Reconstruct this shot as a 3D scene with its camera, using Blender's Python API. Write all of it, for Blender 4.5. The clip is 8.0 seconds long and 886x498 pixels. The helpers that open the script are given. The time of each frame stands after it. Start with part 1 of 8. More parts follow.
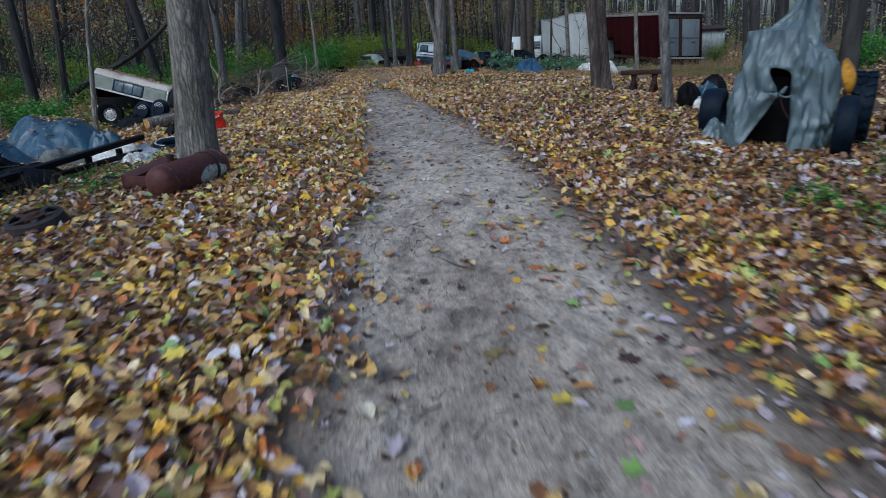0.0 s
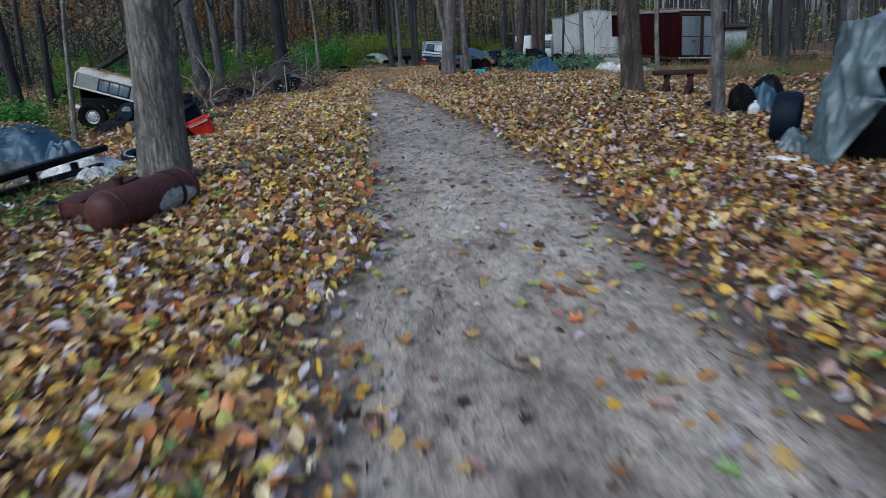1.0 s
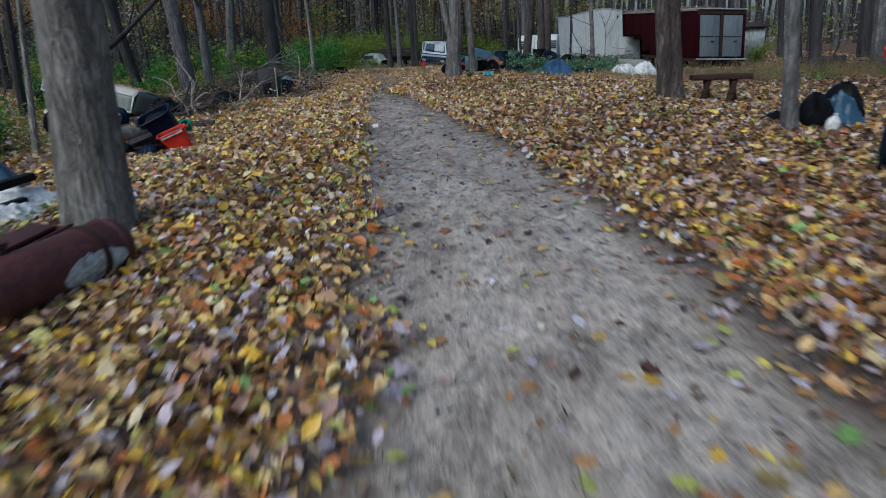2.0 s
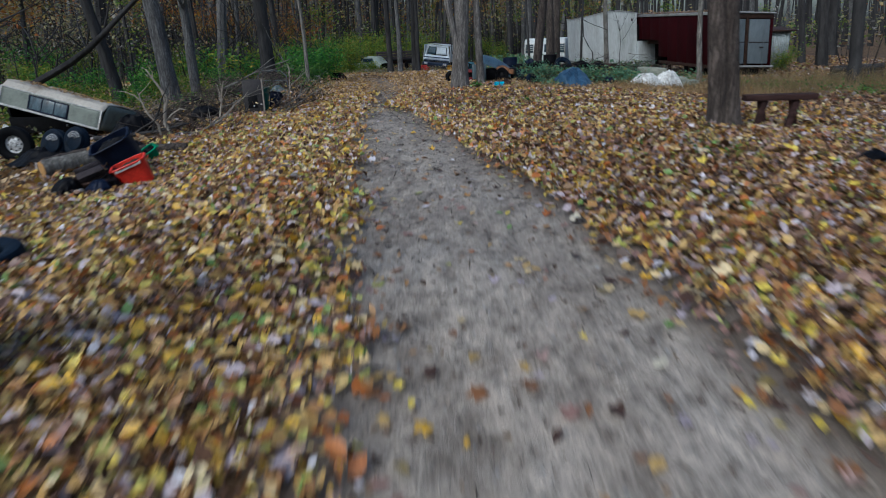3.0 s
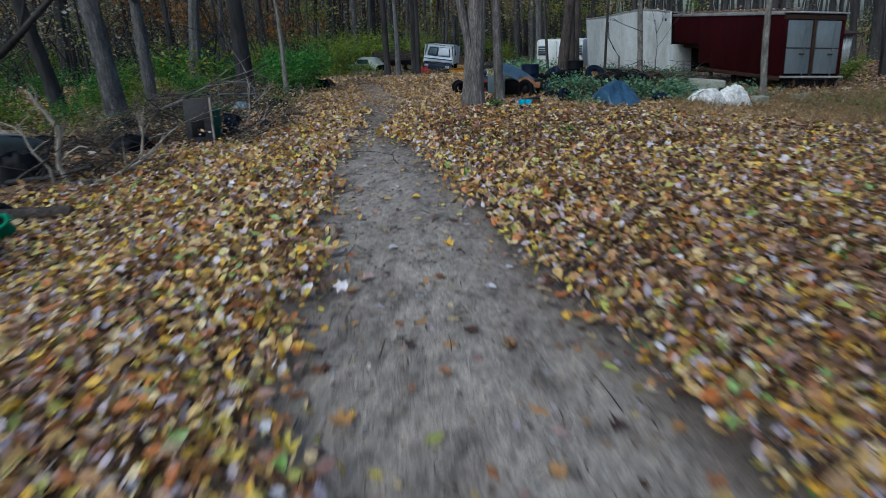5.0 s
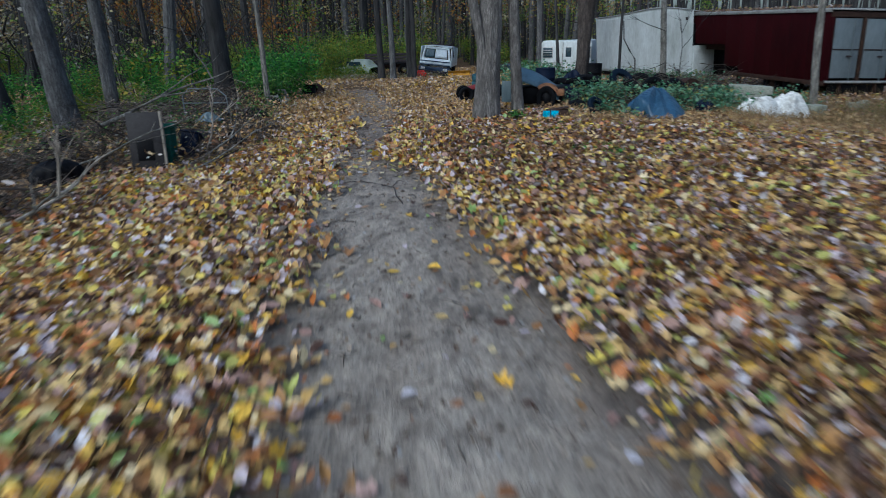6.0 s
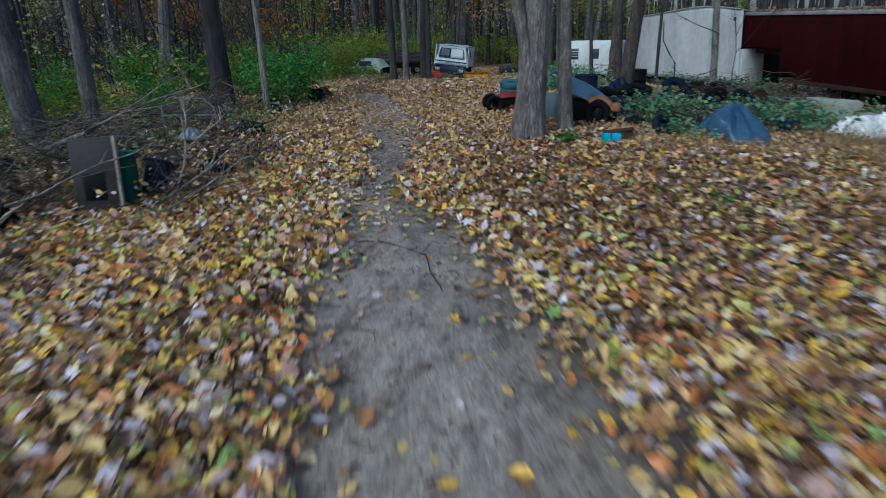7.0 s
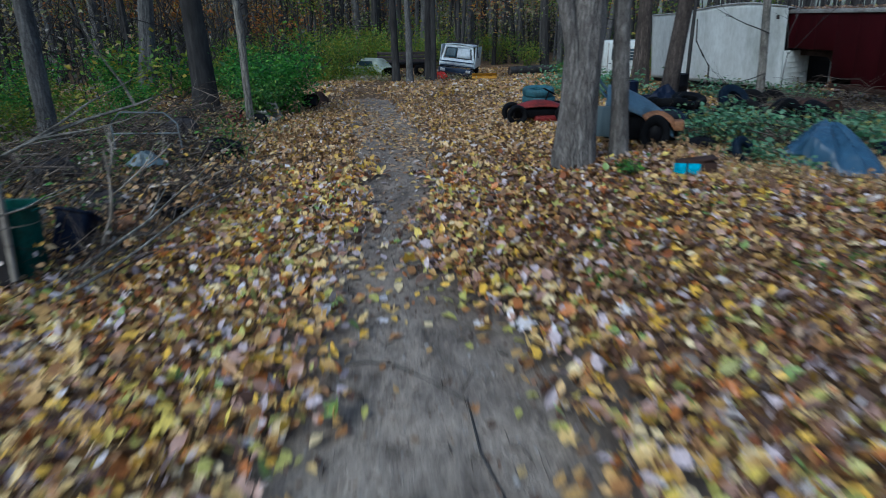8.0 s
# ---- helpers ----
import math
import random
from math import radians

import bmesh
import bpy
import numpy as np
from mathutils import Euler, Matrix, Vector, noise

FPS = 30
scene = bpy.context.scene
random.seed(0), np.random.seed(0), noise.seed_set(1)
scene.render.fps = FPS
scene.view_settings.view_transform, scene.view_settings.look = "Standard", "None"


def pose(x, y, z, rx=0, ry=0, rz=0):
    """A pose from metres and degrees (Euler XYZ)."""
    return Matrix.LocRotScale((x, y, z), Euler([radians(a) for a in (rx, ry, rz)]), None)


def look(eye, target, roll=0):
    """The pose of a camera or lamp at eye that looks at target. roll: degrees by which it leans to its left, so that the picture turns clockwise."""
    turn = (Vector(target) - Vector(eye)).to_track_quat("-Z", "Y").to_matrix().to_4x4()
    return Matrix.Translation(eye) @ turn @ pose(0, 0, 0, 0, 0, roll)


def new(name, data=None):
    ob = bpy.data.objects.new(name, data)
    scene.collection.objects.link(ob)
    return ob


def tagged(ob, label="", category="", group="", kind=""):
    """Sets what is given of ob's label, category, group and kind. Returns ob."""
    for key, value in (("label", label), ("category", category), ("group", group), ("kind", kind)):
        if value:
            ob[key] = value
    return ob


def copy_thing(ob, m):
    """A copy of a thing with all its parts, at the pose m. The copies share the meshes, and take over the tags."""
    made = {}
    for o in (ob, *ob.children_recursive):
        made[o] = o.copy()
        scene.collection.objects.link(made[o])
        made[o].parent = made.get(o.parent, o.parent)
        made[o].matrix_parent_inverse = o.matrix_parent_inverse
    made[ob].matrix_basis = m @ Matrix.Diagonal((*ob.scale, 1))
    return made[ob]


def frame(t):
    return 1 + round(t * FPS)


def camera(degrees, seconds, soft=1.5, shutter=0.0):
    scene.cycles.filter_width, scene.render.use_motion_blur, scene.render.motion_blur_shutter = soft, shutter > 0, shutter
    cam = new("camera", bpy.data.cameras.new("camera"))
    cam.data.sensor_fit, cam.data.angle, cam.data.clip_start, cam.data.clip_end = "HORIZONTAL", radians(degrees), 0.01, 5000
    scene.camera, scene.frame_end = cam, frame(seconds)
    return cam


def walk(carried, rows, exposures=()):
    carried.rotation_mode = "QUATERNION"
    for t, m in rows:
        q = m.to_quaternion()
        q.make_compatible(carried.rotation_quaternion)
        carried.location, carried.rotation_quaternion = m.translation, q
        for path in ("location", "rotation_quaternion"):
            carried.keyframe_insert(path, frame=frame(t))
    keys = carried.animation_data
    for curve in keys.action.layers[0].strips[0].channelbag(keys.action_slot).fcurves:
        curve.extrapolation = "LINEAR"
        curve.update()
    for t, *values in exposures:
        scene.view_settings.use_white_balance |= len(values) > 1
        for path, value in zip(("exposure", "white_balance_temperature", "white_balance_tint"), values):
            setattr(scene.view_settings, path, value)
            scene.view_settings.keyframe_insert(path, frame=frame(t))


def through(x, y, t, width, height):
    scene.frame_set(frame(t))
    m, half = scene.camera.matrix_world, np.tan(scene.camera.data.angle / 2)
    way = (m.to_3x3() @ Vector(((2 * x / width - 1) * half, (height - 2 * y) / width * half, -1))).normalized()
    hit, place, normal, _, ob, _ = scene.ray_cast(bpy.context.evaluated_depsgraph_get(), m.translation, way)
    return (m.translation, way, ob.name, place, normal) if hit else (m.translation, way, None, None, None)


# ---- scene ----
cam = camera(76.0, 8.0, soft=0.9, shutter=0.9)
PATH = [
    (0, (0.815, 0.825, 1.457), (0.692, 2.699, 0.768), -2.7),
    (0.5, (0.694, 1.517, 1.418), (0.564, 3.39, 0.729), -2.6),
    (1, (0.538, 2.267, 1.383), (0.404, 4.14, 0.695), -2.6),
    (2.5, (0.05, 4.843, 1.42), (-0.07, 6.716, 0.73), -2.4),
    (3, (-0.055, 5.826, 1.613), (-0.178, 7.699, 0.922), -2.3),
    (3.5, (-0.146, 6.826, 1.759), (-0.273, 8.697, 1.064), -2.2),
    (4, (-0.244, 7.845, 1.806), (-0.373, 9.715, 1.109), -2.1),
    (4.5, (-0.358, 8.827, 1.828), (-0.484, 10.695, 1.126), -2.0),
    (6, (-0.961, 12.299, 1.75), (-1.05, 14.172, 1.055), -1.8),
    (6.5, (-1.197, 13.45, 1.806), (-1.305, 15.321, 1.108), -1.4),
    (7, (-1.457, 14.564, 1.848), (-1.568, 16.433, 1.145), -1.2),
    (7.5, (-1.68, 15.674, 1.842), (-1.788, 17.543, 1.138), -1.2),
    (8, (-1.866, 16.759, 1.871), (-1.976, 18.626, 1.163), -1.0),
]
walk(cam, [(t, look(eye, target, roll)) for t, eye, target, roll in PATH], [(0.0, -0.04, 5180, 3.8), (1.0, -0.02, 5230, 3.8), (2.5, -0.04, 5380, 2.8), (3.5, -0.02, 5480, 2.8), (4.5, -0.08, 5380, 1.8), (6.0, 0.01, 5180, 0.30000000000000004), (7.0, 0.0, 5080, -0.7), (8.0, -0.02, 5080, -1.2)])

# ---- world and sun: an overcast autumn afternoon ----
world = bpy.data.worlds.new("sky")
scene.world = world
world.use_nodes = True
wn = world.node_tree.nodes
sky = wn.new("ShaderNodeTexSky")
sky.sky_type, sky.sun_disc = "NISHITA", False
sky.sun_elevation, sky.sun_rotation = radians(45), radians(215)
sky.air_density, sky.dust_density, sky.ozone_density = 1.0, 4.0, 1.0
wn["Background"].inputs["Strength"].default_value = 0.14
world.node_tree.links.new(sky.outputs["Color"], wn["Background"].inputs["Color"])
sun = new("sun", bpy.data.lights.new("sun", "SUN"))
sun.data.energy, sun.data.angle, sun.data.color = 1.2, radians(25), (1.0, 0.96, 0.9)
sun.matrix_world = look((-28, -40, 50), (0, 0, 0))


# ---- materials ----
def ramp_node(nt, fac, stops, constant=False):
    r = nt.nodes.new("ShaderNodeValToRGB")
    r.color_ramp.interpolation = "CONSTANT" if constant else "LINEAR"
    e = r.color_ramp.elements
    while len(e) < len(stops):
        e.new(0.5)
    for k, (p, c) in zip(e, stops):
        k.position, k.color = p, (*c, 1)
    nt.links.new(fac, r.inputs["Fac"])
    return r.outputs["Color"]


def mix_node(nt, fac, a, b, mode="MIX"):
    m = nt.nodes.new("ShaderNodeMix")
    m.data_type, m.blend_type = "RGBA", mode
    for sock, v in ((m.inputs[0], fac), (m.inputs[6], a), (m.inputs[7], b)):
        if hasattr(v, "is_linked"):
            nt.links.new(v, sock)
        else:
            sock.default_value = v if not isinstance(v, tuple) else (*v, 1)
    return m.outputs[2]


def noise_node(nt, scale, detail=5, rough=0.6, stretch=(1, 1, 1), kind="noise"):
    tc, mp = nt.nodes.new("ShaderNodeTexCoord"), nt.nodes.new("ShaderNodeMapping")
    mp.inputs["Scale"].default_value = stretch
    nt.links.new(tc.outputs["Object"], mp.inputs["Vector"])
    if kind == "voronoi":
        t = nt.nodes.new("ShaderNodeTexVoronoi")
        t.inputs["Scale"].default_value = scale
    else:
        t = nt.nodes.new("ShaderNodeTexNoise")
        t.inputs["Scale"].default_value, t.inputs["Detail"].default_value, t.inputs["Roughness"].default_value = scale, detail, rough
    nt.links.new(mp.outputs["Vector"], t.inputs["Vector"])
    return t


def math_node(nt, op, a, b=0.0):
    m = nt.nodes.new("ShaderNodeMath")
    m.operation = op
    for sock, v in zip(m.inputs, (a, b)):
        if hasattr(v, "is_linked"):
            nt.links.new(v, sock)
        else:
            sock.default_value = v
    return m.outputs[0]


def shader(name, rough=0.7, metal=0.0):
    m = bpy.data.materials.new(name)
    m.use_nodes = True
    b = m.node_tree.nodes["Principled BSDF"]
    b.inputs["Roughness"].default_value, b.inputs["Metallic"].default_value = rough, metal
    b.inputs["Specular IOR Level"].default_value = 0.22 if rough > 0.3 else 0.5
    return m, m.node_tree, b


def surface(name, main, dirt=None, rough=0.7, metal=0.0, coarse=2.5, fine=25.0, amount=0.5, bump=0.25, depth=0.01, stretch=(1, 1, 1), spot=None, spot_at=0.62, spot_scale=3.0, grain=0.8, spec=None):
    """A weathered surface: the main colour with stains at a coarse and grain at a fine scale; spot: a second coat showing in patches."""
    m, nt, b = shader(name, rough, metal)
    if spec is not None:
        b.inputs["Specular IOR Level"].default_value = spec
    dirt = dirt or tuple(0.45 * c for c in main)
    big, small = noise_node(nt, coarse, 6, 0.62, stretch), noise_node(nt, fine, 6, 0.7, stretch)
    light = tuple(min(1, 1.22 * c) for c in main)
    col = ramp_node(nt, big.outputs["Fac"], [(0.3, dirt), (0.3 + 0.35 * amount, main), (0.75, light)])
    speck = ramp_node(nt, small.outputs["Fac"], [(0.36, (0.5, 0.5, 0.5)), (0.64, (1.25, 1.25, 1.25))])
    col = mix_node(nt, grain, col, speck, "MULTIPLY")
    if spot:
        patch = noise_node(nt, spot_scale, 8, 0.7)
        col = mix_node(nt, ramp_node(nt, patch.outputs["Fac"], [(spot_at, (0, 0, 0)), (spot_at + 0.05, (1, 1, 1))]), col, spot)
    nt.links.new(col, b.inputs["Base Color"])
    rg = math_node(nt, "ADD", math_node(nt, "MULTIPLY", small.outputs["Fac"], 0.3), rough - 0.15)
    nt.links.new(rg, b.inputs["Roughness"])
    bp = nt.nodes.new("ShaderNodeBump")
    bp.inputs["Strength"].default_value, bp.inputs["Distance"].default_value = bump, depth
    nt.links.new(small.outputs["Fac"], bp.inputs["Height"])
    nt.links.new(bp.outputs["Normal"], b.inputs["Normal"])
    return m


def leaf_material(name, stops, rough=0.55, through=0.15, gloss=0.22):
    """Each leaf takes one colour of its own, with blotches along it."""
    m, nt, b = shader(name, rough)
    b.inputs["Specular IOR Level"].default_value = gloss
    g = nt.nodes.new("ShaderNodeNewGeometry")
    col = ramp_node(nt, g.outputs["Random Per Island"], stops, True)
    blot = noise_node(nt, 38, 4, 0.6)
    col = mix_node(nt, 0.75, col, ramp_node(nt, blot.outputs["Fac"], [(0.3, (0.6, 0.55, 0.5)), (0.65, (1.18, 1.18, 1.18))]), "MULTIPLY")
    nt.links.new(col, b.inputs["Base Color"])
    t = nt.nodes.new("ShaderNodeBsdfTranslucent")
    nt.links.new(col, t.inputs["Color"])
    mx = nt.nodes.new("ShaderNodeMixShader")
    mx.inputs[0].default_value = through
    nt.links.new(b.outputs[0], mx.inputs[1])
    nt.links.new(t.outputs[0], mx.inputs[2])
    nt.links.new(mx.outputs[0], nt.nodes["Material Output"].inputs["Surface"])
    return m


def spread(colours):
    """Stops for a ramp from (share, colour) pairs."""
    total, at, out = sum(w for w, _ in colours), 0.0, []
    for w, c in colours:
        out.append((at, c))
        at += w / total
    return out


LITTER = [(16, (0.28, 0.125, 0.048)), (15, (0.45, 0.245, 0.085)), (13, (0.57, 0.385, 0.135)), (8, (0.64, 0.50, 0.26)), (13, (0.075, 0.037, 0.022)), (10, (0.50, 0.43, 0.475)),
          (3, (0.66, 0.63, 0.68)), (7, (0.70, 0.42, 0.045)), (4, (0.72, 0.57, 0.09)), (4, (0.42, 0.45, 0.10)), (2, (0.21, 0.36, 0.09)), (6, (0.46, 0.155, 0.035)),
          (9, (0.34, 0.20, 0.165)), (2, (0.66, 0.61, 0.47)), (5, (0.27, 0.205, 0.07)), (7, (0.46, 0.315, 0.275))]
M_LITTER = leaf_material("fallen_leaf", spread(LITTER), 0.42, 0.15, 0.5)
M_LITTER_MID = leaf_material("fallen_leaf_tan_mixed", spread([(13, (0.36, 0.185, 0.07)), (14, (0.55, 0.35, 0.12)), (13, (0.67, 0.49, 0.19)), (7, (0.72, 0.60, 0.35)), (12, (0.09, 0.045, 0.027)), (10, (0.56, 0.48, 0.52)), (2.5, (0.68, 0.66, 0.70)), (8, (0.73, 0.47, 0.06)), (4, (0.75, 0.61, 0.12)), (6, (0.47, 0.46, 0.12)), (2, (0.24, 0.36, 0.10)), (7, (0.52, 0.19, 0.05)), (9, (0.42, 0.265, 0.215))]), 0.42, 0.15, 0.5)
# Darker leaf mix; on the near verges it also carries lens corner falloff.
M_LITTER_DARK = leaf_material("dark_fallen_leaf", spread([(14, (0.15, 0.075, 0.036)), (12, (0.24, 0.135, 0.065)), (9, (0.33, 0.21, 0.11)), (9, (0.065, 0.034, 0.02)), (6, (0.33, 0.27, 0.25)), (4, (0.4, 0.24, 0.05)), (3, (0.3, 0.31, 0.08)), (7, (0.2, 0.115, 0.09)), (3, (0.27, 0.09, 0.03)), (2, (0.5, 0.46, 0.44))]), 0.38, 0.15, 0.5)
M_LITTER_FAR = leaf_material("fallen_leaf_tan", spread([(10, (0.34, 0.19, 0.075)), (10, (0.50, 0.32, 0.15)), (8, (0.58, 0.43, 0.23)), (5, (0.16, 0.085, 0.04)), (5, (0.52, 0.46, 0.43)), (6, (0.58, 0.38, 0.07)), (3, (0.4, 0.25, 0.12))]), 0.42, 0.15, 0.5)
M_CRUMB = leaf_material("crushed_leaf", spread([(5, (0.12, 0.075, 0.05)), (4, (0.07, 0.045, 0.032)), (3, (0.22, 0.15, 0.09)), (2, (0.32, 0.27, 0.22))]), 0.8, 0.0)
M_GREEN = leaf_material("green_leaf", spread([(5, (0.05, 0.15, 0.03)), (5, (0.075, 0.2, 0.04)), (4, (0.12, 0.26, 0.045)), (2, (0.2, 0.28, 0.05)), (3, (0.03, 0.08, 0.03))]), 0.5, 0.25)
M_LEAFGREEN = leaf_material("fresh_green_leaf", spread([(5, (0.05, 0.20, 0.03)), (5, (0.09, 0.28, 0.04)), (3, (0.15, 0.34, 0.05)), (3, (0.03, 0.11, 0.03))]), 0.5, 0.3)
M_LIME = leaf_material("yellow_green_leaf", spread([(5, (0.15, 0.24, 0.03)), (5, (0.22, 0.28, 0.035)), (4, (0.09, 0.19, 0.03)), (2, (0.36, 0.31, 0.04))]), 0.5, 0.35)
M_GOLD = leaf_material("golden_leaf", spread([(4, (0.40, 0.21, 0.03)), (6, (0.34, 0.12, 0.025)), (3, (0.30, 0.21, 0.05)), (3, (0.16, 0.13, 0.03)), (4, (0.19, 0.075, 0.025))]), 0.5, 0.3)
M_DULL = leaf_material("withered_leaf", spread([(5, (0.29, 0.28, 0.14)), (4, (0.37, 0.30, 0.14)), (4, (0.19, 0.21, 0.10)), (3, (0.28, 0.18, 0.1)), (5, (0.32, 0.31, 0.28))]), 0.6, 0.3)
M_VINE = leaf_material("vine_leaf", spread([(5, (0.08, 0.20, 0.10)), (5, (0.12, 0.24, 0.15)), (3, (0.17, 0.28, 0.15)), (2, (0.2, 0.2, 0.06))]), 0.45, 0.2)
M_STRAW = leaf_material("straw", spread([(4, (0.26, 0.185, 0.095)), (3, (0.2, 0.135, 0.065)), (2, (0.33, 0.255, 0.14)), (2, (0.15, 0.15, 0.055))]), 0.7, 0.1)
M_TANWEED = leaf_material("tan_dead_weed", spread([(5, (0.44, 0.30, 0.15)), (4, (0.33, 0.20, 0.10)), (4, (0.54, 0.40, 0.22)), (2, (0.20, 0.12, 0.06))]), 0.7, 0.15)
M_TWIG = leaf_material("dead_twig", spread([(5, (0.085, 0.069, 0.057)), (4, (0.15, 0.125, 0.105)), (5, (0.035, 0.027, 0.022)), (0.7, (0.24, 0.21, 0.18))]), 0.8, 0.0)


def bark_material(name, plate, furrow, lichen, plates=15.0, along=0.09):
    """Rough bark: long plates parted by dark furrows, mottled, with lichen in patches."""
    m, nt, b = shader(name, 0.95)
    warp, mott = noise_node(nt, 7, 5, 0.65, (1, 1, 0.3)), noise_node(nt, 3.4, 8, 0.74, (1, 1, 0.5))
    tc, mp = nt.nodes.new("ShaderNodeTexCoord"), nt.nodes.new("ShaderNodeMapping")
    mp.inputs["Scale"].default_value = (1, 1, along)
    nt.links.new(tc.outputs["Object"], mp.inputs["Vector"])
    off = nt.nodes.new("ShaderNodeMix")
    off.data_type, off.blend_type = "RGBA", "ADD"
    off.inputs[0].default_value = 0.16
    nt.links.new(mp.outputs["Vector"], off.inputs[6])
    nt.links.new(warp.outputs["Color"], off.inputs[7])
    v = nt.nodes.new("ShaderNodeTexVoronoi")
    v.feature = "DISTANCE_TO_EDGE"
    v.inputs["Scale"].default_value = plates
    nt.links.new(off.outputs[2], v.inputs["Vector"])
    fine = noise_node(nt, 34, 5, 0.7, (1, 1, 0.35))
    crack = ramp_node(nt, v.outputs["Distance"], [(0.0, (0.42, 0.42, 0.42)), (0.12, (0.75, 0.75, 0.75)), (0.3, (1, 1, 1))])
    body = ramp_node(nt, mott.outputs["Fac"], [(0.32, tuple(0.42 * c for c in plate)), (0.5, plate), (0.63, tuple(1.45 * c for c in plate)), (0.75, lichen)])
    body = mix_node(nt, 0.7, body, ramp_node(nt, fine.outputs["Fac"], [(0.35, (0.55, 0.55, 0.55)), (0.65, (1.3, 1.3, 1.3))]), "MULTIPLY")
    nt.links.new(mix_node(nt, crack, furrow, body), b.inputs["Base Color"])
    bp = nt.nodes.new("ShaderNodeBump")
    bp.inputs["Strength"].default_value, bp.inputs["Distance"].default_value = 0.8, 0.04
    nt.links.new(math_node(nt, "ADD", crack, math_node(nt, "MULTIPLY", fine.outputs["Fac"], 0.5)), bp.inputs["Height"])
    nt.links.new(bp.outputs["Normal"], b.inputs["Normal"])
    return m


M_BARK = bark_material("grey_bark", (0.25, 0.237, 0.21), (0.05, 0.043, 0.039), (0.30, 0.31, 0.27))
M_BARK_MID = bark_material("dim_grey_bark", (0.155, 0.152, 0.15), (0.038, 0.035, 0.035), (0.21, 0.22, 0.2))
M_BARK_BROWN = bark_material("brown_bark", (0.098, 0.08, 0.07), (0.02, 0.016, 0.014), (0.15, 0.135, 0.11))
M_BARK_PALE = bark_material("pale_bark", (0.185, 0.172, 0.162), (0.055, 0.047, 0.044), (0.34, 0.34, 0.315), 17.0, 0.1)
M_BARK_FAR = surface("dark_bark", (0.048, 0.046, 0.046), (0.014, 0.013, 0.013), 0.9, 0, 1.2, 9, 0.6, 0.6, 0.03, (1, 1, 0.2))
M_DEADWOOD = surface("bleached_wood", (0.34, 0.30, 0.25), (0.14, 0.11, 0.085), 0.8, 0, 5, 30, 0.5, 0.6, 0.01, (1, 1, 0.2))
M_CUT = surface("sawn_wood_end", (0.42, 0.24, 0.09), (0.22, 0.11, 0.04), 0.75, 0, 9, 40)
M_BENCHWOOD = surface("dark_stained_wood", (0.055, 0.03, 0.027), (0.025, 0.014, 0.013), 0.7, 0, 3, 22, 0.5, 0.5, 0.006, (0.15, 1, 1), spec=0.08)
M_TANK = surface("rusty_maroon_paint", (0.085, 0.032, 0.028), (0.045, 0.02, 0.017), 0.55, 0.1, 3, 30, 0.5, 0.3, 0.004)
M_PRIMER = surface("flaked_primer", (0.42, 0.46, 0.44), (0.2, 0.16, 0.13), 0.7, 0, 14, 40)
M_RUST = surface("rusted_iron", (0.05, 0.028, 0.021), (0.018, 0.011, 0.009), 0.75, 0.3, 6, 40)
M_IRON = surface("dark_cast_iron", (0.05, 0.042, 0.045), (0.022, 0.018, 0.018), 0.65, 0.3, 8, 40, spec=0.08)
M_BLACK = surface("black_plastic", (0.006, 0.006, 0.0075), (0.003, 0.003, 0.004), 0.5, 0, 5, 30, spec=0.08)
M_RUBBER = surface("worn_rubber", (0.005, 0.0055, 0.007), (0.003, 0.003, 0.0035), 0.65, 0, 5, 45, spec=0.08)
M_RUBBER_BLUE = surface("dusty_blue_rubber", (0.006, 0.012, 0.023), (0.003, 0.0045, 0.007), 0.55, 0, 4, 35, spec=0.08)
M_RUBBER_TEAL = surface("teal_weathered_rubber", (0.035, 0.10, 0.125), (0.02, 0.05, 0.06), 0.6, 0, 4, 35)
M_RIM = surface("white_wheel_paint", (0.55, 0.55, 0.55), (0.25, 0.22, 0.2), 0.45, 0.2, 6, 30)
M_SHEET = surface("white_plastic_sheet", (0.62, 0.62, 0.60), (0.35, 0.33, 0.3), 0.45, 0, 3, 18, 0.4, 0.4, 0.01)
M_CAPROOF = surface("cream_fibreglass", (0.46, 0.42, 0.36), (0.24, 0.2, 0.15), 0.6, 0, 1.6, 20, grain=0.3)
M_CAPSIDE = surface("grey_green_aluminium", (0.17, 0.19, 0.165), (0.09, 0.1, 0.085), 0.5, 0.1, 2, 25, grain=0.3)
M_GLASSY = surface("dusty_dark_glass", (0.03, 0.055, 0.075), (0.015, 0.025, 0.03), 0.12, 0, 2, 14, 0.5, 0.1, 0.002)
M_RED = surface("red_plastic", (0.62, 0.035, 0.02), (0.40, 0.02, 0.014), 0.4, 0, 3, 25, 0.5, 0.15, 0.003, grain=0.3)
M_REDDULL = surface("faded_red_paint", (0.16, 0.02, 0.018), (0.07, 0.012, 0.011), 0.5, 0, 3, 25)
M_NAVY = surface("navy_plastic", (0.008, 0.013, 0.03), (0.005, 0.006, 0.013), 0.4, 0, 3, 25, grain=0.3, spec=0.08)
M_GREENPLASTIC = surface("green_plastic", (0.01, 0.19, 0.09), (0.008, 0.1, 0.05), 0.4, 0, 3, 25, grain=0.3)
M_TEALPLASTIC = surface("dark_teal_plastic", (0.01, 0.075, 0.06), (0.006, 0.04, 0.033), 0.45, 0, 3, 25)
M_YELLOW = surface("yellow_paint", (0.46, 0.23, 0.02), (0.22, 0.1, 0.012), 0.4, 0, 4, 25)
M_CYAN = surface("bright_blue_plastic", (0.02, 0.36, 0.55), (0.015, 0.2, 0.33), 0.4, 0, 3, 25)
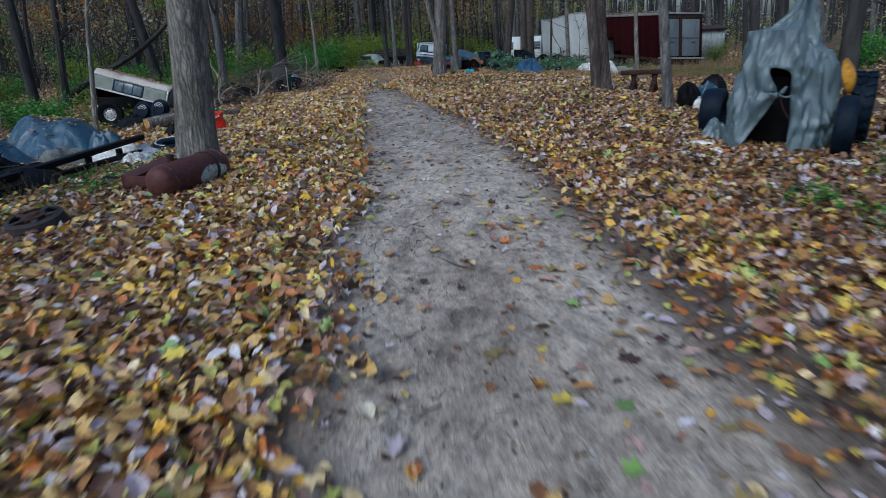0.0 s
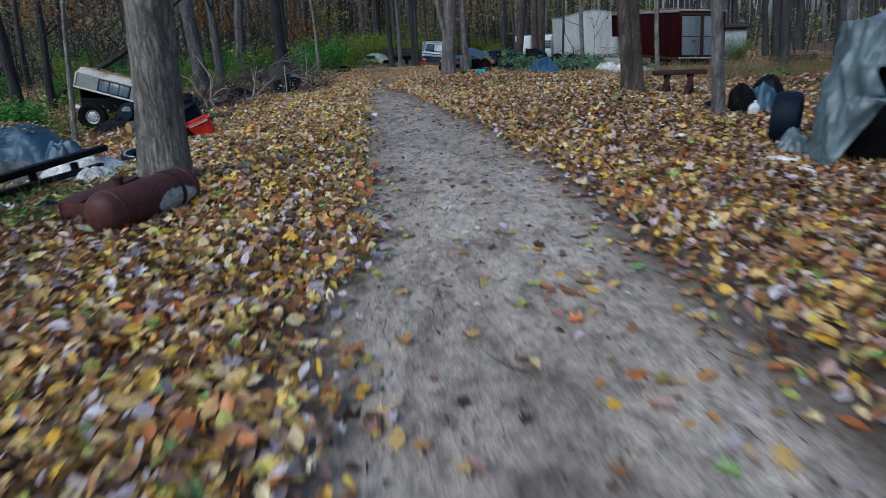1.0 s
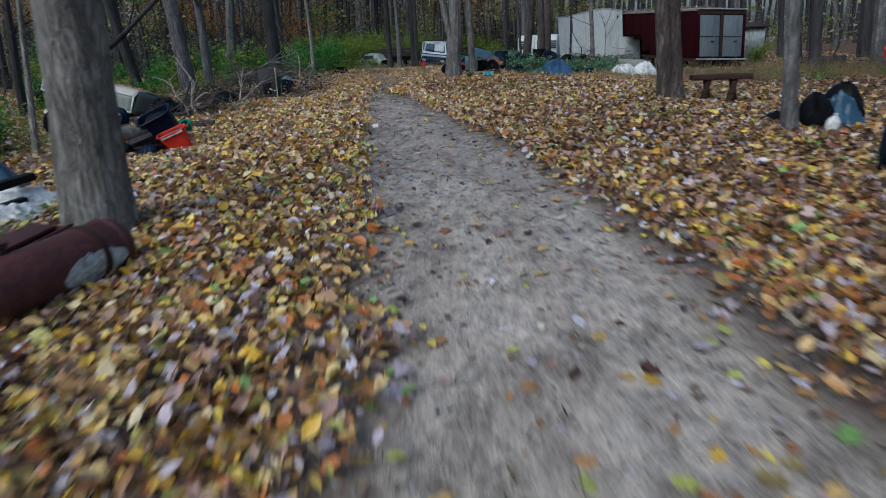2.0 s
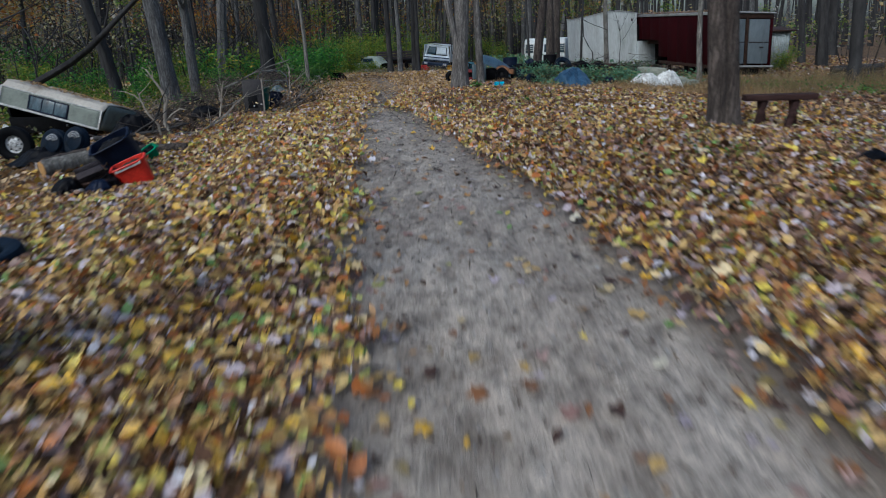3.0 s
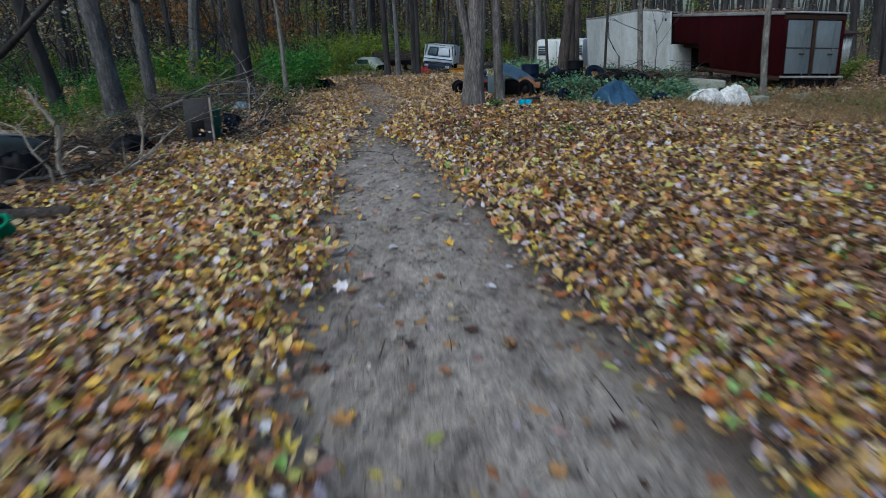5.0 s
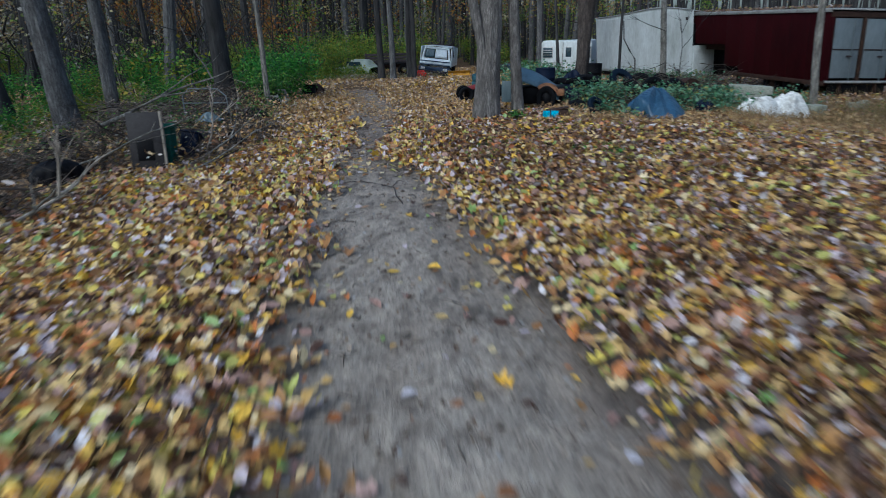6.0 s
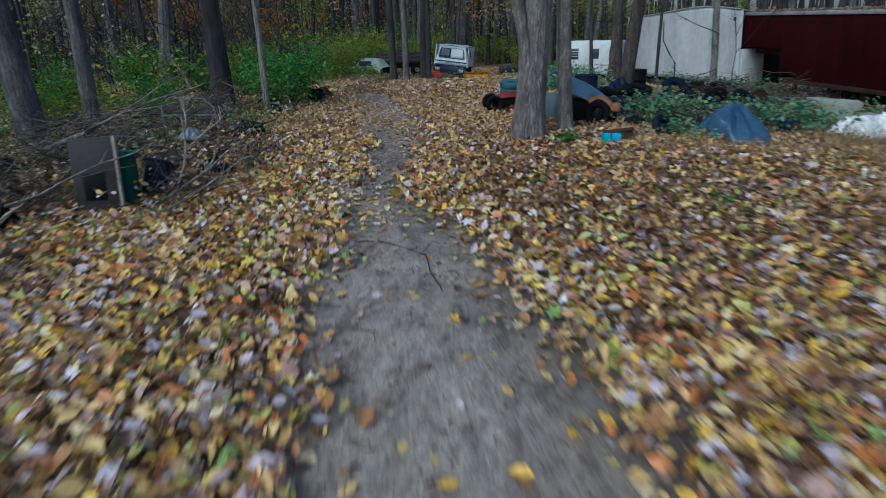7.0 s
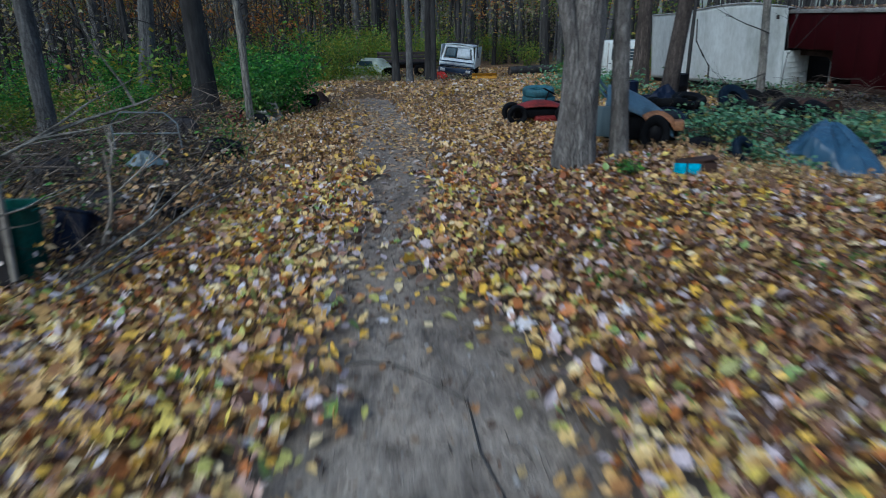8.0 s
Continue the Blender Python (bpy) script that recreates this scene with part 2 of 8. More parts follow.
M_PANEL = surface("grey_brown_board", (0.03, 0.027, 0.028), (0.015, 0.013, 0.014), 0.55, 0, 3, 22)
M_TRAILERWHITE = surface("chalky_white_panel", (0.50, 0.53, 0.53), (0.34, 0.36, 0.34), 0.5, 0, 0.9, 9, 0.5, 0.15, 0.004, (1, 1, 0.35), (0.42, 0.40, 0.34), 0.68, 1.2, grain=0.3)
M_TRAILERRED = surface("dark_red_panel", (0.025, 0.0022, 0.004), (0.013, 0.0014, 0.0025), 0.62, 0, 0.9, 9, 0.5, 0.2, 0.004, (1, 1, 0.35), grain=0.3, spec=0.08)
M_DOORGREY = surface("grey_door_panel", (0.14, 0.165, 0.18), (0.06, 0.07, 0.075), 0.5, 0.1, 1.2, 12, 0.5, 0.15, 0.004, (1, 1, 0.3), grain=0.3)
M_TRIM = surface("weathered_aluminium", (0.40, 0.40, 0.39), (0.22, 0.2, 0.18), 0.5, 0.4, 2, 20)
M_CONCRETE = surface("mossy_concrete", (0.27, 0.28, 0.23), (0.14, 0.155, 0.11), 0.9, 0, 3, 30, 0.5, 0.6, 0.008)
M_VANWHITE = surface("white_vehicle_paint", (0.66, 0.72, 0.75), (0.4, 0.44, 0.45), 0.3, 0, 1.5, 14, grain=0.3)
M_STRIPE = surface("navy_stripe_paint", (0.02, 0.035, 0.07), (0.012, 0.02, 0.04), 0.35, 0, 2, 20)
M_HOOD = surface("blue_grey_car_paint", (0.085, 0.14, 0.19), (0.035, 0.055, 0.075), 0.38, 0, 2.2, 20, grain=0.3)
M_FENDER = surface("rusty_tan_paint", (0.22, 0.105, 0.05), (0.09, 0.04, 0.02), 0.6, 0, 4, 25)
M_SHED = surface("galvanised_sheet", (0.27, 0.30, 0.30), (0.15, 0.15, 0.14), 0.5, 0.3, 1.2, 14, 0.5, 0.2, 0.004, (1, 1, 0.3))
M_STONE = surface("path_stone", (0.36, 0.35, 0.34), (0.2, 0.19, 0.18), 0.85, 0, 12, 60)


def ground_material():
    """Dark leaf mould with half-rotted leaves pressed flat into it."""
    m, nt, b = shader("leaf_mould", 0.85)
    v, v2, n = noise_node(nt, 13, kind="voronoi"), noise_node(nt, 21, kind="voronoi"), noise_node(nt, 0.7, 6, 0.6)
    stops = spread([(6, (0.05, 0.029, 0.018)), (6, (0.105, 0.06, 0.031)), (6, (0.19, 0.12, 0.06)), (5, (0.024, 0.015, 0.011)), (2, (0.19, 0.15, 0.125)), (2, (0.24, 0.165, 0.06)), (3, (0.11, 0.06, 0.034))])
    a = ramp_node(nt, v.outputs["Color"], stops, True)
    c = ramp_node(nt, v2.outputs["Color"], stops, True)
    col = mix_node(nt, 0.5, a, c)
    col = mix_node(nt, 0.6, col, ramp_node(nt, n.outputs["Fac"], [(0.3, (0.6, 0.55, 0.5)), (0.7, (1.15, 1.15, 1.1))]), "MULTIPLY")
    nt.links.new(col, b.inputs["Base Color"])
    bp = nt.nodes.new("ShaderNodeBump")
    bp.inputs["Strength"].default_value, bp.inputs["Distance"].default_value = 0.8, 0.03
    nt.links.new(v.outputs["Distance"], bp.inputs["Height"])
    nt.links.new(bp.outputs["Normal"], b.inputs["Normal"])
    return m


def dirt_material():
    """Packed grey-brown earth with fine grit, worn pale along the wheel tracks; sides darkened for damp and lens
    falloff.
    """
    m, nt, b = shader("packed_earth", 0.68)
    b.inputs["Specular IOR Level"].default_value = 0.6
    broad, streak, grit = noise_node(nt, 1.3, 6, 0.6, (1, 0.3, 1)), noise_node(nt, 6, 9, 0.74, (1, 0.5, 1)), noise_node(nt, 60, 4, 0.7)
    col = ramp_node(nt, broad.outputs["Fac"], [(0.3, (0.205, 0.17, 0.138)), (0.5, (0.312, 0.27, 0.224)), (0.68, (0.41, 0.362, 0.305))])
    col = mix_node(nt, 0.85, col, ramp_node(nt, streak.outputs["Fac"], [(0.36, (0.36, 0.34, 0.32)), (0.5, (0.95, 0.95, 0.95)), (0.66, (1.35, 1.34, 1.32))]), "MULTIPLY")
    col = mix_node(nt, 0.6, col, ramp_node(nt, grit.outputs["Fac"], [(0.36, (0.42, 0.41, 0.4)), (0.64, (1.35, 1.35, 1.35))]), "MULTIPLY")
    clod = noise_node(nt, 17, 6, 0.72, (1, 0.6, 1))
    col = mix_node(nt, 0.7, col, ramp_node(nt, clod.outputs["Fac"], [(0.38, (0.5, 0.48, 0.46)), (0.5, (1.0, 1.0, 1.0)), (0.64, (1.22, 1.22, 1.2))]), "MULTIPLY")
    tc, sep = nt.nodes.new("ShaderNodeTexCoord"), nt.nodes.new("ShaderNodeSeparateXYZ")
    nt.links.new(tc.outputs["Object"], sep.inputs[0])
    # Steps the earth's brightness along the track, palest near y 6, darkest near 23.
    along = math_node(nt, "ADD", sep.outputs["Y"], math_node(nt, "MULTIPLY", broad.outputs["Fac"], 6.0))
    toned = ramp_node(nt, math_node(nt, "MULTIPLY", along, 1 / 40), [(0.0, (1.25, 1.24, 1.22)), (0.13, (1.38, 1.37, 1.35)), (0.22, (1.6, 1.58, 1.55)), (0.33, (1.35, 1.34, 1.33)), (0.46, (1.05, 1.04, 1.03)), (0.56, (0.9, 0.88, 0.87)), (0.64, (0.72, 0.68, 0.66)), (0.8, (0.8, 0.76, 0.73))])
    col = mix_node(nt, 1.0, col, toned, "MULTIPLY")
    # Sides darken for damp soil; the wider right side carries lens corner falloff.
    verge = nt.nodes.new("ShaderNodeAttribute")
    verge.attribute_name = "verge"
    damp_falloff = math_node(nt, "ADD", verge.outputs["Fac"], math_node(nt, "MULTIPLY", math_node(nt, "SUBTRACT", streak.outputs["Fac"], 0.5), 0.5))
    col = mix_node(nt, 1.0, col, ramp_node(nt, damp_falloff, [(0.55, (1.06, 1.06, 1.06)), (0.8, (0.36, 0.335, 0.32))]), "MULTIPLY")
    nt.links.new(col, b.inputs["Base Color"])
    hgt = math_node(nt, "ADD", math_node(nt, "MULTIPLY", streak.outputs["Fac"], 1.0), math_node(nt, "ADD", math_node(nt, "MULTIPLY", grit.outputs["Fac"], 0.3), math_node(nt, "MULTIPLY", clod.outputs["Fac"], 0.6)))
    bp = nt.nodes.new("ShaderNodeBump")
    bp.inputs["Strength"].default_value, bp.inputs["Distance"].default_value = 1.0, 0.04
    nt.links.new(hgt, bp.inputs["Height"])
    nt.links.new(bp.outputs["Normal"], b.inputs["Normal"])
    return m




def tarp_material(name, main, dark):
    """Woven plastic tarp: sharp creases, a faint weave, dust in patches and a soft sheen."""
    m, nt, b = shader(name, 0.36)
    b.inputs["Specular IOR Level"].default_value = 0.5
    dust, crease, weave = noise_node(nt, 1.6, 4, 0.55), noise_node(nt, 2.0, 2, 0.4, (1.5, 1.5, 0.4)), noise_node(nt, 90, 2, 0.5)
    ridge = math_node(nt, "ABSOLUTE", math_node(nt, "SUBTRACT", crease.outputs["Fac"], 0.5))
    crease2 = noise_node(nt, 5.5, 2, 0.4, (1, 1, 0.3))
    ridge2 = math_node(nt, "ABSOLUTE", math_node(nt, "SUBTRACT", crease2.outputs["Fac"], 0.5))
    col = ramp_node(nt, dust.outputs["Fac"], [(0.25, tuple(0.5 * (a + c) for a, c in zip(dark, main))), (0.5, main), (0.75, tuple(1.2 * c for c in main))])
    # Lightens crease lines and darkens the flats between: highlights put into the colour.
    col = mix_node(nt, 0.3, col, ramp_node(nt, ridge, [(0.0, (1.3, 1.3, 1.3)), (0.06, (0.9, 0.9, 0.9)), (0.2, (0.8, 0.8, 0.8))]), "MULTIPLY")
    nt.links.new(col, b.inputs["Base Color"])
    hgt = math_node(nt, "ADD", math_node(nt, "MULTIPLY", ridge, -2.6), math_node(nt, "MULTIPLY", ridge2, -0.8))
    hgt = math_node(nt, "ADD", hgt, math_node(nt, "MULTIPLY", weave.outputs["Fac"], 0.08))
    bp = nt.nodes.new("ShaderNodeBump")
    bp.inputs["Strength"].default_value, bp.inputs["Distance"].default_value = 0.9, 0.05
    nt.links.new(hgt, bp.inputs["Height"])
    nt.links.new(bp.outputs["Normal"], b.inputs["Normal"])
    return m


M_TARP = tarp_material("grey_blue_tarp", (0.092, 0.128, 0.145), (0.03, 0.046, 0.056))
M_TARP_BLUE = tarp_material("faded_blue_tarp", (0.027, 0.068, 0.122), (0.012, 0.03, 0.056))
M_TARP_SLATE = tarp_material("slate_tarp", (0.026, 0.066, 0.105), (0.014, 0.034, 0.055))
M_GROUND, M_DIRT = ground_material(), dirt_material()


# ---- mesh helpers ----
def smooth(e0, e1, v):
    u = min(1.0, max(0.0, (v - e0) / (e1 - e0)))
    return u * u * (3 - 2 * u)


def link_mesh(name, bm, material, flat=False):
    me = bpy.data.meshes.new(name)
    bmesh.ops.recalc_face_normals(bm, faces=bm.faces)
    bm.to_mesh(me)
    bm.free()
    if not flat:
        for p in me.polygons:
            p.use_smooth = True
        me.set_sharp_from_angle(angle=radians(38))
    for mt in material if isinstance(material, (list, tuple)) else [material]:
        me.materials.append(mt)
    return me


def thing(name, at, label, category, rz=0.0, rx=0.0, ry=0.0, group="", kind=""):
    """An Empty at the thing's base, which parents its parts."""
    ob = new(name)
    ob.empty_display_size = 0.1
    ob.matrix_basis = pose(*at, rx, ry, rz)
    return tagged(ob, label, category, group, kind)


def solid(name, bm, material, at, label, category, rz=0.0, rx=0.0, ry=0.0, group="", kind="", flat=False):
    """A thing of one mesh."""
    ob = new(name, link_mesh(name, bm, material, flat))
    ob.matrix_basis = pose(*at, rx, ry, rz)
    return tagged(ob, label, category, group, kind)


def part(name, bm, material, parent, label="", flat=False, thick=0.0):
    ob = new(name, link_mesh(name, bm, material, flat))
    ob.parent = parent
    if thick:
        sd = ob.modifiers.new("thickness", "SOLIDIFY")
        sd.thickness = thick
    return tagged(ob, label)


def box(sx, sy, sz, at=(0, 0, 0), bevel=0.01, turn=None, bm=None):
    """A bevelled block whose base centre lies at at."""
    bm = bm or bmesh.new()
    old = set(bm.verts)
    m = Matrix.Translation(at) @ (turn or Matrix()) @ Matrix.Translation((0, 0, sz / 2)) @ Matrix.Diagonal((sx, sy, sz, 1))
    made = bmesh.ops.create_cube(bm, size=1.0, matrix=m)
    if bevel:
        edges = list({e for v in made["verts"] for e in v.link_edges})
        bmesh.ops.bevel(bm, geom=edges, offset=min(bevel, 0.3 * min(sx, sy, sz)), segments=2, affect="EDGES", profile=0.5)
    return bm


def tube(points, radii, segs=10, wobble=0.0, seed=0, bm=None, freq=3.0, close=True):
    """A tapered tube along points, its skin uneven by wobble."""
    bm = bm or bmesh.new()
    rings = []
    n = len(points)
    for i, (p, r) in enumerate(zip(points, radii)):
        p = Vector(p)
        d = (Vector(points[min(i + 1, n - 1)]) - Vector(points[max(i - 1, 0)])).normalized()
        u = d.orthogonal().normalized() if abs(d.z) < 0.9 else Vector((1, 0, 0))
        u = (u - d * u.dot(d)).normalized()
        w = d.cross(u)
        ring = []
        for k in range(segs):
            a = 2 * math.pi * k / segs
            o = math.cos(a) * u + math.sin(a) * w
            rr = r * (1 + wobble * noise.noise(Vector((o.x * freq, o.y * freq, p.z * 0.9 + o.z * freq + seed * 7.3))))
            ring.append(bm.verts.new(p + o * rr))
        rings.append(ring)
    for a, b in zip(rings, rings[1:]):
        for k in range(segs):
            bm.faces.new((a[k], a[(k + 1) % segs], b[(k + 1) % segs], b[k]))
    if close:
        bm.faces.new(rings[0][::-1])
        bm.faces.new(rings[-1])
    return bm


def lathe(profile, segs=32, turn=None, bm=None):
    """A profile of (radius, height) turned about z, closed into a ring when its ends meet."""
    bm = bm or bmesh.new()
    turn = turn or Matrix()
    rings = [[bm.verts.new(turn @ Vector((r * math.cos(2 * math.pi * k / segs), r * math.sin(2 * math.pi * k / segs), z))) for k in range(segs)] for r, z in profile]
    for a, b in zip(rings, rings[1:]):
        for k in range(segs):
            bm.faces.new((a[k], a[(k + 1) % segs], b[(k + 1) % segs], b[k]))
    if profile[0][0] > 1e-4 and profile[0] != profile[-1]:
        bm.faces.new(rings[0][::-1])
        bm.faces.new(rings[-1])
    bmesh.ops.remove_doubles(bm, verts=bm.verts, dist=1e-5)
    return bm


def sheet(nu, nv, fn, keep=None):
    """A grid skin; fn(u, v) gives the place for u, v in 0 to 1; keep drops faces."""
    bm = bmesh.new()
    vs = [[bm.verts.new(fn(i / nu, j / nv)) for i in range(nu + 1)] for j in range(nv + 1)]
    for j in range(nv):
        for i in range(nu):
            if keep is None or keep((i + 0.5) / nu, (j + 0.5) / nv):
                bm.faces.new((vs[j][i], vs[j][i + 1], vs[j + 1][i + 1], vs[j + 1][i]))
    bmesh.ops.remove_doubles(bm, verts=bm.verts, dist=1e-5)
    loose = [v for v in bm.verts if not v.link_faces]
    bmesh.ops.delete(bm, geom=loose, context="VERTS")
    return bm


def heap_skin(rx, ry, h, seed, nu=56, nv=22, crease=0.12):
    """A sheet thrown over a heap of odd shapes: peaks, slack hollows, sharp creases and a ragged hem on the ground."""
    rnd = random.Random(seed)
    peaks = [(rnd.uniform(-0.5, 0.5), rnd.uniform(-0.5, 0.5), rnd.uniform(0.55, 1.0), rnd.uniform(0.42, 0.75)) for _ in range(5)] + [(0.0, 0.0, 0.8, 0.7)]
    def fn(u, v):
        a = 2 * math.pi * u
        c, s = math.cos(a), math.sin(a)
        e = 1 + 0.35 * noise.noise(Vector((c * 1.2, s * 1.2, seed))) + 0.18 * noise.noise(Vector((c * 3.5, s * 3.5, seed + 3)))
        x, y = v * e * c, v * e * s
        z = 1 - math.prod(1 - 0.62 * q * math.exp(-((x - px) ** 2 + (y - py) ** 2) / (w * w)) for px, py, q, w in peaks)
        z = 0.5 * z + 0.5 * max(q * math.exp(-((x - px) ** 2 + (y - py) ** 2) / (w * w)) for px, py, q, w in peaks)
        z *= 1 - v ** 4
        z += 0.13 * (abs(math.sin(3.5 * a + seed + 2 * v + noise.noise(Vector((c * 2, s * 2, seed))) * 2)) - 0.6) * v * (1 - v ** 3)
        fold = 1 - abs(noise.noise(Vector((x * 3.1, y * 3.1, seed + 7)))) * 2
        z += crease * 0.55 * (fold - 0.4) * (1 - v ** 3) * (0.4 + z) + crease * 0.3 * noise.noise(Vector((x * 8, y * 8, seed + 1))) * (1 - v)
        return Vector((rx * x, ry * y, h * max(z, 0.0) + 0.015 * (1 + math.sin(7 * a + seed)) * v))
    return sheet(nu, nv, fn)


def mesh_from(name, verts, faces_flat, counts, material):
    """A mesh out of plain arrays, for scattered things too many to count."""
    me = bpy.data.meshes.new(name)
    me.vertices.add(len(verts))
    me.vertices.foreach_set("co", np.asarray(verts, np.float32).ravel())
    me.loops.add(len(faces_flat))
    me.loops.foreach_set("vertex_index", np.asarray(faces_flat, np.int32))
    starts = np.concatenate(([0], np.cumsum(counts)[:-1]))
    me.polygons.add(len(counts))
    me.polygons.foreach_set("loop_start", starts.astype(np.int32))
    me.update(calc_edges=True)
    me.validate()
    me.materials.append(material)
    return me


OVAL = (np.array([(0, -0.5, 0), (0.26, -0.18, 0.05), (0.28, 0.12, 0.07), (0, 0.5, 0.02), (-0.28, 0.12, 0.07), (-0.26, -0.18, 0.05)]), [(0, 1, 2, 3), (0, 3, 4, 5)])
RHOMB = (np.array([(0, -0.5, 0), (0.3, 0.02, 0.08), (0, 0.5, 0.02), (-0.3, -0.02, 0.08)]), [(0, 1, 2), (0, 2, 3)])
LOBED = (np.array([(0, -0.5, 0.02), (0.12, -0.22, 0.0), (0.48, -0.16, 0.10), (0.22, 0.08, 0.02), (0.36, 0.34, 0.09), (0, 0.5, -0.02), (-0.36, 0.34, 0.09), (-0.22, 0.08, 0.02), (-0.48, -0.16, 0.10), (-0.12, -0.22, 0.0)]),
         [(0, 1, 3, 5), (0, 5, 7, 9), (1, 2, 3), (3, 4, 5), (5, 6, 7), (7, 8, 9)])


def scatter_leaves(rng, places, sizes, tilt, shape, curl=None):
    """Verts, loops and counts for a leaf of that shape at each place, each turned its own way; tilt: the spread of its slope in radians."""
    base, faces = shape
    n = len(places)
    v = np.repeat(base[None], n, 0) * sizes[:, None, None]
    v[:, :, 0] *= rng.uniform(0.7, 1.15, n)[:, None]
    v[:, :, 2] *= (rng.uniform(-1.5, 4.0, n) if curl is None else curl)[:, None]
    a, b, c = rng.uniform(0, 2 * np.pi, n), rng.normal(0, 1, n) * tilt, rng.normal(0, 1, n) * tilt
    ca, sa, cb, sb, cc, sc = np.cos(a), np.sin(a), np.cos(b), np.sin(b), np.cos(c), np.sin(c)
    x, y, z = v[:, :, 0], v[:, :, 1], v[:, :, 2]
    y, z = y * cb[:, None] - z * sb[:, None], y * sb[:, None] + z * cb[:, None]
    x, z = x * cc[:, None] + z * sc[:, None], -x * sc[:, None] + z * cc[:, None]
    x, y = x * ca[:, None] - y * sa[:, None], x * sa[:, None] + y * ca[:, None]
    out = np.stack([x, y, z], -1) + np.asarray(places)[:, None]
    loops = np.concatenate([np.array(f) for f in faces])
    k = len(base)
    flat = (np.arange(n)[:, None] * k + loops[None]).ravel()
    counts = np.tile([len(f) for f in faces], n)
    return out.reshape(-1, 3), flat, counts


def joined(sets):
    vs, fs, cs, at = [], [], [], 0
    for v, f, c in sets:
        vs.append(v)
        fs.append(np.asarray(f) + at)
        cs.append(c)
        at += len(v)
    return np.concatenate(vs), np.concatenate(fs), np.concatenate(cs)


def sticks(rng, starts, ways, lengths, radii, bend=0.25, segs=4, sides=4):
    """Verts, loops and counts of thin bent sticks."""
    n = len(starts)
    ways = ways / np.linalg.norm(ways, axis=1, keepdims=True)
    side = np.cross(ways, rng.normal(size=(n, 3)))
    side /= np.linalg.norm(side, axis=1, keepdims=True) + 1e-9
    up = np.cross(ways, side)
    s = np.linspace(0, 1, segs)
    wob = rng.normal(0, bend * 0.35, (n, segs, 2)) * lengths[:, None, None] * np.minimum(1, s * 3)[None, :, None]
    mid = starts[:, None] + ways[:, None] * (s[None] * lengths[:, None])[..., None] + side[:, None] * wob[..., :1] + up[:, None] * wob[..., 1:]
    rad = radii[:, None] * (1 - 0.75 * s)[None]
    ang = np.arange(sides) * 2 * np.pi / sides
    ring = side[:, None, None] * np.cos(ang)[None, None, :, None] + up[:, None, None] * np.sin(ang)[None, None, :, None]
    v = mid[:, :, None] + ring * rad[..., None, None]
    q = []
    for i in range(segs - 1):
        for k in range(sides):
            q.append((i * sides + k, i * sides + (k + 1) % sides, (i + 1) * sides + (k + 1) % sides, (i + 1) * sides + k))
    q = np.array(q)
    flat = (np.arange(n)[:, None, None] * segs * sides + q[None]).ravel()
    return v.reshape(-1, 3), flat, np.full(n * len(q), 4)


def stuff(name, sets, material, label, category):
    ob = new(name, mesh_from(name, *joined(sets), material))
    return tagged(ob, label, category, kind="stuff")


# ---- the ground ----
def bell(v, c, w):
    return math.exp(-((v - c) / w) ** 2)


LEFT_EDGE = ([-20, 0, 3.4, 7.6, 11.4, 15.3, 18, 21, 24, 27, 34, 40], [1.5, 0.6, 0.0, -0.62, -1.35, -2.05, -2.6, -3.0, -3.25, -3.9, -5.6, -7.2])
RIGHT_EDGE = ([-20, 0, 3.4, 7.6, 11.4, 15.3, 18, 20.3, 21.3, 22.7, 24.1, 26.8, 34, 40], [3.9, 2.8, 2.25, 1.66, 0.88, -0.2, -0.95, -1.6, -2.35, -2.45, -2.2, -2.6, -4.3, -5.9])


def ground_z(x, y):
    z = 0.18 * bell(x, 3.3, 1.3) * bell(y, 16, 4) + 0.22 * bell(x, 0.6, 1.7) * bell(y, 24.5, 3.2)
    z += -0.36 * smooth(-3.2, -5.4, x) * bell(y, 14, 4.5) - 0.42 * smooth(-7, -11, x) * smooth(8, 12, y) * (1 - smooth(30, 40, y))
    z += -0.08 * bell(x, 4.4, 1.6) * bell(y, 8.5, 2.5) - 0.5 * smooth(33, 52, y)
    z += -0.27 * smooth(4.2, 7.2, x) * smooth(18, 24.5, y) * (1 - smooth(40, 48, y))
    z += -0.1 * bell(x, 5.3, 1.0) * bell(y, 16.1, 1.5)
    far = smooth(40, 90, abs(x) + 0.3 * y)
    return z + 0.03 * noise.noise(Vector((x * 0.9, y * 0.9, 3.1))) + far * 0.6 * noise.noise(Vector((x * 0.05, y * 0.05, 8)))


def path_middle(y):
    l, r = np.interp(y, *LEFT_EDGE), np.interp(y, *RIGHT_EDGE)
    return 0.5 * (l + r), 0.5 * (r - l)


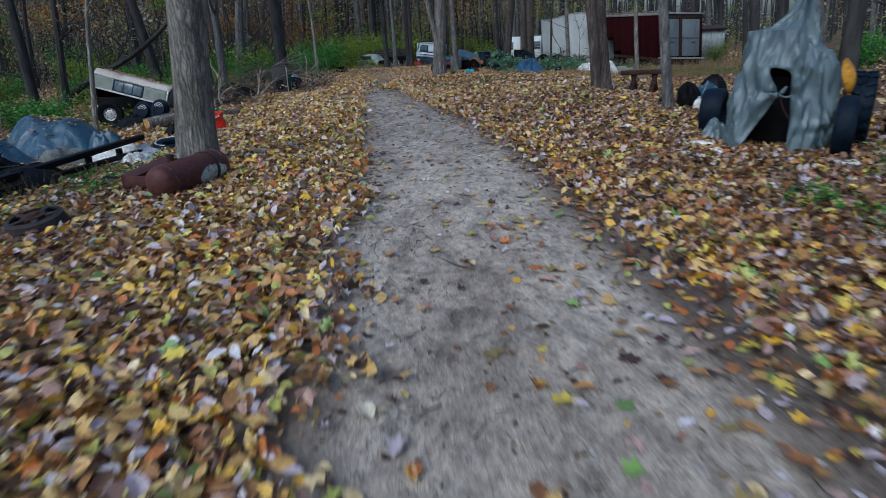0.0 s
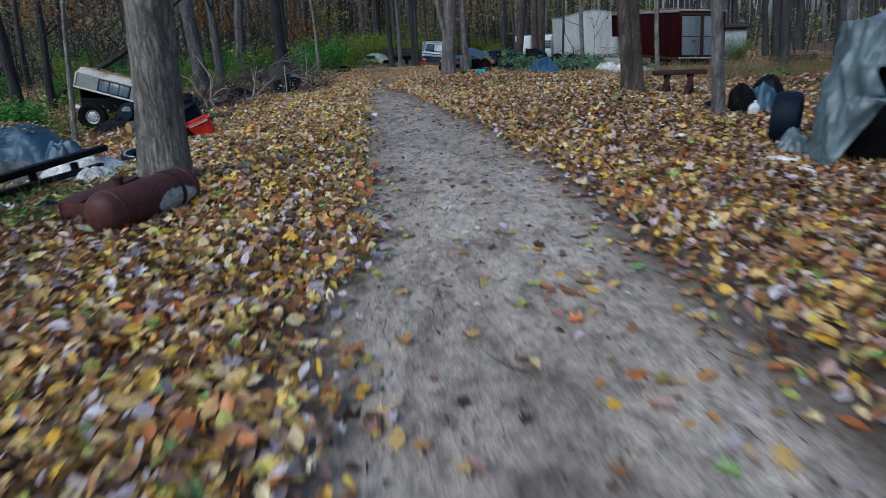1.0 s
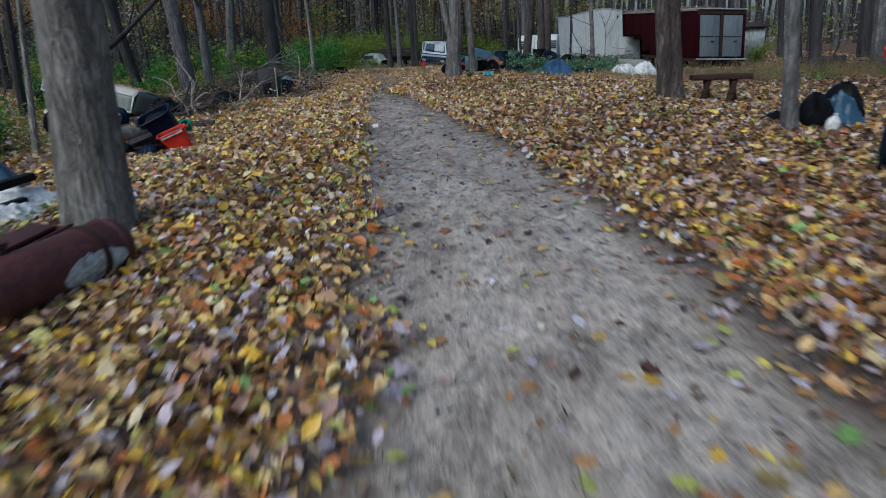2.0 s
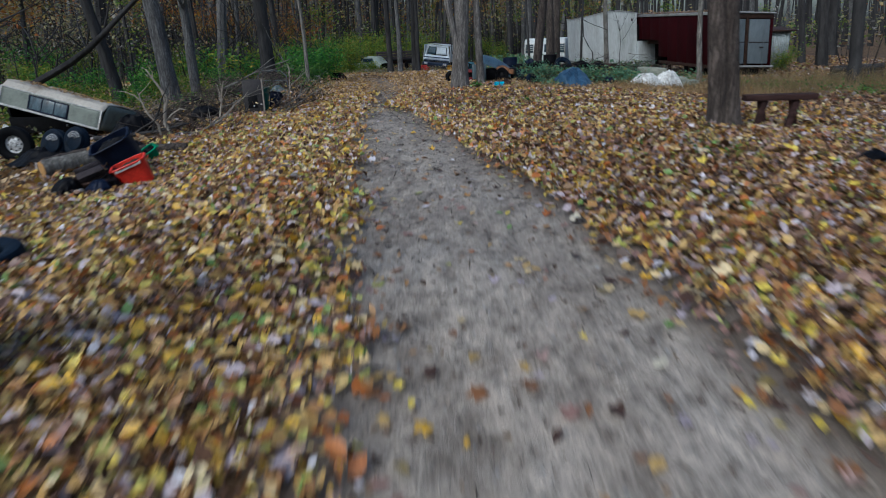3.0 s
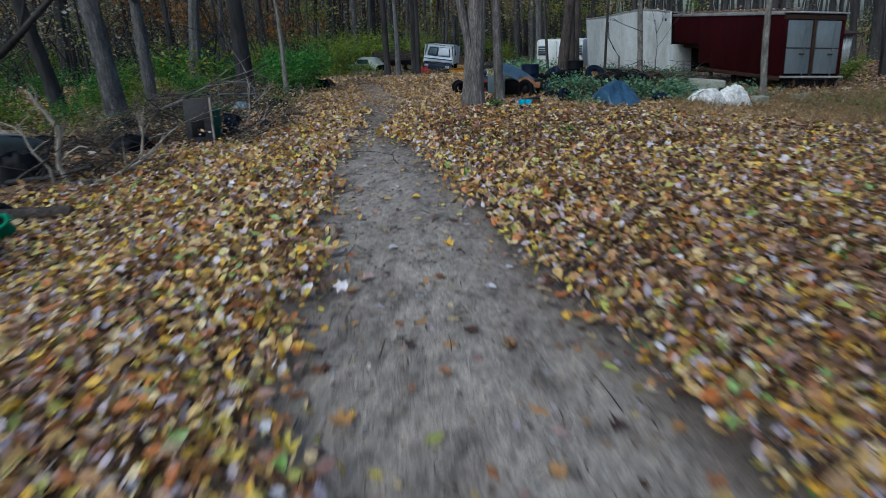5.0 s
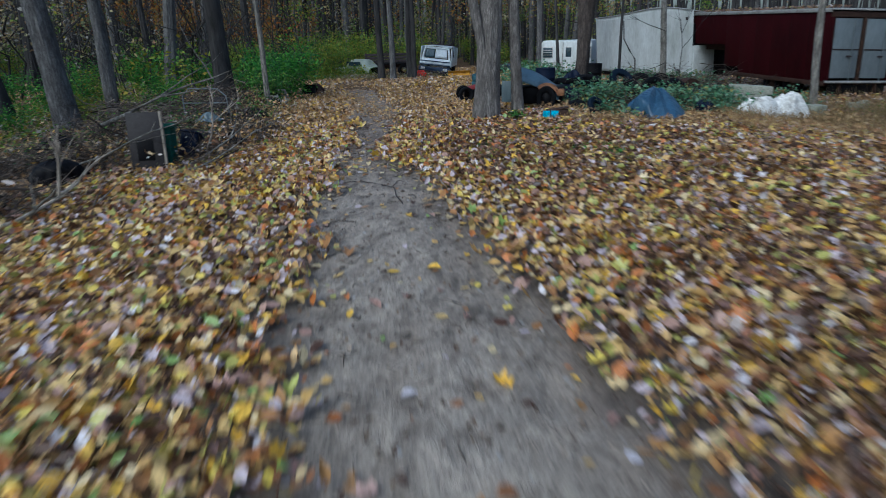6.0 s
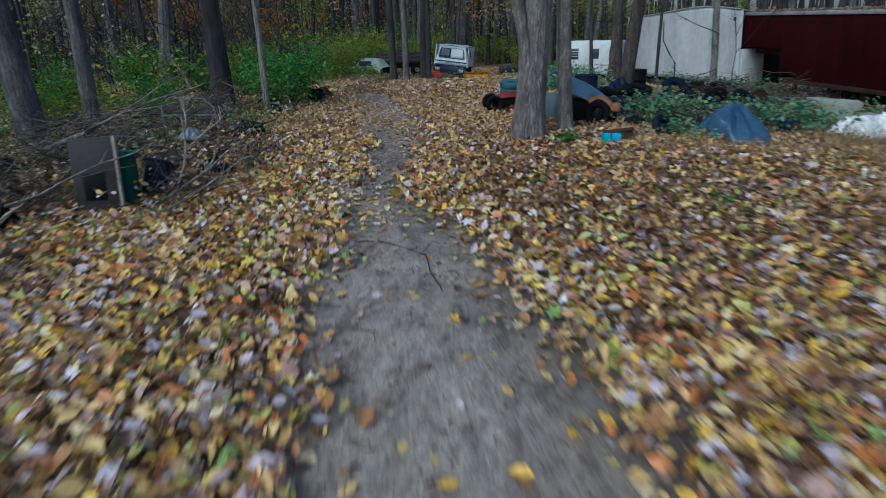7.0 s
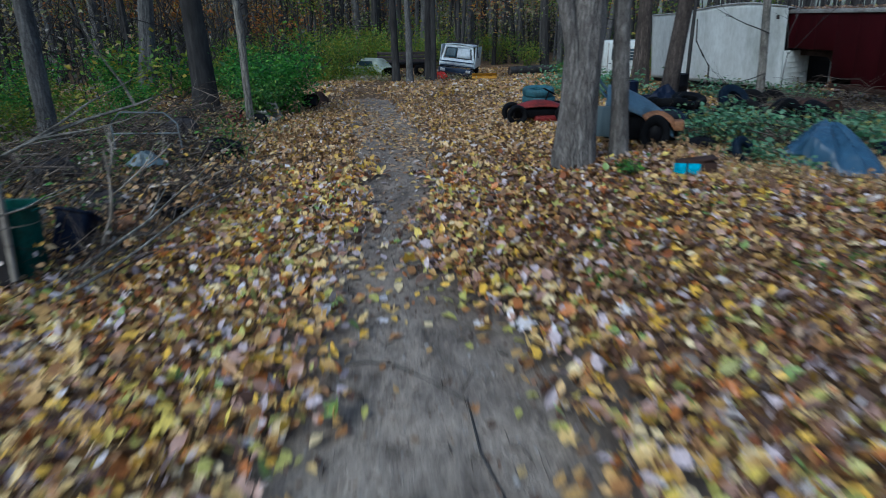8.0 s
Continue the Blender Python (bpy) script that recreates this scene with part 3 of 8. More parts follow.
def ground_sheet():
    xs = np.concatenate([np.linspace(-320, -30, 20)[:-1], np.linspace(-30, -9, 30)[:-1], np.linspace(-9, 9, 110)[:-1], np.linspace(9, 30, 30)[:-1], np.linspace(30, 320, 20)])
    ys = np.concatenate([np.linspace(-200, -6, 16)[:-1], np.linspace(-6, 40, 200)[:-1], np.linspace(40, 70, 30)[:-1], np.linspace(70, 420, 24)])
    verts = []
    for y in ys:
        c, w = path_middle(y)
        for x in xs:
            dip = 0.16 * (1 - smooth(w - 0.05, w + 0.3, abs(x - c))) * (1 - smooth(30, 41, y))
            verts.append((x, y, ground_z(x, y) - dip))
    nx = len(xs)
    i, j = np.meshgrid(np.arange(nx - 1), np.arange(len(ys) - 1))
    a = (j * nx + i).ravel()
    quads = np.stack([a, a + 1, a + nx + 1, a + nx], 1)
    ob = new("ground", mesh_from("ground", verts, quads.ravel(), np.full(len(quads), 4), M_GROUND))
    for p in ob.data.polygons:
        p.use_smooth = True
    tagged(ob, "woodland floor of brown leaf mould under trees", "ground", kind="structure")


def dirt_path():
    """The worn track: two shallow wheel ruts with a low crown, thinning out under the leaves farther on."""
    ys = np.concatenate([np.arange(-8, 28, 0.07), np.arange(28, 42, 0.3)])
    n = 44
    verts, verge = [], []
    for y in ys:
        c, w = path_middle(y)
        w += 0.42
        for k in range(n + 1):
            u = 2 * k / n - 1
            ragged = 0.13 * noise.noise(Vector((3.0 * math.copysign(1, u), y * 1.7, 1))) + 0.08 * noise.noise(Vector((5.0 * math.copysign(1, u), y * 5.5, 4)))
            x = c + u * (w + ragged * abs(u))
            z = ground_z(c + u * w, y) - 0.05 + 0.018 - 0.018 * (bell(u, -0.42, 0.2) + bell(u, 0.46, 0.2))
            z += 0.014 * noise.noise(Vector((x * 4, y * 3, 2))) + 0.007 * noise.noise(Vector((x * 13, y * 9, 5))) + 0.045 * smooth(0.65, 0.92, abs(u)) - 0.16 * smooth(0.95, 1.0, abs(u)) - 0.05 * smooth(31, 41, y)
            verts.append((x, y, z))
            # Right side is weighted up, most near the start, for lens corner falloff.
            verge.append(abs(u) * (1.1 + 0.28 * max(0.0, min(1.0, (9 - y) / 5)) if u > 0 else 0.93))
    m = n + 1
    i, j = np.meshgrid(np.arange(n), np.arange(len(ys) - 1))
    a = (j * m + i).ravel()
    quads = np.stack([a, a + 1, a + m + 1, a + m], 1)
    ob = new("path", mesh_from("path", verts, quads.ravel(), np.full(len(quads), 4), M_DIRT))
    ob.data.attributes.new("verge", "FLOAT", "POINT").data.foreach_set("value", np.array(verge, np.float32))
    for p in ob.data.polygons:
        p.use_smooth = True
    tagged(ob, "packed grey-brown dirt track with worn wheel ruts", "path", kind="structure")


ground_sheet()
dirt_path()


def leaf_carpet():
    rng = np.random.default_rng(11)
    near, middle_, far, toned = [], [], [], []
    for y0, y1, x0, x1, per, size, bucket in ((-1, 9, -7.2, 7.2, 760, 0.077, near), (9, 15, -7.5, 7.5, 650, 0.083, near), (15, 25, -7, 7.5, 560, 0.088, middle_), (25, 36, -9, 11, 280, 0.092, far), (36, 60, -24, 24, 45, 0.14, far), (-12, 36, -24, -7, 34, 0.15, far), (-12, 12, 7, 24, 34, 0.15, far), (12, 36, 7, 15, 90, 0.10, far), (12, 36, 15, 24, 34, 0.15, far), (-14, -1, -8, 8, 45, 0.15, far)):
        n = int((y1 - y0) * (x1 - x0) * per)
        x, y = rng.uniform(x0, x1, n), rng.uniform(y0, y1, n)
        l, r = np.interp(y, *LEFT_EDGE), np.interp(y, *RIGHT_EDGE)
        wave = 0.11 * np.sin(y * 2.3) + 0.08 * np.sin(y * 5.9 + 1) + 0.06 * np.sin(y * 13.7 + 2)
        inside = np.minimum(x - l - wave, r + 0.8 * wave[::-1] - x)
        soft = np.where(x - l > r - x, 0.08 + 0.09 * np.clip((9 - y) / 6, 0, 1), 0.075)
        edge = 1 / (1 + np.exp((inside + rng.normal(0, 0.05, n)) / soft))
        middle = 0.018 + 0.022 * (x > 0.5 * (l + r)) * np.clip((8 - y) / 4, 0, 1) + 0.6 * np.clip((y - 19.8) / 3.5, 0, 1) * (0.5 + 0.5 * np.sin(x * 3 + y * 1.1)) ** 2 + 0.35 * np.clip((y - 27) / 7, 0, 1)
        keep = rng.uniform(0, 1, n) < np.maximum(edge, middle)
        clump = 0.8 + 0.4 * np.sin(x * 1.9 + 2 * np.sin(y * 0.8)) * np.sin(y * 2.2 + x)
        keep &= (rng.uniform(0, 1, n) < clump + 0.4) | (inside > -0.4)
        if bucket is near:
            keep &= rng.uniform(0, 1, n) < np.clip(1.0 - (np.abs(x - 0.4) - 2.4 - 0.85 * np.clip(y, 0, 20)) / 2.5, 0.16, 1)
        if per > 200:
            keep &= rng.uniform(0, 1, n) < np.clip((7.4 - np.abs(x)) / 2.0, 0.12, 1) * np.clip((y + 1.2) / 1.2, 0.1, 1) * np.clip((36.5 - y) / 5, 0.2, 1)
        x, y, inside = x[keep], y[keep], inside[keep]
        n = len(x)
        z = np.array([ground_z(a, b) for a, b in zip(x, y)])
        z += np.where(inside > 0.12, -0.022, rng.uniform(0.0, 0.085, n))
        s = size * np.clip(rng.lognormal(0, 0.33, n), 0.45, 1.55)
        tilt = np.where(inside > 0.12, 0.12, 0.6)
        pts = np.stack([x, y, z], 1)
        pick = rng.uniform(0, 1, n) < (0.62 if y0 < 9 else 0.82)
        beyond, short = x - np.interp(y, *RIGHT_EDGE), np.interp(y, *LEFT_EDGE) - x
        # Near verges take the dark mix: lens corner falloff put into leaf colour.
        darkened = rng.uniform(0, 1, n) < np.clip((beyond - 0.1) / 2.2, 0, 0.32 + 0.46 * np.clip((11 - y) / 5, 0, 1)) * np.clip((27 - y) / 5, 0, 1) + np.clip((short - 1.6) / 2.4, 0, 0.45) * np.clip((12 - y) / 4, 0, 1)
        # Past y 19, beyond x 8 and in patches the litter itself is browner.
        darkened |= (y > 19.0) & (y < 26) & (beyond > 0.7) & (rng.uniform(0, 1, n) < 0.34)
        darkened |= (x > 8) & (rng.uniform(0, 1, n) < 0.75)
        patch = np.sin(x * 2.1 + 1.6 * np.sin(y * 1.1)) * np.sin(y * 2.3 + 0.9 * x + 1.0) + 0.4 * np.sin(x * 5.3 - y * 3.1)
        darkened |= (patch > 0.5) & (rng.uniform(0, 1, n) < 0.3) & (y < 26) & (np.maximum(beyond, short) > 0.2)
        toned.append(scatter_leaves(rng, pts[darkened], s[darkened], tilt[darkened], OVAL))
        pick, pts, s, tilt = pick[~darkened], pts[~darkened], s[~darkened], tilt[~darkened]
        tan = (bucket is near) & (short[~darkened] > 0) & (rng.uniform(0, 1, len(pts)) < 0.85)
        if tan.any():
            middle_.append(scatter_leaves(rng, pts[tan], s[tan] * 1.05, tilt[tan], OVAL))
            pick, pts, s, tilt = pick[~tan], pts[~tan], s[~tan], tilt[~tan]
        for shape, sel in ((RHOMB if bucket is far else OVAL, pick | (bucket is far)), (LOBED, ~pick & (bucket is not far))):
            if not sel.any():
                continue
            bucket.append(scatter_leaves(rng, pts[sel], s[sel] * (1.12 if shape is LOBED else 1.0), tilt[sel], shape))
    stuff("leaf_litter", near, M_LITTER, "deep carpet of fallen brown, yellow and pale leaves", "leaves")
    stuff("leaf_litter", middle_, M_LITTER_MID, "deep carpet of fallen tan, brown and golden leaves", "leaves")
    stuff("leaf_litter", toned, M_LITTER_DARK, "dark brown fallen leaves away from the track", "leaves")
    stuff("leaf_litter", far, M_LITTER_FAR, "thin carpet of tan fallen leaves under trees", "leaves")


leaf_carpet()


def path_grit():
    """Pebbles, twigs and crumbs on the track."""
    rng = np.random.default_rng(5)
    n = 1700
    y = rng.uniform(0, 26, n)
    l, r = np.interp(y, *LEFT_EDGE), np.interp(y, *RIGHT_EDGE)
    x = l + (r - l) * rng.beta(0.8, 0.8, n)
    z = np.array([ground_z(a, b) for a, b in zip(x, y)]) - 0.035
    ang = rng.uniform(0, 6.28, n)
    ways = np.stack([np.cos(ang), np.sin(ang), rng.normal(0, 0.06, n)], 1)
    stuff("twig", [sticks(rng, np.stack([x, y, z], 1), ways, rng.lognormal(-2.3, 0.6, n).clip(0.03, 0.5), rng.uniform(0.002, 0.006, n))], M_TWIG, "small dead twigs lying on the dirt track", "twigs")
    n = 3200
    y = rng.uniform(0, 27, n)
    l, r = np.interp(y, *LEFT_EDGE), np.interp(y, *RIGHT_EDGE)
    x = l + (r - l) * rng.beta(0.7, 0.7, n)
    z = np.array([ground_z(a, b) for a, b in zip(x, y)]) - 0.03
    stuff("leaf_crumbs", [scatter_leaves(rng, np.stack([x, y, z], 1), rng.lognormal(-3.5, 0.45, n).clip(0.012, 0.07), 0.2, OVAL)], M_CRUMB, "crushed brown leaf crumbs on the dirt track", "leaves")
    me = [tuple(v) for v in (( -1, 0, 0), (1, 0, 0), (0, -1, 0), (0, 1, 0), (0, 0, -0.6), (0, 0, 0.6))]
    shape = (np.array(me) * 0.5, [(0, 2, 5), (2, 1, 5), (1, 3, 5), (3, 0, 5)])
    n = 1500
    y = rng.uniform(0, 26, n)
    l, r = np.interp(y, *LEFT_EDGE), np.interp(y, *RIGHT_EDGE)
    x = l + (r - l) * rng.beta(0.7, 0.7, n)
    z = np.array([ground_z(a, b) for a, b in zip(x, y)]) - 0.034
    stuff("pebble", [scatter_leaves(rng, np.stack([x, y, z], 1), rng.lognormal(-3.9, 0.45, n).clip(0.008, 0.05), 0.3, shape, np.ones(n))], M_STONE, "pale grit and pebbles on the dirt track", "pebbles")


path_grit()


# ---- trees ----
def trunk_points(h, lean, sway, seed, n):
    pts = []
    for i in range(n):
        u = i / (n - 1)
        z = h * u ** 1.15
        pts.append((lean[0] * z + sway * noise.noise(Vector((u * 2.2, seed, 0))) * u * h * 0.12, lean[1] * z + sway * noise.noise(Vector((u * 2.2, seed, 9))) * u * h * 0.12, z - 0.25 * (i == 0)))
    return pts


def tree_parts(h, r, lean, seed, detail, limbs, crown_leaves, crown_from, bark, leaf, owner, crown_wide=0.3, flare=0.45):
    """Trunk with a flared foot and limbs; a crown of many small leaves in clumps at the limbs' ends."""
    rnd, rng = random.Random(seed), np.random.default_rng(seed)
    n, segs = (46, 40) if detail == 2 else (16, 12) if detail == 1 else (9, 7)
    pts = trunk_points(h, lean, 0.6, seed, n)
    radii = [r * (1 - 0.82 * (p[2] / h if p[2] > 0 else 0)) * (1 + flare * math.exp(-max(0, p[2]) / (1.3 * r))) for p in pts]
    bm = tube(pts, radii, segs, 0.10 if detail == 2 else 0.16, seed, freq=5.0 if detail == 2 else 2.5)
    if detail == 2:
        for v in bm.verts:
            a = math.atan2(v.co.y - lean[1] * v.co.z, v.co.x - lean[0] * v.co.z)
            k = noise.noise(Vector((math.cos(a) * 6.5, math.sin(a) * 6.5, v.co.z * 1.1 + seed))) + 0.5 * noise.noise(Vector((math.cos(a) * 14, math.sin(a) * 14, v.co.z * 2.5 + seed)))
            out = Vector((math.cos(a), math.sin(a), 0))
            v.co += out * r * 0.055 * k
    ends = []
    for k in range(limbs):
        u = rnd.uniform(crown_from, 0.95)
        i = min(n - 2, int((u ** (1 / 1.15)) * (n - 1)))
        s, rr = Vector(pts[i]), radii[i] * rnd.uniform(0.25, 0.5)
        a, length = rnd.uniform(0, 6.28), h * crown_wide * rnd.uniform(0.5, 1.1) * (1.25 - u)
        way = Vector((math.cos(a), math.sin(a), rnd.uniform(0.25, 0.9))).normalized()
        line = [s]
        for q in range(4):
            way = (way + 0.3 * Vector((rnd.uniform(-1, 1), rnd.uniform(-1, 1), rnd.uniform(-0.5, 0.8)))).normalized()
            line.append(line[-1] + way * length / 4)
        tube(line, [rr, rr * 0.75, rr * 0.5, rr * 0.3, rr * 0.1], 5, 0.1, seed + k, bm)
        ends += line[2:]
        for q in range(2):
            w2 = (way + Vector((rnd.uniform(-1, 1), rnd.uniform(-1, 1), rnd.uniform(-0.3, 0.7)))).normalized()
            s2 = line[rnd.choice((2, 3))]
            tube([s2, s2 + w2 * length * 0.25, s2 + w2 * length * 0.45 + Vector((0, 0, 0.1))], [rr * 0.35, rr * 0.2, rr * 0.05], 4, 0, seed, bm)
            ends.append(s2 + w2 * length * 0.4)
    part("trunk", bm, bark, owner)
    ends.append(Vector(pts[-1]))
    c = np.array([tuple(e) for e in ends])
    spots = c[rng.integers(0, len(c), crown_leaves)] + rng.normal(0, 1, (crown_leaves, 3)) * np.array([0.45, 0.45, 0.32]) * (h / 14)
    ob = new("crown", mesh_from("crown", *joined([scatter_leaves(rng, spots, rng.uniform(0.09, 0.2, crown_leaves), 0.8, RHOMB)]), leaf))
    ob.parent = owner


def tree(x, y, r, h, lean, seed, bark, leaf, label, detail=1, limbs=12, leaves=700, crown_from=0.45, flare=0.3, wide=0.3, group=""):
    t = thing("tree", (x, y, ground_z(x, y)), label, "tree", group=group)
    tree_parts(h, r, lean, seed, detail, limbs, leaves, crown_from, bark, leaf, t, wide, flare)
    return t


TREE_AT = []


def place_tree(x, y, *a, **k):
    TREE_AT.append((x, y))
    return tree(x, y, *a, **k)


place_tree(-2.92, 8.25, 0.24, 15, (0.09, 0.0), 1, M_BARK, M_DULL, "large grey-barked tree with a rusty tank leaning at its foot", 2, 14, 900)
brown_tree = place_tree(3.84, 15.3, 0.155, 16, (-0.12, 0.0), 2, M_BARK_BROWN, M_DULL, "twin-stemmed brown-barked tree beside a low wooden bench", 2, 14, 900)
part("second_stem", tube([(0.16 - 0.115 * z, -0.03, z) for z in (-0.2, 0.05, 0.2, 0.45, 0.8, 1.3, 2, 3, 4.5, 6.5, 9)], [0.2, 0.18, 0.155, 0.135, 0.125, 0.12, 0.118, 0.115, 0.11, 0.1, 0.07], 24, 0.14, 12, freq=4.0), M_BARK_BROWN, brown_tree)
pale_tree = place_tree(-0.54, 24.45, 0.25, 17, (0.035, 0.0), 3, M_BARK_PALE, M_DULL, "pale rough-barked forked tree beside a junked car", 2, 14, 900, 0.5)
part("forked_stem", tube([(-0.02 - 0.062 * i - 0.002 * i * i + 0.02 * math.sin(1.3 * i), -0.06, 0.9 + 0.42 * i) for i in range(16)], [0.105 - 0.003 * i for i in range(16)], 18, 0.14, 5, freq=4.0), M_BARK_PALE, pale_tree)
place_tree(0.16, 24.75, 0.125, 13, (-0.07, 0.0), 4, M_BARK_PALE, M_DULL, "slender smooth grey tree beside a thicker trunk", 1, 9, 500)
place_tree(4.5, 12.0, 0.10, 10, (-0.20, 0.0), 5, M_BARK_MID, M_DULL, "slender grey tree beside heaped junk", 1, 8, 350)
place_tree(2.40, 30.13, 0.185, 16, (0.11, 0.0), 6, M_BARK_BROWN, M_DULL, "leaning brown-grey tree among junk tyres", 1, 12, 700)
place_tree(3.95, 37.6, 0.22, 17, (-0.05, 0.0), 7, M_BARK_BROWN, M_DULL, "dark brown-barked tree among vines", 1, 12, 700)
place_tree(4.55, 40.4, 0.26, 17, (0.01, 0.0), 8, M_BARK_BROWN, M_DULL, "dark brown-barked tree among vines", 1, 12, 700)
place_tree(5.93, 33.2, 0.115, 11, (-0.06, 0.0), 9, M_BARK, M_DULL, "slender bare tree before a white trailer", 1, 10, 150, 0.3)
place_tree(2.69, 35.7, 0.07, 9, (-0.07, 0.0), 27, M_BARK_FAR, M_DULL, "thin dark leaning tree before a caravan", 1, 8, 150, 0.3)
place_tree(5.6, 38.0, 0.07, 10, (0.0, 0.0), 10, M_BARK_FAR, M_DULL, "thin dark tree before a white trailer", 1, 8, 150, 0.35)
place_tree(8.2, 28.0, 0.10, 11, (-0.10, 0.0), 11, M_BARK, M_DULL, "slender grey tree before a red trailer", 1, 9, 150, 0.3)
place_tree(-11.0, 26.5, 0.30, 17, (-0.07, 0.0), 12, M_BARK_MID, M_DULL, "grey-barked tree at the wood's edge", 1, 12, 700, 0.35)
place_tree(-11.3, 29.0, 0.2, 16, (-0.05, 0.0), 13, M_BARK_MID, M_GOLD, "grey-barked tree at the wood's edge", 1, 12, 900, 0.2)
place_tree(-14.4, 28.8, 0.24, 15, (-0.12, 0.0), 14, M_BARK_FAR, M_DULL, "leaning dark tree at the wood's edge", 1, 12, 700, 0.35)
place_tree(-10.0, 34.0, 0.34, 18, (-0.01, 0.0), 15, M_BARK_FAR, M_DULL, "dark thick-trunked tree behind dead brush", 1, 12, 700, 0.35)
place_tree(-6.55, 28.6, 0.085, 10, (-0.03, 0.0), 16, M_BARK, M_DULL, "thin grey tree beside the brush pile", 1, 8, 250, 0.3)
place_tree(-9.5, 15.9, 0.07, 9, (0.2, 0.0), 17, M_BARK, M_LIME, "thin grey tree beside a dented camper shell", 1, 9, 500, 0.3)
place_tree(-16.5, 23.0, 0.2, 15, (0.02, 0.0), 18, M_BARK_FAR, M_LIME, "dark tree at the wood's edge", 1, 12, 900, 0.25)
place_tree(-5.9, 47.0, 0.2, 17, (0.0, 0.0), 19, M_BARK_FAR, M_DULL, "dark woodland tree before junked vehicles", 1, 12, 700, 0.3)
place_tree(-5.1, 46.0, 0.17, 17, (0.0, 0.0), 20, M_BARK_MID, M_DULL, "grey woodland tree before junked vehicles", 1, 12, 700, 0.3)
place_tree(-4.3, 48.0, 0.22, 17, (0.0, 0.0), 21, M_BARK_FAR, M_DULL, "dark woodland tree before junked vehicles", 1, 12, 700, 0.3)
place_tree(-4.0, 47.2, 0.15, 16, (0.01, 0.0), 22, M_BARK_FAR, M_DULL, "dark woodland tree before junked vehicles", 1, 12, 700, 0.3)
place_tree(12.2, 25.6, 0.2, 15, (-0.1, 0.0), 23, M_BARK_FAR, M_DULL, "dark woodland tree beside a red trailer", 1, 12, 700, 0.4)
place_tree(9.2, 14.6, 0.2, 15, (-0.05, 0.0), 24, M_BARK_FAR, M_DULL, "grey woodland tree behind stacked tyres", 1, 12, 700, 0.4)
place_tree(10.3, 14.2, 0.17, 15, (-0.06, 0.0), 25, M_BARK_FAR, M_DULL, "grey woodland tree behind stacked tyres", 1, 12, 700, 0.4)


def woodland():
    """Trees of the wood round about, copies of a few grown ones."""
    rnd = random.Random(42)
    kinds = []
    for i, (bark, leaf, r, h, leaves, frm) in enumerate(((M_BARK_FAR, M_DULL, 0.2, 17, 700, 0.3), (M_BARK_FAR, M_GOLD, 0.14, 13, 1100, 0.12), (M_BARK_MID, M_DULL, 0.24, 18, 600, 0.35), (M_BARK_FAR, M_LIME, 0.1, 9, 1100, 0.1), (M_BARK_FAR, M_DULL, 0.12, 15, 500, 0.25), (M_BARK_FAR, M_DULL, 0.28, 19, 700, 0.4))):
        labels = ("dark-trunked woodland tree with thinning leaves", "young woodland tree with golden autumn leaves", "grey-trunked woodland tree nearly bare", "young woodland tree with yellow-green leaves", "thin dark woodland tree nearly bare", "thick dark woodland tree nearly bare")
        x, y = (-18 - 4 * i, 44 + 3 * i)
        kinds.append(tree(x, y, r, h, (rnd.uniform(-0.04, 0.04), 0), 60 + i, bark, leaf, labels[i], 0, 8, int(leaves * 0.45), frm, 0.3, 0.28, "woodland trees"))
        TREE_AT.append((x, y))
    made = 0
    while made < 330:
        x, y = rnd.uniform(-62, 62), rnd.uniform(8, 112)
        side = abs(x)
        if side < 0.9 * (y - 40) * 0.2 and y < 58:
            continue
        if y < 58 and -8.5 < x < 8 or (x > 0 and y < 47 and x < 15.5) or (x < 0 and x > -12.5 and y < 42) or (x > 0 and y < 16) or (x < 0 and y < 20 and x > -17):
            continue
        if x > 12 and rnd.random() < (0.35 if y < 60 else 0.4):
            continue
        if any((x - a) ** 2 + (y - b) ** 2 < 1.6 ** 2 for a, b in TREE_AT):
            continue
        TREE_AT.append((x, y))
        k = rnd.choices(range(6), (5, 2.2, 3, 1.8, 6, 2))[0]
        copy_thing(kinds[k], pose(x, y, ground_z(x, y), rnd.uniform(-3, 3), rnd.uniform(-3, 3) - 8 * max(-1, min(1, 1.4 * x / y)), 0) @ pose(0, 0, 0, 0, 0, rnd.uniform(0, 360)) @ Matrix.Scale(rnd.uniform(0.75, 1.25), 4))
        made += 1


woodland()


def behind_woods():
    """Trees behind and beside the camera, which close the wood around it."""
    rnd = random.Random(77)
    source = [o for o in scene.objects if o.name.startswith("tree") and o.get("group") == "woodland trees"][:6]
    for _ in range(26):
        x, y = rnd.choice((-1, 1)) * rnd.uniform(5, 28), rnd.uniform(-26, 4)
        copy_thing(source[rnd.choice((0, 2, 4, 5))], pose(x, y, ground_z(x, y), 0, 0, rnd.uniform(0, 360)))


behind_woods()


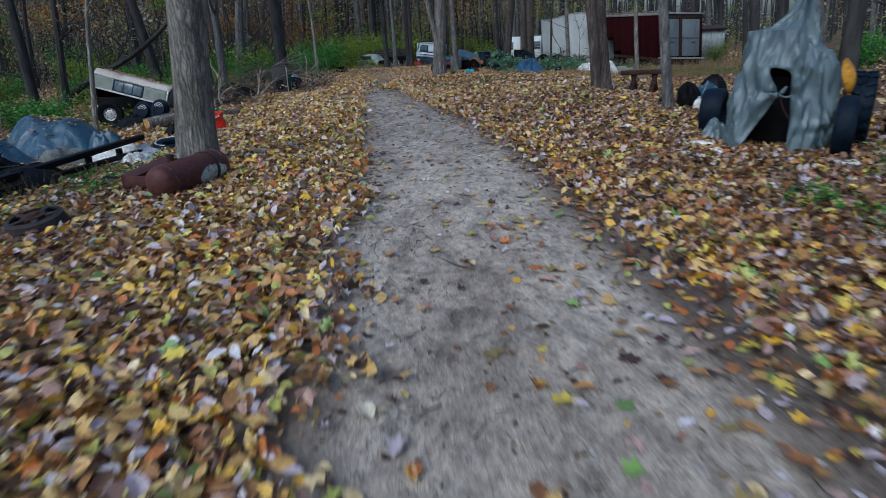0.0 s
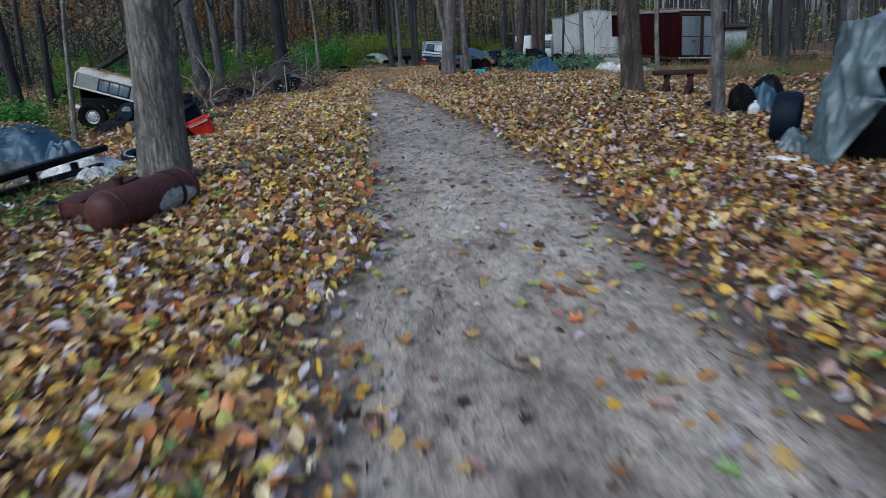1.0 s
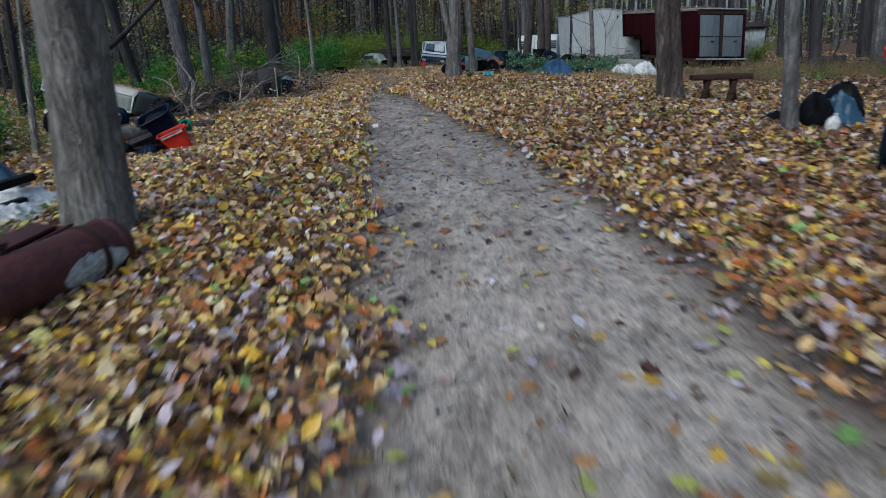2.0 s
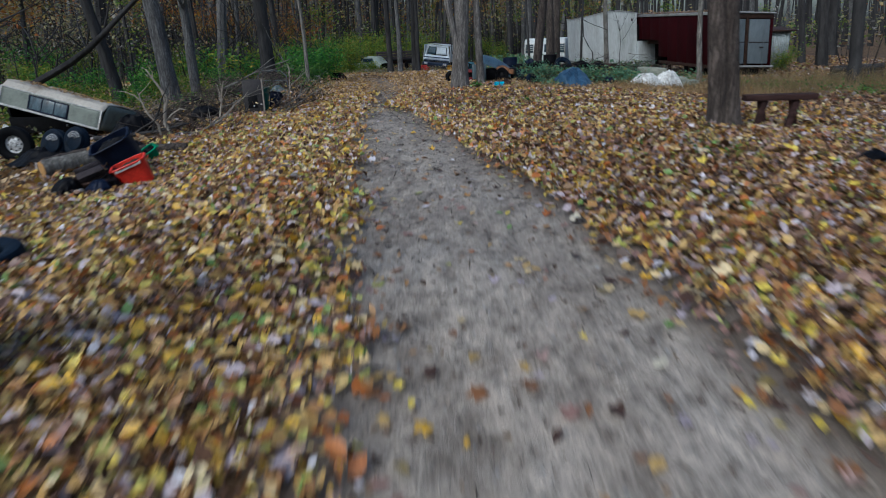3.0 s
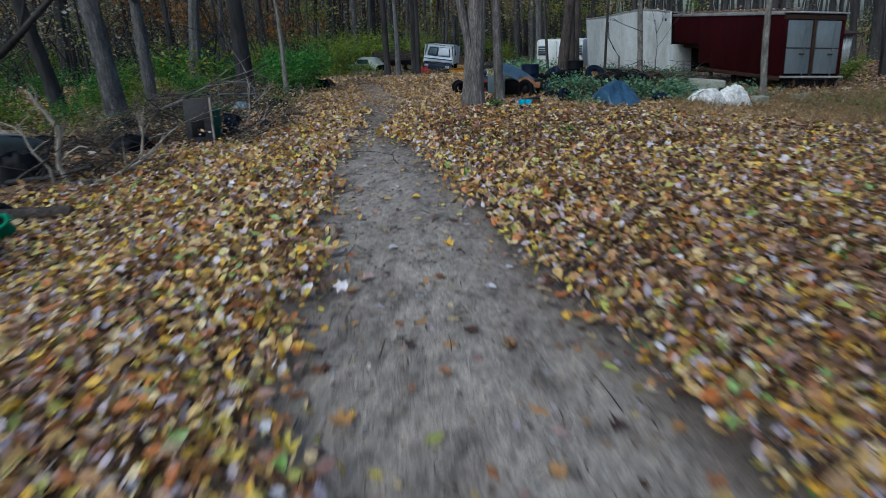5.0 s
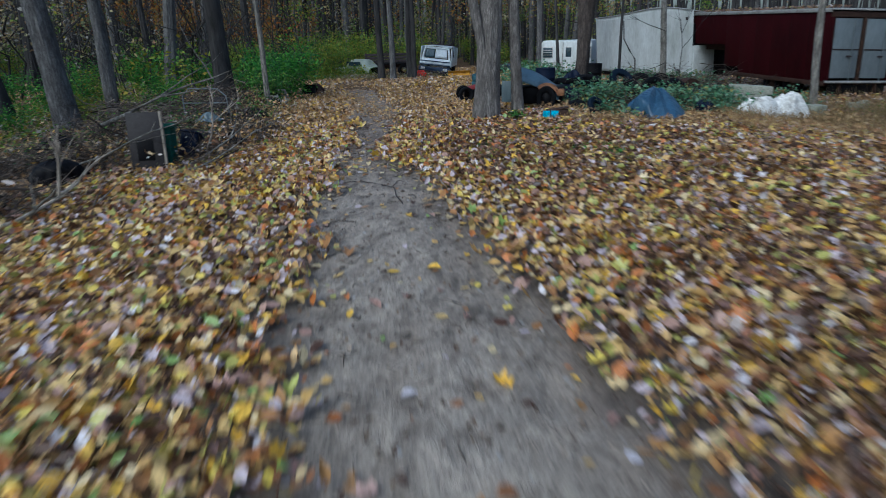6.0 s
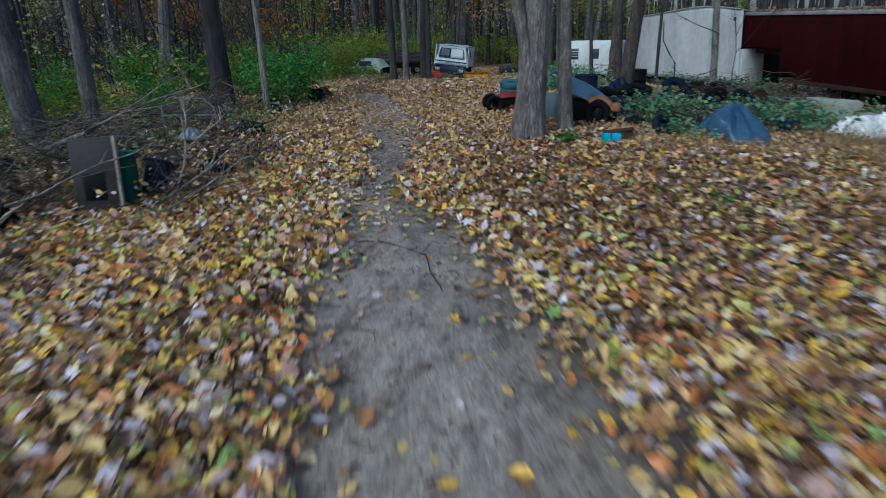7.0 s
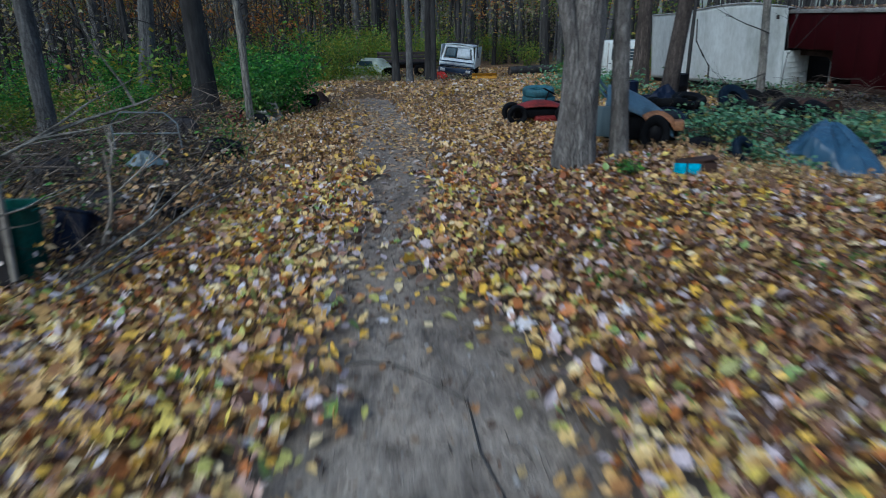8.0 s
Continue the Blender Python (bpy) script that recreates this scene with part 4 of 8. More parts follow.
# ---- shrubs and low growth ----
def shrub(at, size, seed, leaf, label, leaves=1500):
    x, y = at
    t = thing("shrub", (x, y, ground_z(x, y)), label, "shrub")
    rng, rnd = np.random.default_rng(seed), random.Random(seed)
    bm, ends = bmesh.new(), []
    for k in range(14):
        a, tall = rnd.uniform(0, 6.28), size * rnd.uniform(0.5, 1.0)
        d = Vector((math.cos(a) * 0.55, math.sin(a) * 0.55, 1)).normalized()
        p1, p2, p3 = d * tall * 0.35, d * tall * 0.7 + Vector((0, 0, 0.08 * tall)), d * tall + Vector((math.cos(a), math.sin(a), -0.2)) * 0.18 * tall
        tube([(0, 0, -0.03), p1, p2, p3], [0.012, 0.01, 0.007, 0.003], 4, 0, seed, bm)
        ends += [p1 * 1.1, p2, p3, (p2 + p3) / 2]
    part("stem", bm, M_BARK_BROWN, t)
    c = np.array([tuple(e) for e in ends])
    sp = c[rng.integers(0, len(c), leaves)] + rng.normal(0, 0.14 * size, (leaves, 3))
    sp[:, 2] = np.maximum(sp[:, 2], 0.03)
    ob = new("foliage", mesh_from("foliage", *joined([scatter_leaves(rng, sp, rng.uniform(0.05, 0.11, leaves) * (0.6 + 0.4 * size), 0.6, RHOMB)]), leaf))
    ob.parent = t
    return t


shrub((-7.0, 31.8), 1.85, 1, M_LEAFGREEN, "dense dark green shrub beside the track", 3200)
shrub((-8.0, 33.6), 1.6, 2, M_LEAFGREEN, "dense dark green shrub beside the track", 2600)
shrub((-6.9, 30.3), 1.1, 3, M_GREEN, "low dark green shrub beside the track", 1500)
shrub((-11.1, 16.3), 1.15, 4, M_LEAFGREEN, "bright green shrub beside heaped junk", 3400)
shrub((-12.4, 17.0), 1.1, 5, M_GREEN, "green shrub at the edge of the wood", 1800)
LOW = [shrub((-9.5, 50), 2.4, 6, M_LIME, "yellow-green shrub at the edge of the wood", 2600), shrub((-12.5, 38), 1.6, 7, M_LEAFGREEN, "green shrub under woodland trees", 1600), shrub((-15, 33), 1.4, 8, M_LIME, "yellow-green shrub under woodland trees", 1500)]


def undergrowth():
    rnd = random.Random(9)
    for x, y, k, s in ((-7.5, 54, 0, 1.0), (-11.5, 53, 0, 1.1), (-9, 56, 0, 1.3), (-5, 58, 0, 1.2), (-13.5, 47, 0, 0.9), (-11, 44, 1, 1.1), (-13, 42, 2, 1.1), (-17, 36, 1, 1.2), (-13, 30, 2, 0.9), (-15.5, 27, 1, 0.9), (-12.6, 24, 2, 0.8),
                       (-18, 30, 2, 1.1), (-20, 26, 1, 1.1), (-17, 21, 2, 1.0), (-19, 18, 1, 1.0), (-22, 34, 0, 0.8), (-24, 28, 0, 0.7), (-26, 40, 1, 1.5), (-20, 46, 0, 0.9), (-16, 52, 0, 1.0), (2, 60, 2, 1.3), (6, 62, 0, 1.0), (0, 66, 0, 1.2), (14, 22, 1, 0.8),
                       (-10.6, 30.6, 1, 0.7), (-12.0, 33.5, 1, 0.8), (-10.2, 36.5, 1, 0.9), (-14.2, 31, 1, 0.9), (-16, 25, 1, 0.9), (-13.2, 27.5, 1, 0.7), (-18.5, 34, 1, 1.0), (-15.5, 39, 1, 1.1), (15.5, 19, 2, 0.7), (13.5, 33, 2, 0.8), (10.5, 45, 1, 0.8), (2.6, 46, 1, 0.7), (8, 52, 2, 1.0), (17, 26, 1, 1.0), (-31, 50, 0, 1.2), (-27, 58, 0, 1.2), (-19, 62, 0, 1.4), (-12, 64, 0, 1.3)):
        copy_thing(LOW[k], pose(x, y, ground_z(x, y), 0, 0, rnd.uniform(0, 360)) @ Matrix.Scale(s * rnd.uniform(0.85, 1.15), 4))


undergrowth()


def leafy_haze():
    """Leaves still hanging in the wood's lower storey, and far thin stems, too many to count."""
    rng = np.random.default_rng(21)
    def cloud(n, clumps, x0, x1, y0, y1, z0, z1, size, spread_):
        c = np.stack([rng.uniform(x0, x1, clumps), rng.uniform(y0, y1, clumps), rng.uniform(z0, z1, clumps)], 1)
        p = c[rng.integers(0, clumps, n)] + rng.normal(0, 1, (n, 3)) * np.array([spread_, spread_, spread_ * 0.5])
        p[:, 2] = np.maximum(p[:, 2], 0.2)
        return scatter_leaves(rng, p, rng.uniform(0.6, 1.4, n) * size, 0.7, RHOMB)
    stuff("hanging_foliage", [cloud(12000, 16, -42, -14, 46, 80, 2.5, 9, 0.2, 1.2), cloud(9000, 26, -60, -14, 42, 100, 4.0, 11, 0.22, 1.4), cloud(6500, 22, -14, 12, 60, 105, 4.0, 11, 0.22, 1.6)], M_GOLD, "golden and rust leaves hanging in the wood", "foliage")
    stuff("hanging_foliage", [cloud(15000, 42, -60, -13, 36, 100, 0.4, 4.5, 0.2, 1.1), cloud(10000, 40, -14, 14, 58, 105, 0.5, 4.5, 0.2, 1.4), cloud(1200, 12, 16, 44, 36, 80, 0.3, 1.6, 0.2, 1.2)], M_LIME, "yellow-green leaves hanging in the wood", "foliage")
    stuff("hanging_foliage", [cloud(60000, 480, -110, 20, 75, 150, 0.5, 16, 0.5, 2.4), cloud(4000, 60, 16, 110, 50, 160, 0.3, 2.6, 0.4, 1.8), cloud(24000, 170, -60, -12, 34, 85, 0.4, 7, 0.2, 1.3), cloud(9000, 60, -14, 14, 58, 90, 0.4, 10, 0.22, 1.4)], M_DULL, "dull olive leaves hanging far in the wood", "foliage")
    n = 2600
    x, y = np.where(rng.uniform(0, 1, n) < 0.86, rng.uniform(-130, 12, n), rng.uniform(12, 120, n)), rng.uniform(60, 170, n)
    st = np.stack([x, y, np.full(n, -1.0)], 1)
    w = np.stack([rng.normal(0, 0.05, n) - 0.1 * np.clip(1.4 * x / y, -1, 1), rng.normal(0, 0.05, n), np.ones(n)], 1)
    tall, thick = rng.uniform(14, 24, n), rng.uniform(0.09, 0.34, n)
    order = np.argsort(np.where(x > 8, -1, rng.uniform(0, 1, n)))
    st, w, tall, thick = st[order], w[order], tall[order], thick[order]
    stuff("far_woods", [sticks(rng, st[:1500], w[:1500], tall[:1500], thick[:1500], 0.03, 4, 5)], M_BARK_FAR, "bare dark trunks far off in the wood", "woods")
    stuff("far_woods", [sticks(rng, st[1500:], w[1500:], tall[1500:], thick[1500:], 0.03, 4, 5)], M_BARK_MID, "bare grey trunks far off in the wood", "woods")
    n = 900
    x, y = rng.uniform(-50, -9, n), rng.uniform(22, 90, n)
    y = np.where(x > -14, np.maximum(y, 42), y)
    st = np.stack([x, y, np.full(n, -0.9)], 1)
    w = np.stack([rng.normal(0, 0.16, n), rng.normal(0, 0.16, n), np.ones(n)], 1)
    k = 150
    bx, by = rng.uniform(-34, -10, k), rng.uniform(34, 66, k)
    bw = np.stack([rng.normal(0, 0.3, k), rng.normal(0, 0.2, k), np.ones(k)], 1)
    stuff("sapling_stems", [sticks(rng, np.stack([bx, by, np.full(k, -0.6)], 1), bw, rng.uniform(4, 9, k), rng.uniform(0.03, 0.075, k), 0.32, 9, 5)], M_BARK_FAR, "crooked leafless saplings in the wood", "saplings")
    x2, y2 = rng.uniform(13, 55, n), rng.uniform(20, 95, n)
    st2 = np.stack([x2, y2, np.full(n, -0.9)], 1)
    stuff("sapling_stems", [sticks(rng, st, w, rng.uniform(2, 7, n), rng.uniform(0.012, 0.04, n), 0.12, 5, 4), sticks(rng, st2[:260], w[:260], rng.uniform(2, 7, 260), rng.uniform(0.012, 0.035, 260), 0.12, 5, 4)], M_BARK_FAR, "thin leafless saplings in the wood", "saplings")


leafy_haze()


# ---- the trailers ----
def side_pose(a, b, z=0.0):
    """A pose at a with x along the line from a to b."""
    d = Vector((b[0] - a[0], b[1] - a[1], 0))
    return pose(a[0], a[1], z, 0, 0, math.degrees(math.atan2(d.y, d.x))), d.length


def racked(t, lean, sag):
    """Racks a derelict body: it leans sideways as it rises and sags towards its far side."""
    rack = Matrix.Identity(4)
    rack[1][2], rack[2][1] = lean, sag
    for ob in t.children_recursive:
        ob.data.transform(rack)


def red_trailer():
    """Gooseneck box trailer: smooth dark red sides whose front part overhangs, a pale roof rail, grey rear doors in a red frame."""
    m, L = side_pose((8.3, 37.4), (9.9, 30.6), -0.12)
    t = thing("box_trailer", (0, 0, 0), "dark red box trailer with grey rear doors and leaf-strewn roof rail", "trailer")
    t.matrix_basis = m @ pose(0, 0, 0, 0.5, 1.5, 0)
    W, z0, z1, neck = 2.3, 0.46, 2.46, 1.42
    n = 9
    for k in range(n):
        low = neck if k < 3 else z0 + 0.22 if k == 3 else z0
        part("side_panel", box(L / n - 0.003, 0.05, z1 - low, ((k + 0.5) * L / n, 0.025, low), 0.002), M_TRAILERRED, t)
        part("side_panel", box(L / n - 0.003, 0.05, z1 - low, ((k + 0.5) * L / n, W - 0.025, low), 0.002), M_TRAILERRED, t)
    part("front_wall", box(0.05, W - 0.11, z1 - neck, (0.03, W / 2, neck)), M_TRAILERRED, t)
    # Neck underside and drop wall are black: shade under the overhang set in colour.
    part("neck_floor", box(3 * L / n, W - 0.15, 0.1, (1.5 * L / n, W / 2, neck - 0.02), 0.01), M_BLACK, t)
    part("drop_wall", box(0.06, W - 0.12, neck - z0, (3 * L / n + 0.04, W / 2, z0), 0.01), M_BLACK, t)
    for y in (0.55, W - 0.55):
        part("neck_beam", box(3 * L / n, 0.14, 0.2, (1.5 * L / n, y, neck - 0.22), 0.01), M_RUST, t)
        part("neck_strut", box(1.1, 0.1, 0.12, (3 * L / n - 0.35, y, neck - 0.5), 0.01, Matrix.Rotation(0.65, 4, "Y")), M_RUST, t)
    def roof(u, v):
        return Vector((-0.04 + u * (L + 0.1), -0.03 + v * (W + 0.06), z1 + 0.10 + 0.02 * math.sin(v * math.pi) + 0.02 * noise.noise(Vector((u * 9, v * 4, 1)))))
    part("roof", sheet(24, 8, roof), M_TRIM, t, "", False, 0.03)
    part("roof_rail", box(L + 0.1, 0.06, 0.11, (L / 2, -0.015, z1 - 0.01), 0.012), M_TRIM, t, "pale weathered roof rail")
    part("roof_rail", box(L + 0.1, 0.06, 0.13, (L / 2, W + 0.015, z1 - 0.02), 0.012), M_TRIM, t)
    rng = np.random.default_rng(8)
    k = 700
    p = np.stack([rng.uniform(0, L, k), rng.uniform(-0.02, 0.9, k), z1 + 0.13 + rng.uniform(0, 0.06, k)], 1)
    ob = new("fallen_leaves", mesh_from("fallen_leaves", *joined([scatter_leaves(rng, p, rng.uniform(0.06, 0.13, k), 0.5, OVAL)]), M_LITTER_DARK))
    ob.parent = t
    low = 3 * L / n
    part("bottom_rail", box(L - low, 0.07, 0.14, ((L + low) / 2, 0.03, z0 - 0.1), 0.01), M_RUST, t)
    part("bottom_rail", box(L - low, 0.07, 0.14, ((L + low) / 2, W - 0.03, z0 - 0.1), 0.01), M_RUST, t)
    part("floor_deck", box(L - low, W - 0.15, 0.08, ((L + low) / 2, W / 2, z0 - 0.06), 0.01), M_BLACK, t)
    x = L + 0.03
    for y in (0.06, W * 0.5, W - 0.06):
        part("door_post", box(0.09, 0.1, z1 - z0 + 0.05, (x, y, z0 - 0.05), 0.012), M_RUST if y == W * 0.5 else M_TRAILERRED, t, "rusty door post" if y == W * 0.5 else "")
    part("door_header", box(0.1, W, 0.16, (x, W / 2, z1 - 0.14), 0.012), M_RUST, t)
    part("header_rail", box(0.14, W + 0.12, 0.05, (x + 0.03, W / 2, z1 + 0.05), 0.01), M_TRIM, t, "pale weathered rail over the doors")
    for y in (W * 0.26, W * 0.74):
        d = part("rear_door", box(0.045, W * 0.40, z1 - z0 - 0.3, (x, y, z0 + 0.14), 0.05), M_DOORGREY, t, "weathered grey rear door")
        part("door_bar", tube([(x + 0.05, y + 0.2, z0 + 0.05), (x + 0.05, y + 0.2, z1 - 0.2)], [0.016, 0.016], 8), M_DOORGREY, d)
        part("door_seam", box(0.02, W * 0.40, 0.035, (x + 0.03, y, z0 + 0.95), 0.004), M_IRON, d)
        part("latch", box(0.05, 0.16, 0.05, (x + 0.05, y + 0.12, z0 + 0.75), 0.008), M_IRON, d)
    part("rear_bumper", box(0.12, W + 0.1, 0.07, (x + 0.1, W / 2, z0 + 0.0), 0.015), M_TRIM, t, "scuffed pale rear bumper")
    # Black panel stands in for the shadow under the rear doors.
    part("under_panel", box(0.05, W * 0.9, 0.3, (x, W / 2, z0 - 0.36), 0.01), M_BLACK, t)
    for y in (0.5, W - 0.5):
        part("bumper_bracket", box(0.09, 0.09, 0.3, (x + 0.04, y, z0 - 0.3), 0.01), M_RUST, t)
    for xx in (L - 1.4, L - 2.3):
        for y in (0.2, W - 0.2):
            w = part("wheel", lathe(TYRE, 26, Matrix.Translation((xx, y, 0.26)) @ Matrix.Rotation(math.pi / 2, 4, "X") @ Matrix.Diagonal((0.56, 0.56, 0.8, 1))), M_RUBBER, t)
            part("hub", lathe([(0.0, 0.03), (0.1, 0.03), (0.17, -0.02), (0.2, 0.05), (0.2, -0.06), (0.0, -0.06)], 20, Matrix.Translation((xx, y - 0.02, 0.26)) @ Matrix.Rotation(math.pi / 2, 4, "X")), M_RUST, w)
    for y in (0.35, W - 0.35):
        part("landing_leg", box(0.12, 0.12, z0 + 0.25, (low + 0.4, y, -0.25), 0.01), M_RUST, t)
    racked(t, -0.10, -0.05)
    return t


TYRE = [(0.32, -0.09), (0.40, -0.13), (0.52, -0.155), (0.60, -0.14), (0.635, -0.09), (0.64, 0.0), (0.635, 0.09), (0.60, 0.14), (0.52, 0.155), (0.40, 0.13), (0.32, 0.09), (0.31, 0.0), (0.32, -0.09)]


def white_trailer():
    """White sheeted box body: one smooth stained side under a roof line that rises to a low peak, and a ribbed locker on its near end."""
    m, L = side_pose((5.72, 42.6), (8.24, 36.85), -0.1)
    t = thing("cargo_trailer", (0, 0, 0), "chalky white box body of a truck with stained panels", "trailer")
    t.matrix_basis = m @ pose(0, 0, 0, 1.0, 0, 0)
    W, z0 = 2.3, 0.12
    def top(u):
        return 2.56 + 0.24 * bell(u, 0.7, 0.36) - 0.05 * smooth(0.8, 1.0, u)
    part("side", sheet(44, 16, lambda u, v: Vector((u * L, 0.012 * noise.noise(Vector((u * 6, v * 2.5, 4))), z0 + v * (top(u) - z0)))), M_TRAILERWHITE, t, "", False, 0.03)
    for k in (0.36, 0.7):
        part("seam_strip", box(0.03, 0.012, top(k) - z0 - 0.05, (k * L, -0.024, z0 + 0.02), 0.003), M_TRAILERWHITE, t)
    part("far_side", box(L, 0.05, 2.0, (L / 2, W, z0), 0.01), M_TRAILERWHITE, t)
    part("end_wall", box(0.05, W - 0.1, 2.0, (0.03, W / 2, z0), 0.01), M_TRAILERWHITE, t)
    # Black colour on the near end stands in for the dark void there.
    part("end_wall", box(0.05, W - 0.1, 2.0, (L - 0.04, W / 2, z0), 0.01), M_BLACK, t, "near end blacked out as a dark void")
    part("roof", sheet(20, 8, lambda u, v: Vector((u * (L + 0.06) - 0.03, -0.05 + v * (W + 0.1), top(u) + 0.015 - 0.4 * v))), M_TRIM, t, "", False, 0.03)
    part("roof_edge", tube([(u * L, -0.045, top(u)) for u in np.linspace(0, 1, 14)], [0.028] * 14, 6), M_TRIM, t)
    part("corner_post", box(0.05, 0.05, top(1.0) - z0, (L + 0.005, 0.0, z0), 0.008), M_TRAILERWHITE, t)
    locker = part("locker", box(0.12, 1.06, 1.2, (L + 0.06, 0.55, z0 - 0.02), 0.05), M_TRAILERWHITE, t, "white ribbed locker on the near end")
    for k in range(6):
        part("rib", box(0.02, 0.96, 0.02, (L + 0.125, 0.55, z0 + 0.14 + 0.17 * k), 0.006), M_TRAILERWHITE, locker)
    part("marker_lamp", box(0.1, 0.05, 0.12, (L - 0.28, -0.03, 2.26), 0.015), M_IRON, t)
    part("frame_rail", box(L + 0.1, 0.12, 0.16, (L / 2, 0.3, 0.0), 0.01), M_BLACK, t)
    part("frame_rail", box(L + 0.1, 0.12, 0.16, (L / 2, W - 0.3, 0.0), 0.01), M_BLACK, t)
    part("sill_beam", box(L, 0.06, 0.12, (L / 2, 0.03, z0 - 0.14), 0.01), M_BLACK, t)
    for x in (0.8, L - 0.8):
        part("support_block", box(0.3, 0.3, 0.22, (x, 0.35, -0.2), 0.02), M_CONCRETE, t)
        part("support_block", box(0.3, 0.3, 0.22, (x, W - 0.35, -0.2), 0.02), M_CONCRETE, t)
    racked(t, -0.09, 0.0)
    return t


red_trailer()
white_trailer()


# ---- common kinds of things ----
def gz(x, y, up=0.0):
    return (x, y, ground_z(x, y) + up)


def tyre(at, r, label, rubber, rim=None, rz=0.0, rx=90.0, ry=0.0, fat=1.0, lugs=0, group=""):
    """A tyre whose axle is local z; rx=90 stands it up. rim: paint of its wheel."""
    t = thing("tyre" if not rim else "wheel", at, label, "tyre" if not rim else "wheel", rz, rx, ry, group)
    s = r / 0.64
    part("casing", lathe([(a * s, b * s * fat) for a, b in TYRE], 36), rubber, t)
    if lugs:
        bm = bmesh.new()
        for k in range(lugs):
            for sgn in (-1, 1):
                a = 2 * math.pi * (k + 0.5 * (sgn > 0)) / lugs
                box(0.05 * s, 0.1 * s, 0.12 * s * fat, (0, 0, -0.06 * s * fat), 0.006, Matrix.Rotation(a, 4, "Z") @ Matrix.Translation((r * 1.0, 0, sgn * 0.075 * s * fat)) @ Matrix.Rotation(sgn * 0.5, 4, "X"), bm)
        part("tread", bm, rubber, t)
    if rim:
        w = part("rim", lathe([(0.325 * s, 0.07 * s), (0.31 * s, 0.02 * s), (0.25 * s, 0.0), (0.2 * s, 0.035 * s), (0.09 * s, 0.04 * s), (0.07 * s, 0.06 * s), (0.0, 0.06 * s), (0.0, -0.04 * s), (0.31 * s, -0.05 * s), (0.325 * s, 0.07 * s)], 32), rim, t)
        for k in range(8):
            a = 2 * math.pi * k / 8
            part("vent_hole", lathe([(0.0, 0.046 * s), (0.03 * s, 0.046 * s), (0.034 * s, 0.03 * s), (0.0, 0.03 * s)], 8, Matrix.Translation((0.225 * s * math.cos(a), 0.225 * s * math.sin(a), -0.012 * s))), M_BLACK, w)
        for k in range(5):
            a = 2 * math.pi * k / 5
            part("lug_nut", lathe([(0.0, 0.06 * s), (0.014 * s, 0.06 * s), (0.016 * s, 0.035 * s), (0.0, 0.035 * s)], 6, Matrix.Translation((0.13 * s * math.cos(a), 0.13 * s * math.sin(a), 0))), M_IRON, w)
    return t


def open_tub(name, at, sx, sy, sz, material, label, rz=0, rx=0, ry=0, category="bin", taper=0.82, inside=None):
    """A moulded tub with thick walls, open at the top, and a rolled rim with two grips."""
    t = thing(name, at, label, category, rz, rx, ry)
    def ring(k, z, inset):
        w = (taper + (1 - taper) * z / sz)
        pts = []
        for i in range(24):
            a = 2 * math.pi * (i + 0.5) / 24
            c, s = math.cos(a), math.sin(a)
            e = 0.45
            pts.append(Vector(((sx / 2 * w - inset) * math.copysign(abs(c) ** e, c), (sy / 2 * w - inset) * math.copysign(abs(s) ** e, s), z)))
        return pts
    bm = bmesh.new()
    layers = [ring(0, 0, 0), ring(0, sz * 0.5, 0), ring(0, sz, 0), ring(0, sz, 0.012), ring(0, sz * 0.5, 0.012), ring(0, 0.02, 0.012)]
    vs = [[bm.verts.new(p) for p in l] for l in layers]
    for a, b in zip(vs, vs[1:]):
        for i in range(24):
            bm.faces.new((a[i], a[(i + 1) % 24], b[(i + 1) % 24], b[i]))
    bm.faces.new(vs[0][::-1])
    bm.faces.new(vs[-1])
    part("body", bm, material, t)
    line = [p * 1.0 for p in ring(0, sz - 0.012, -0.012)]
    part("rim", tube(line + [line[0]], [0.018] * 25, 6, close=False), material, t)
    if inside:
        fill = heap_skin(sx * 0.44, sy * 0.44, sz * 0.22, int(100 * sx), 24, 8, 0.4)
        for v in fill.verts:
            v.co.z += sz * 0.78
            v.co.x, v.co.y = max(-sx * 0.46, min(sx * 0.46, v.co.x)), max(-sy * 0.46, min(sy * 0.46, v.co.y))
        part("contents", fill, inside, t, "dark rubbish filling it")
    for sg in (-1, 1):
        part("grip", tube([(sg * sx * 0.52, -0.07, sz - 0.03), (sg * (sx * 0.52 + 0.035), -0.05, sz - 0.045), (sg * (sx * 0.52 + 0.035), 0.05, sz - 0.045), (sg * sx * 0.52, 0.07, sz - 0.03)], [0.01] * 4, 6), material, t)
    return t


def draped(name, at, rx_, ry_, h, seed, material, label, rz=0.0, category="tarp", crease=0.12):
    ob = solid(name, heap_skin(rx_, ry_, h, seed, 56, 22, crease), material, at, label, category, rz)
    sd = ob.modifiers.new("thickness", "SOLIDIFY")
    sd.thickness = 0.006
    return ob


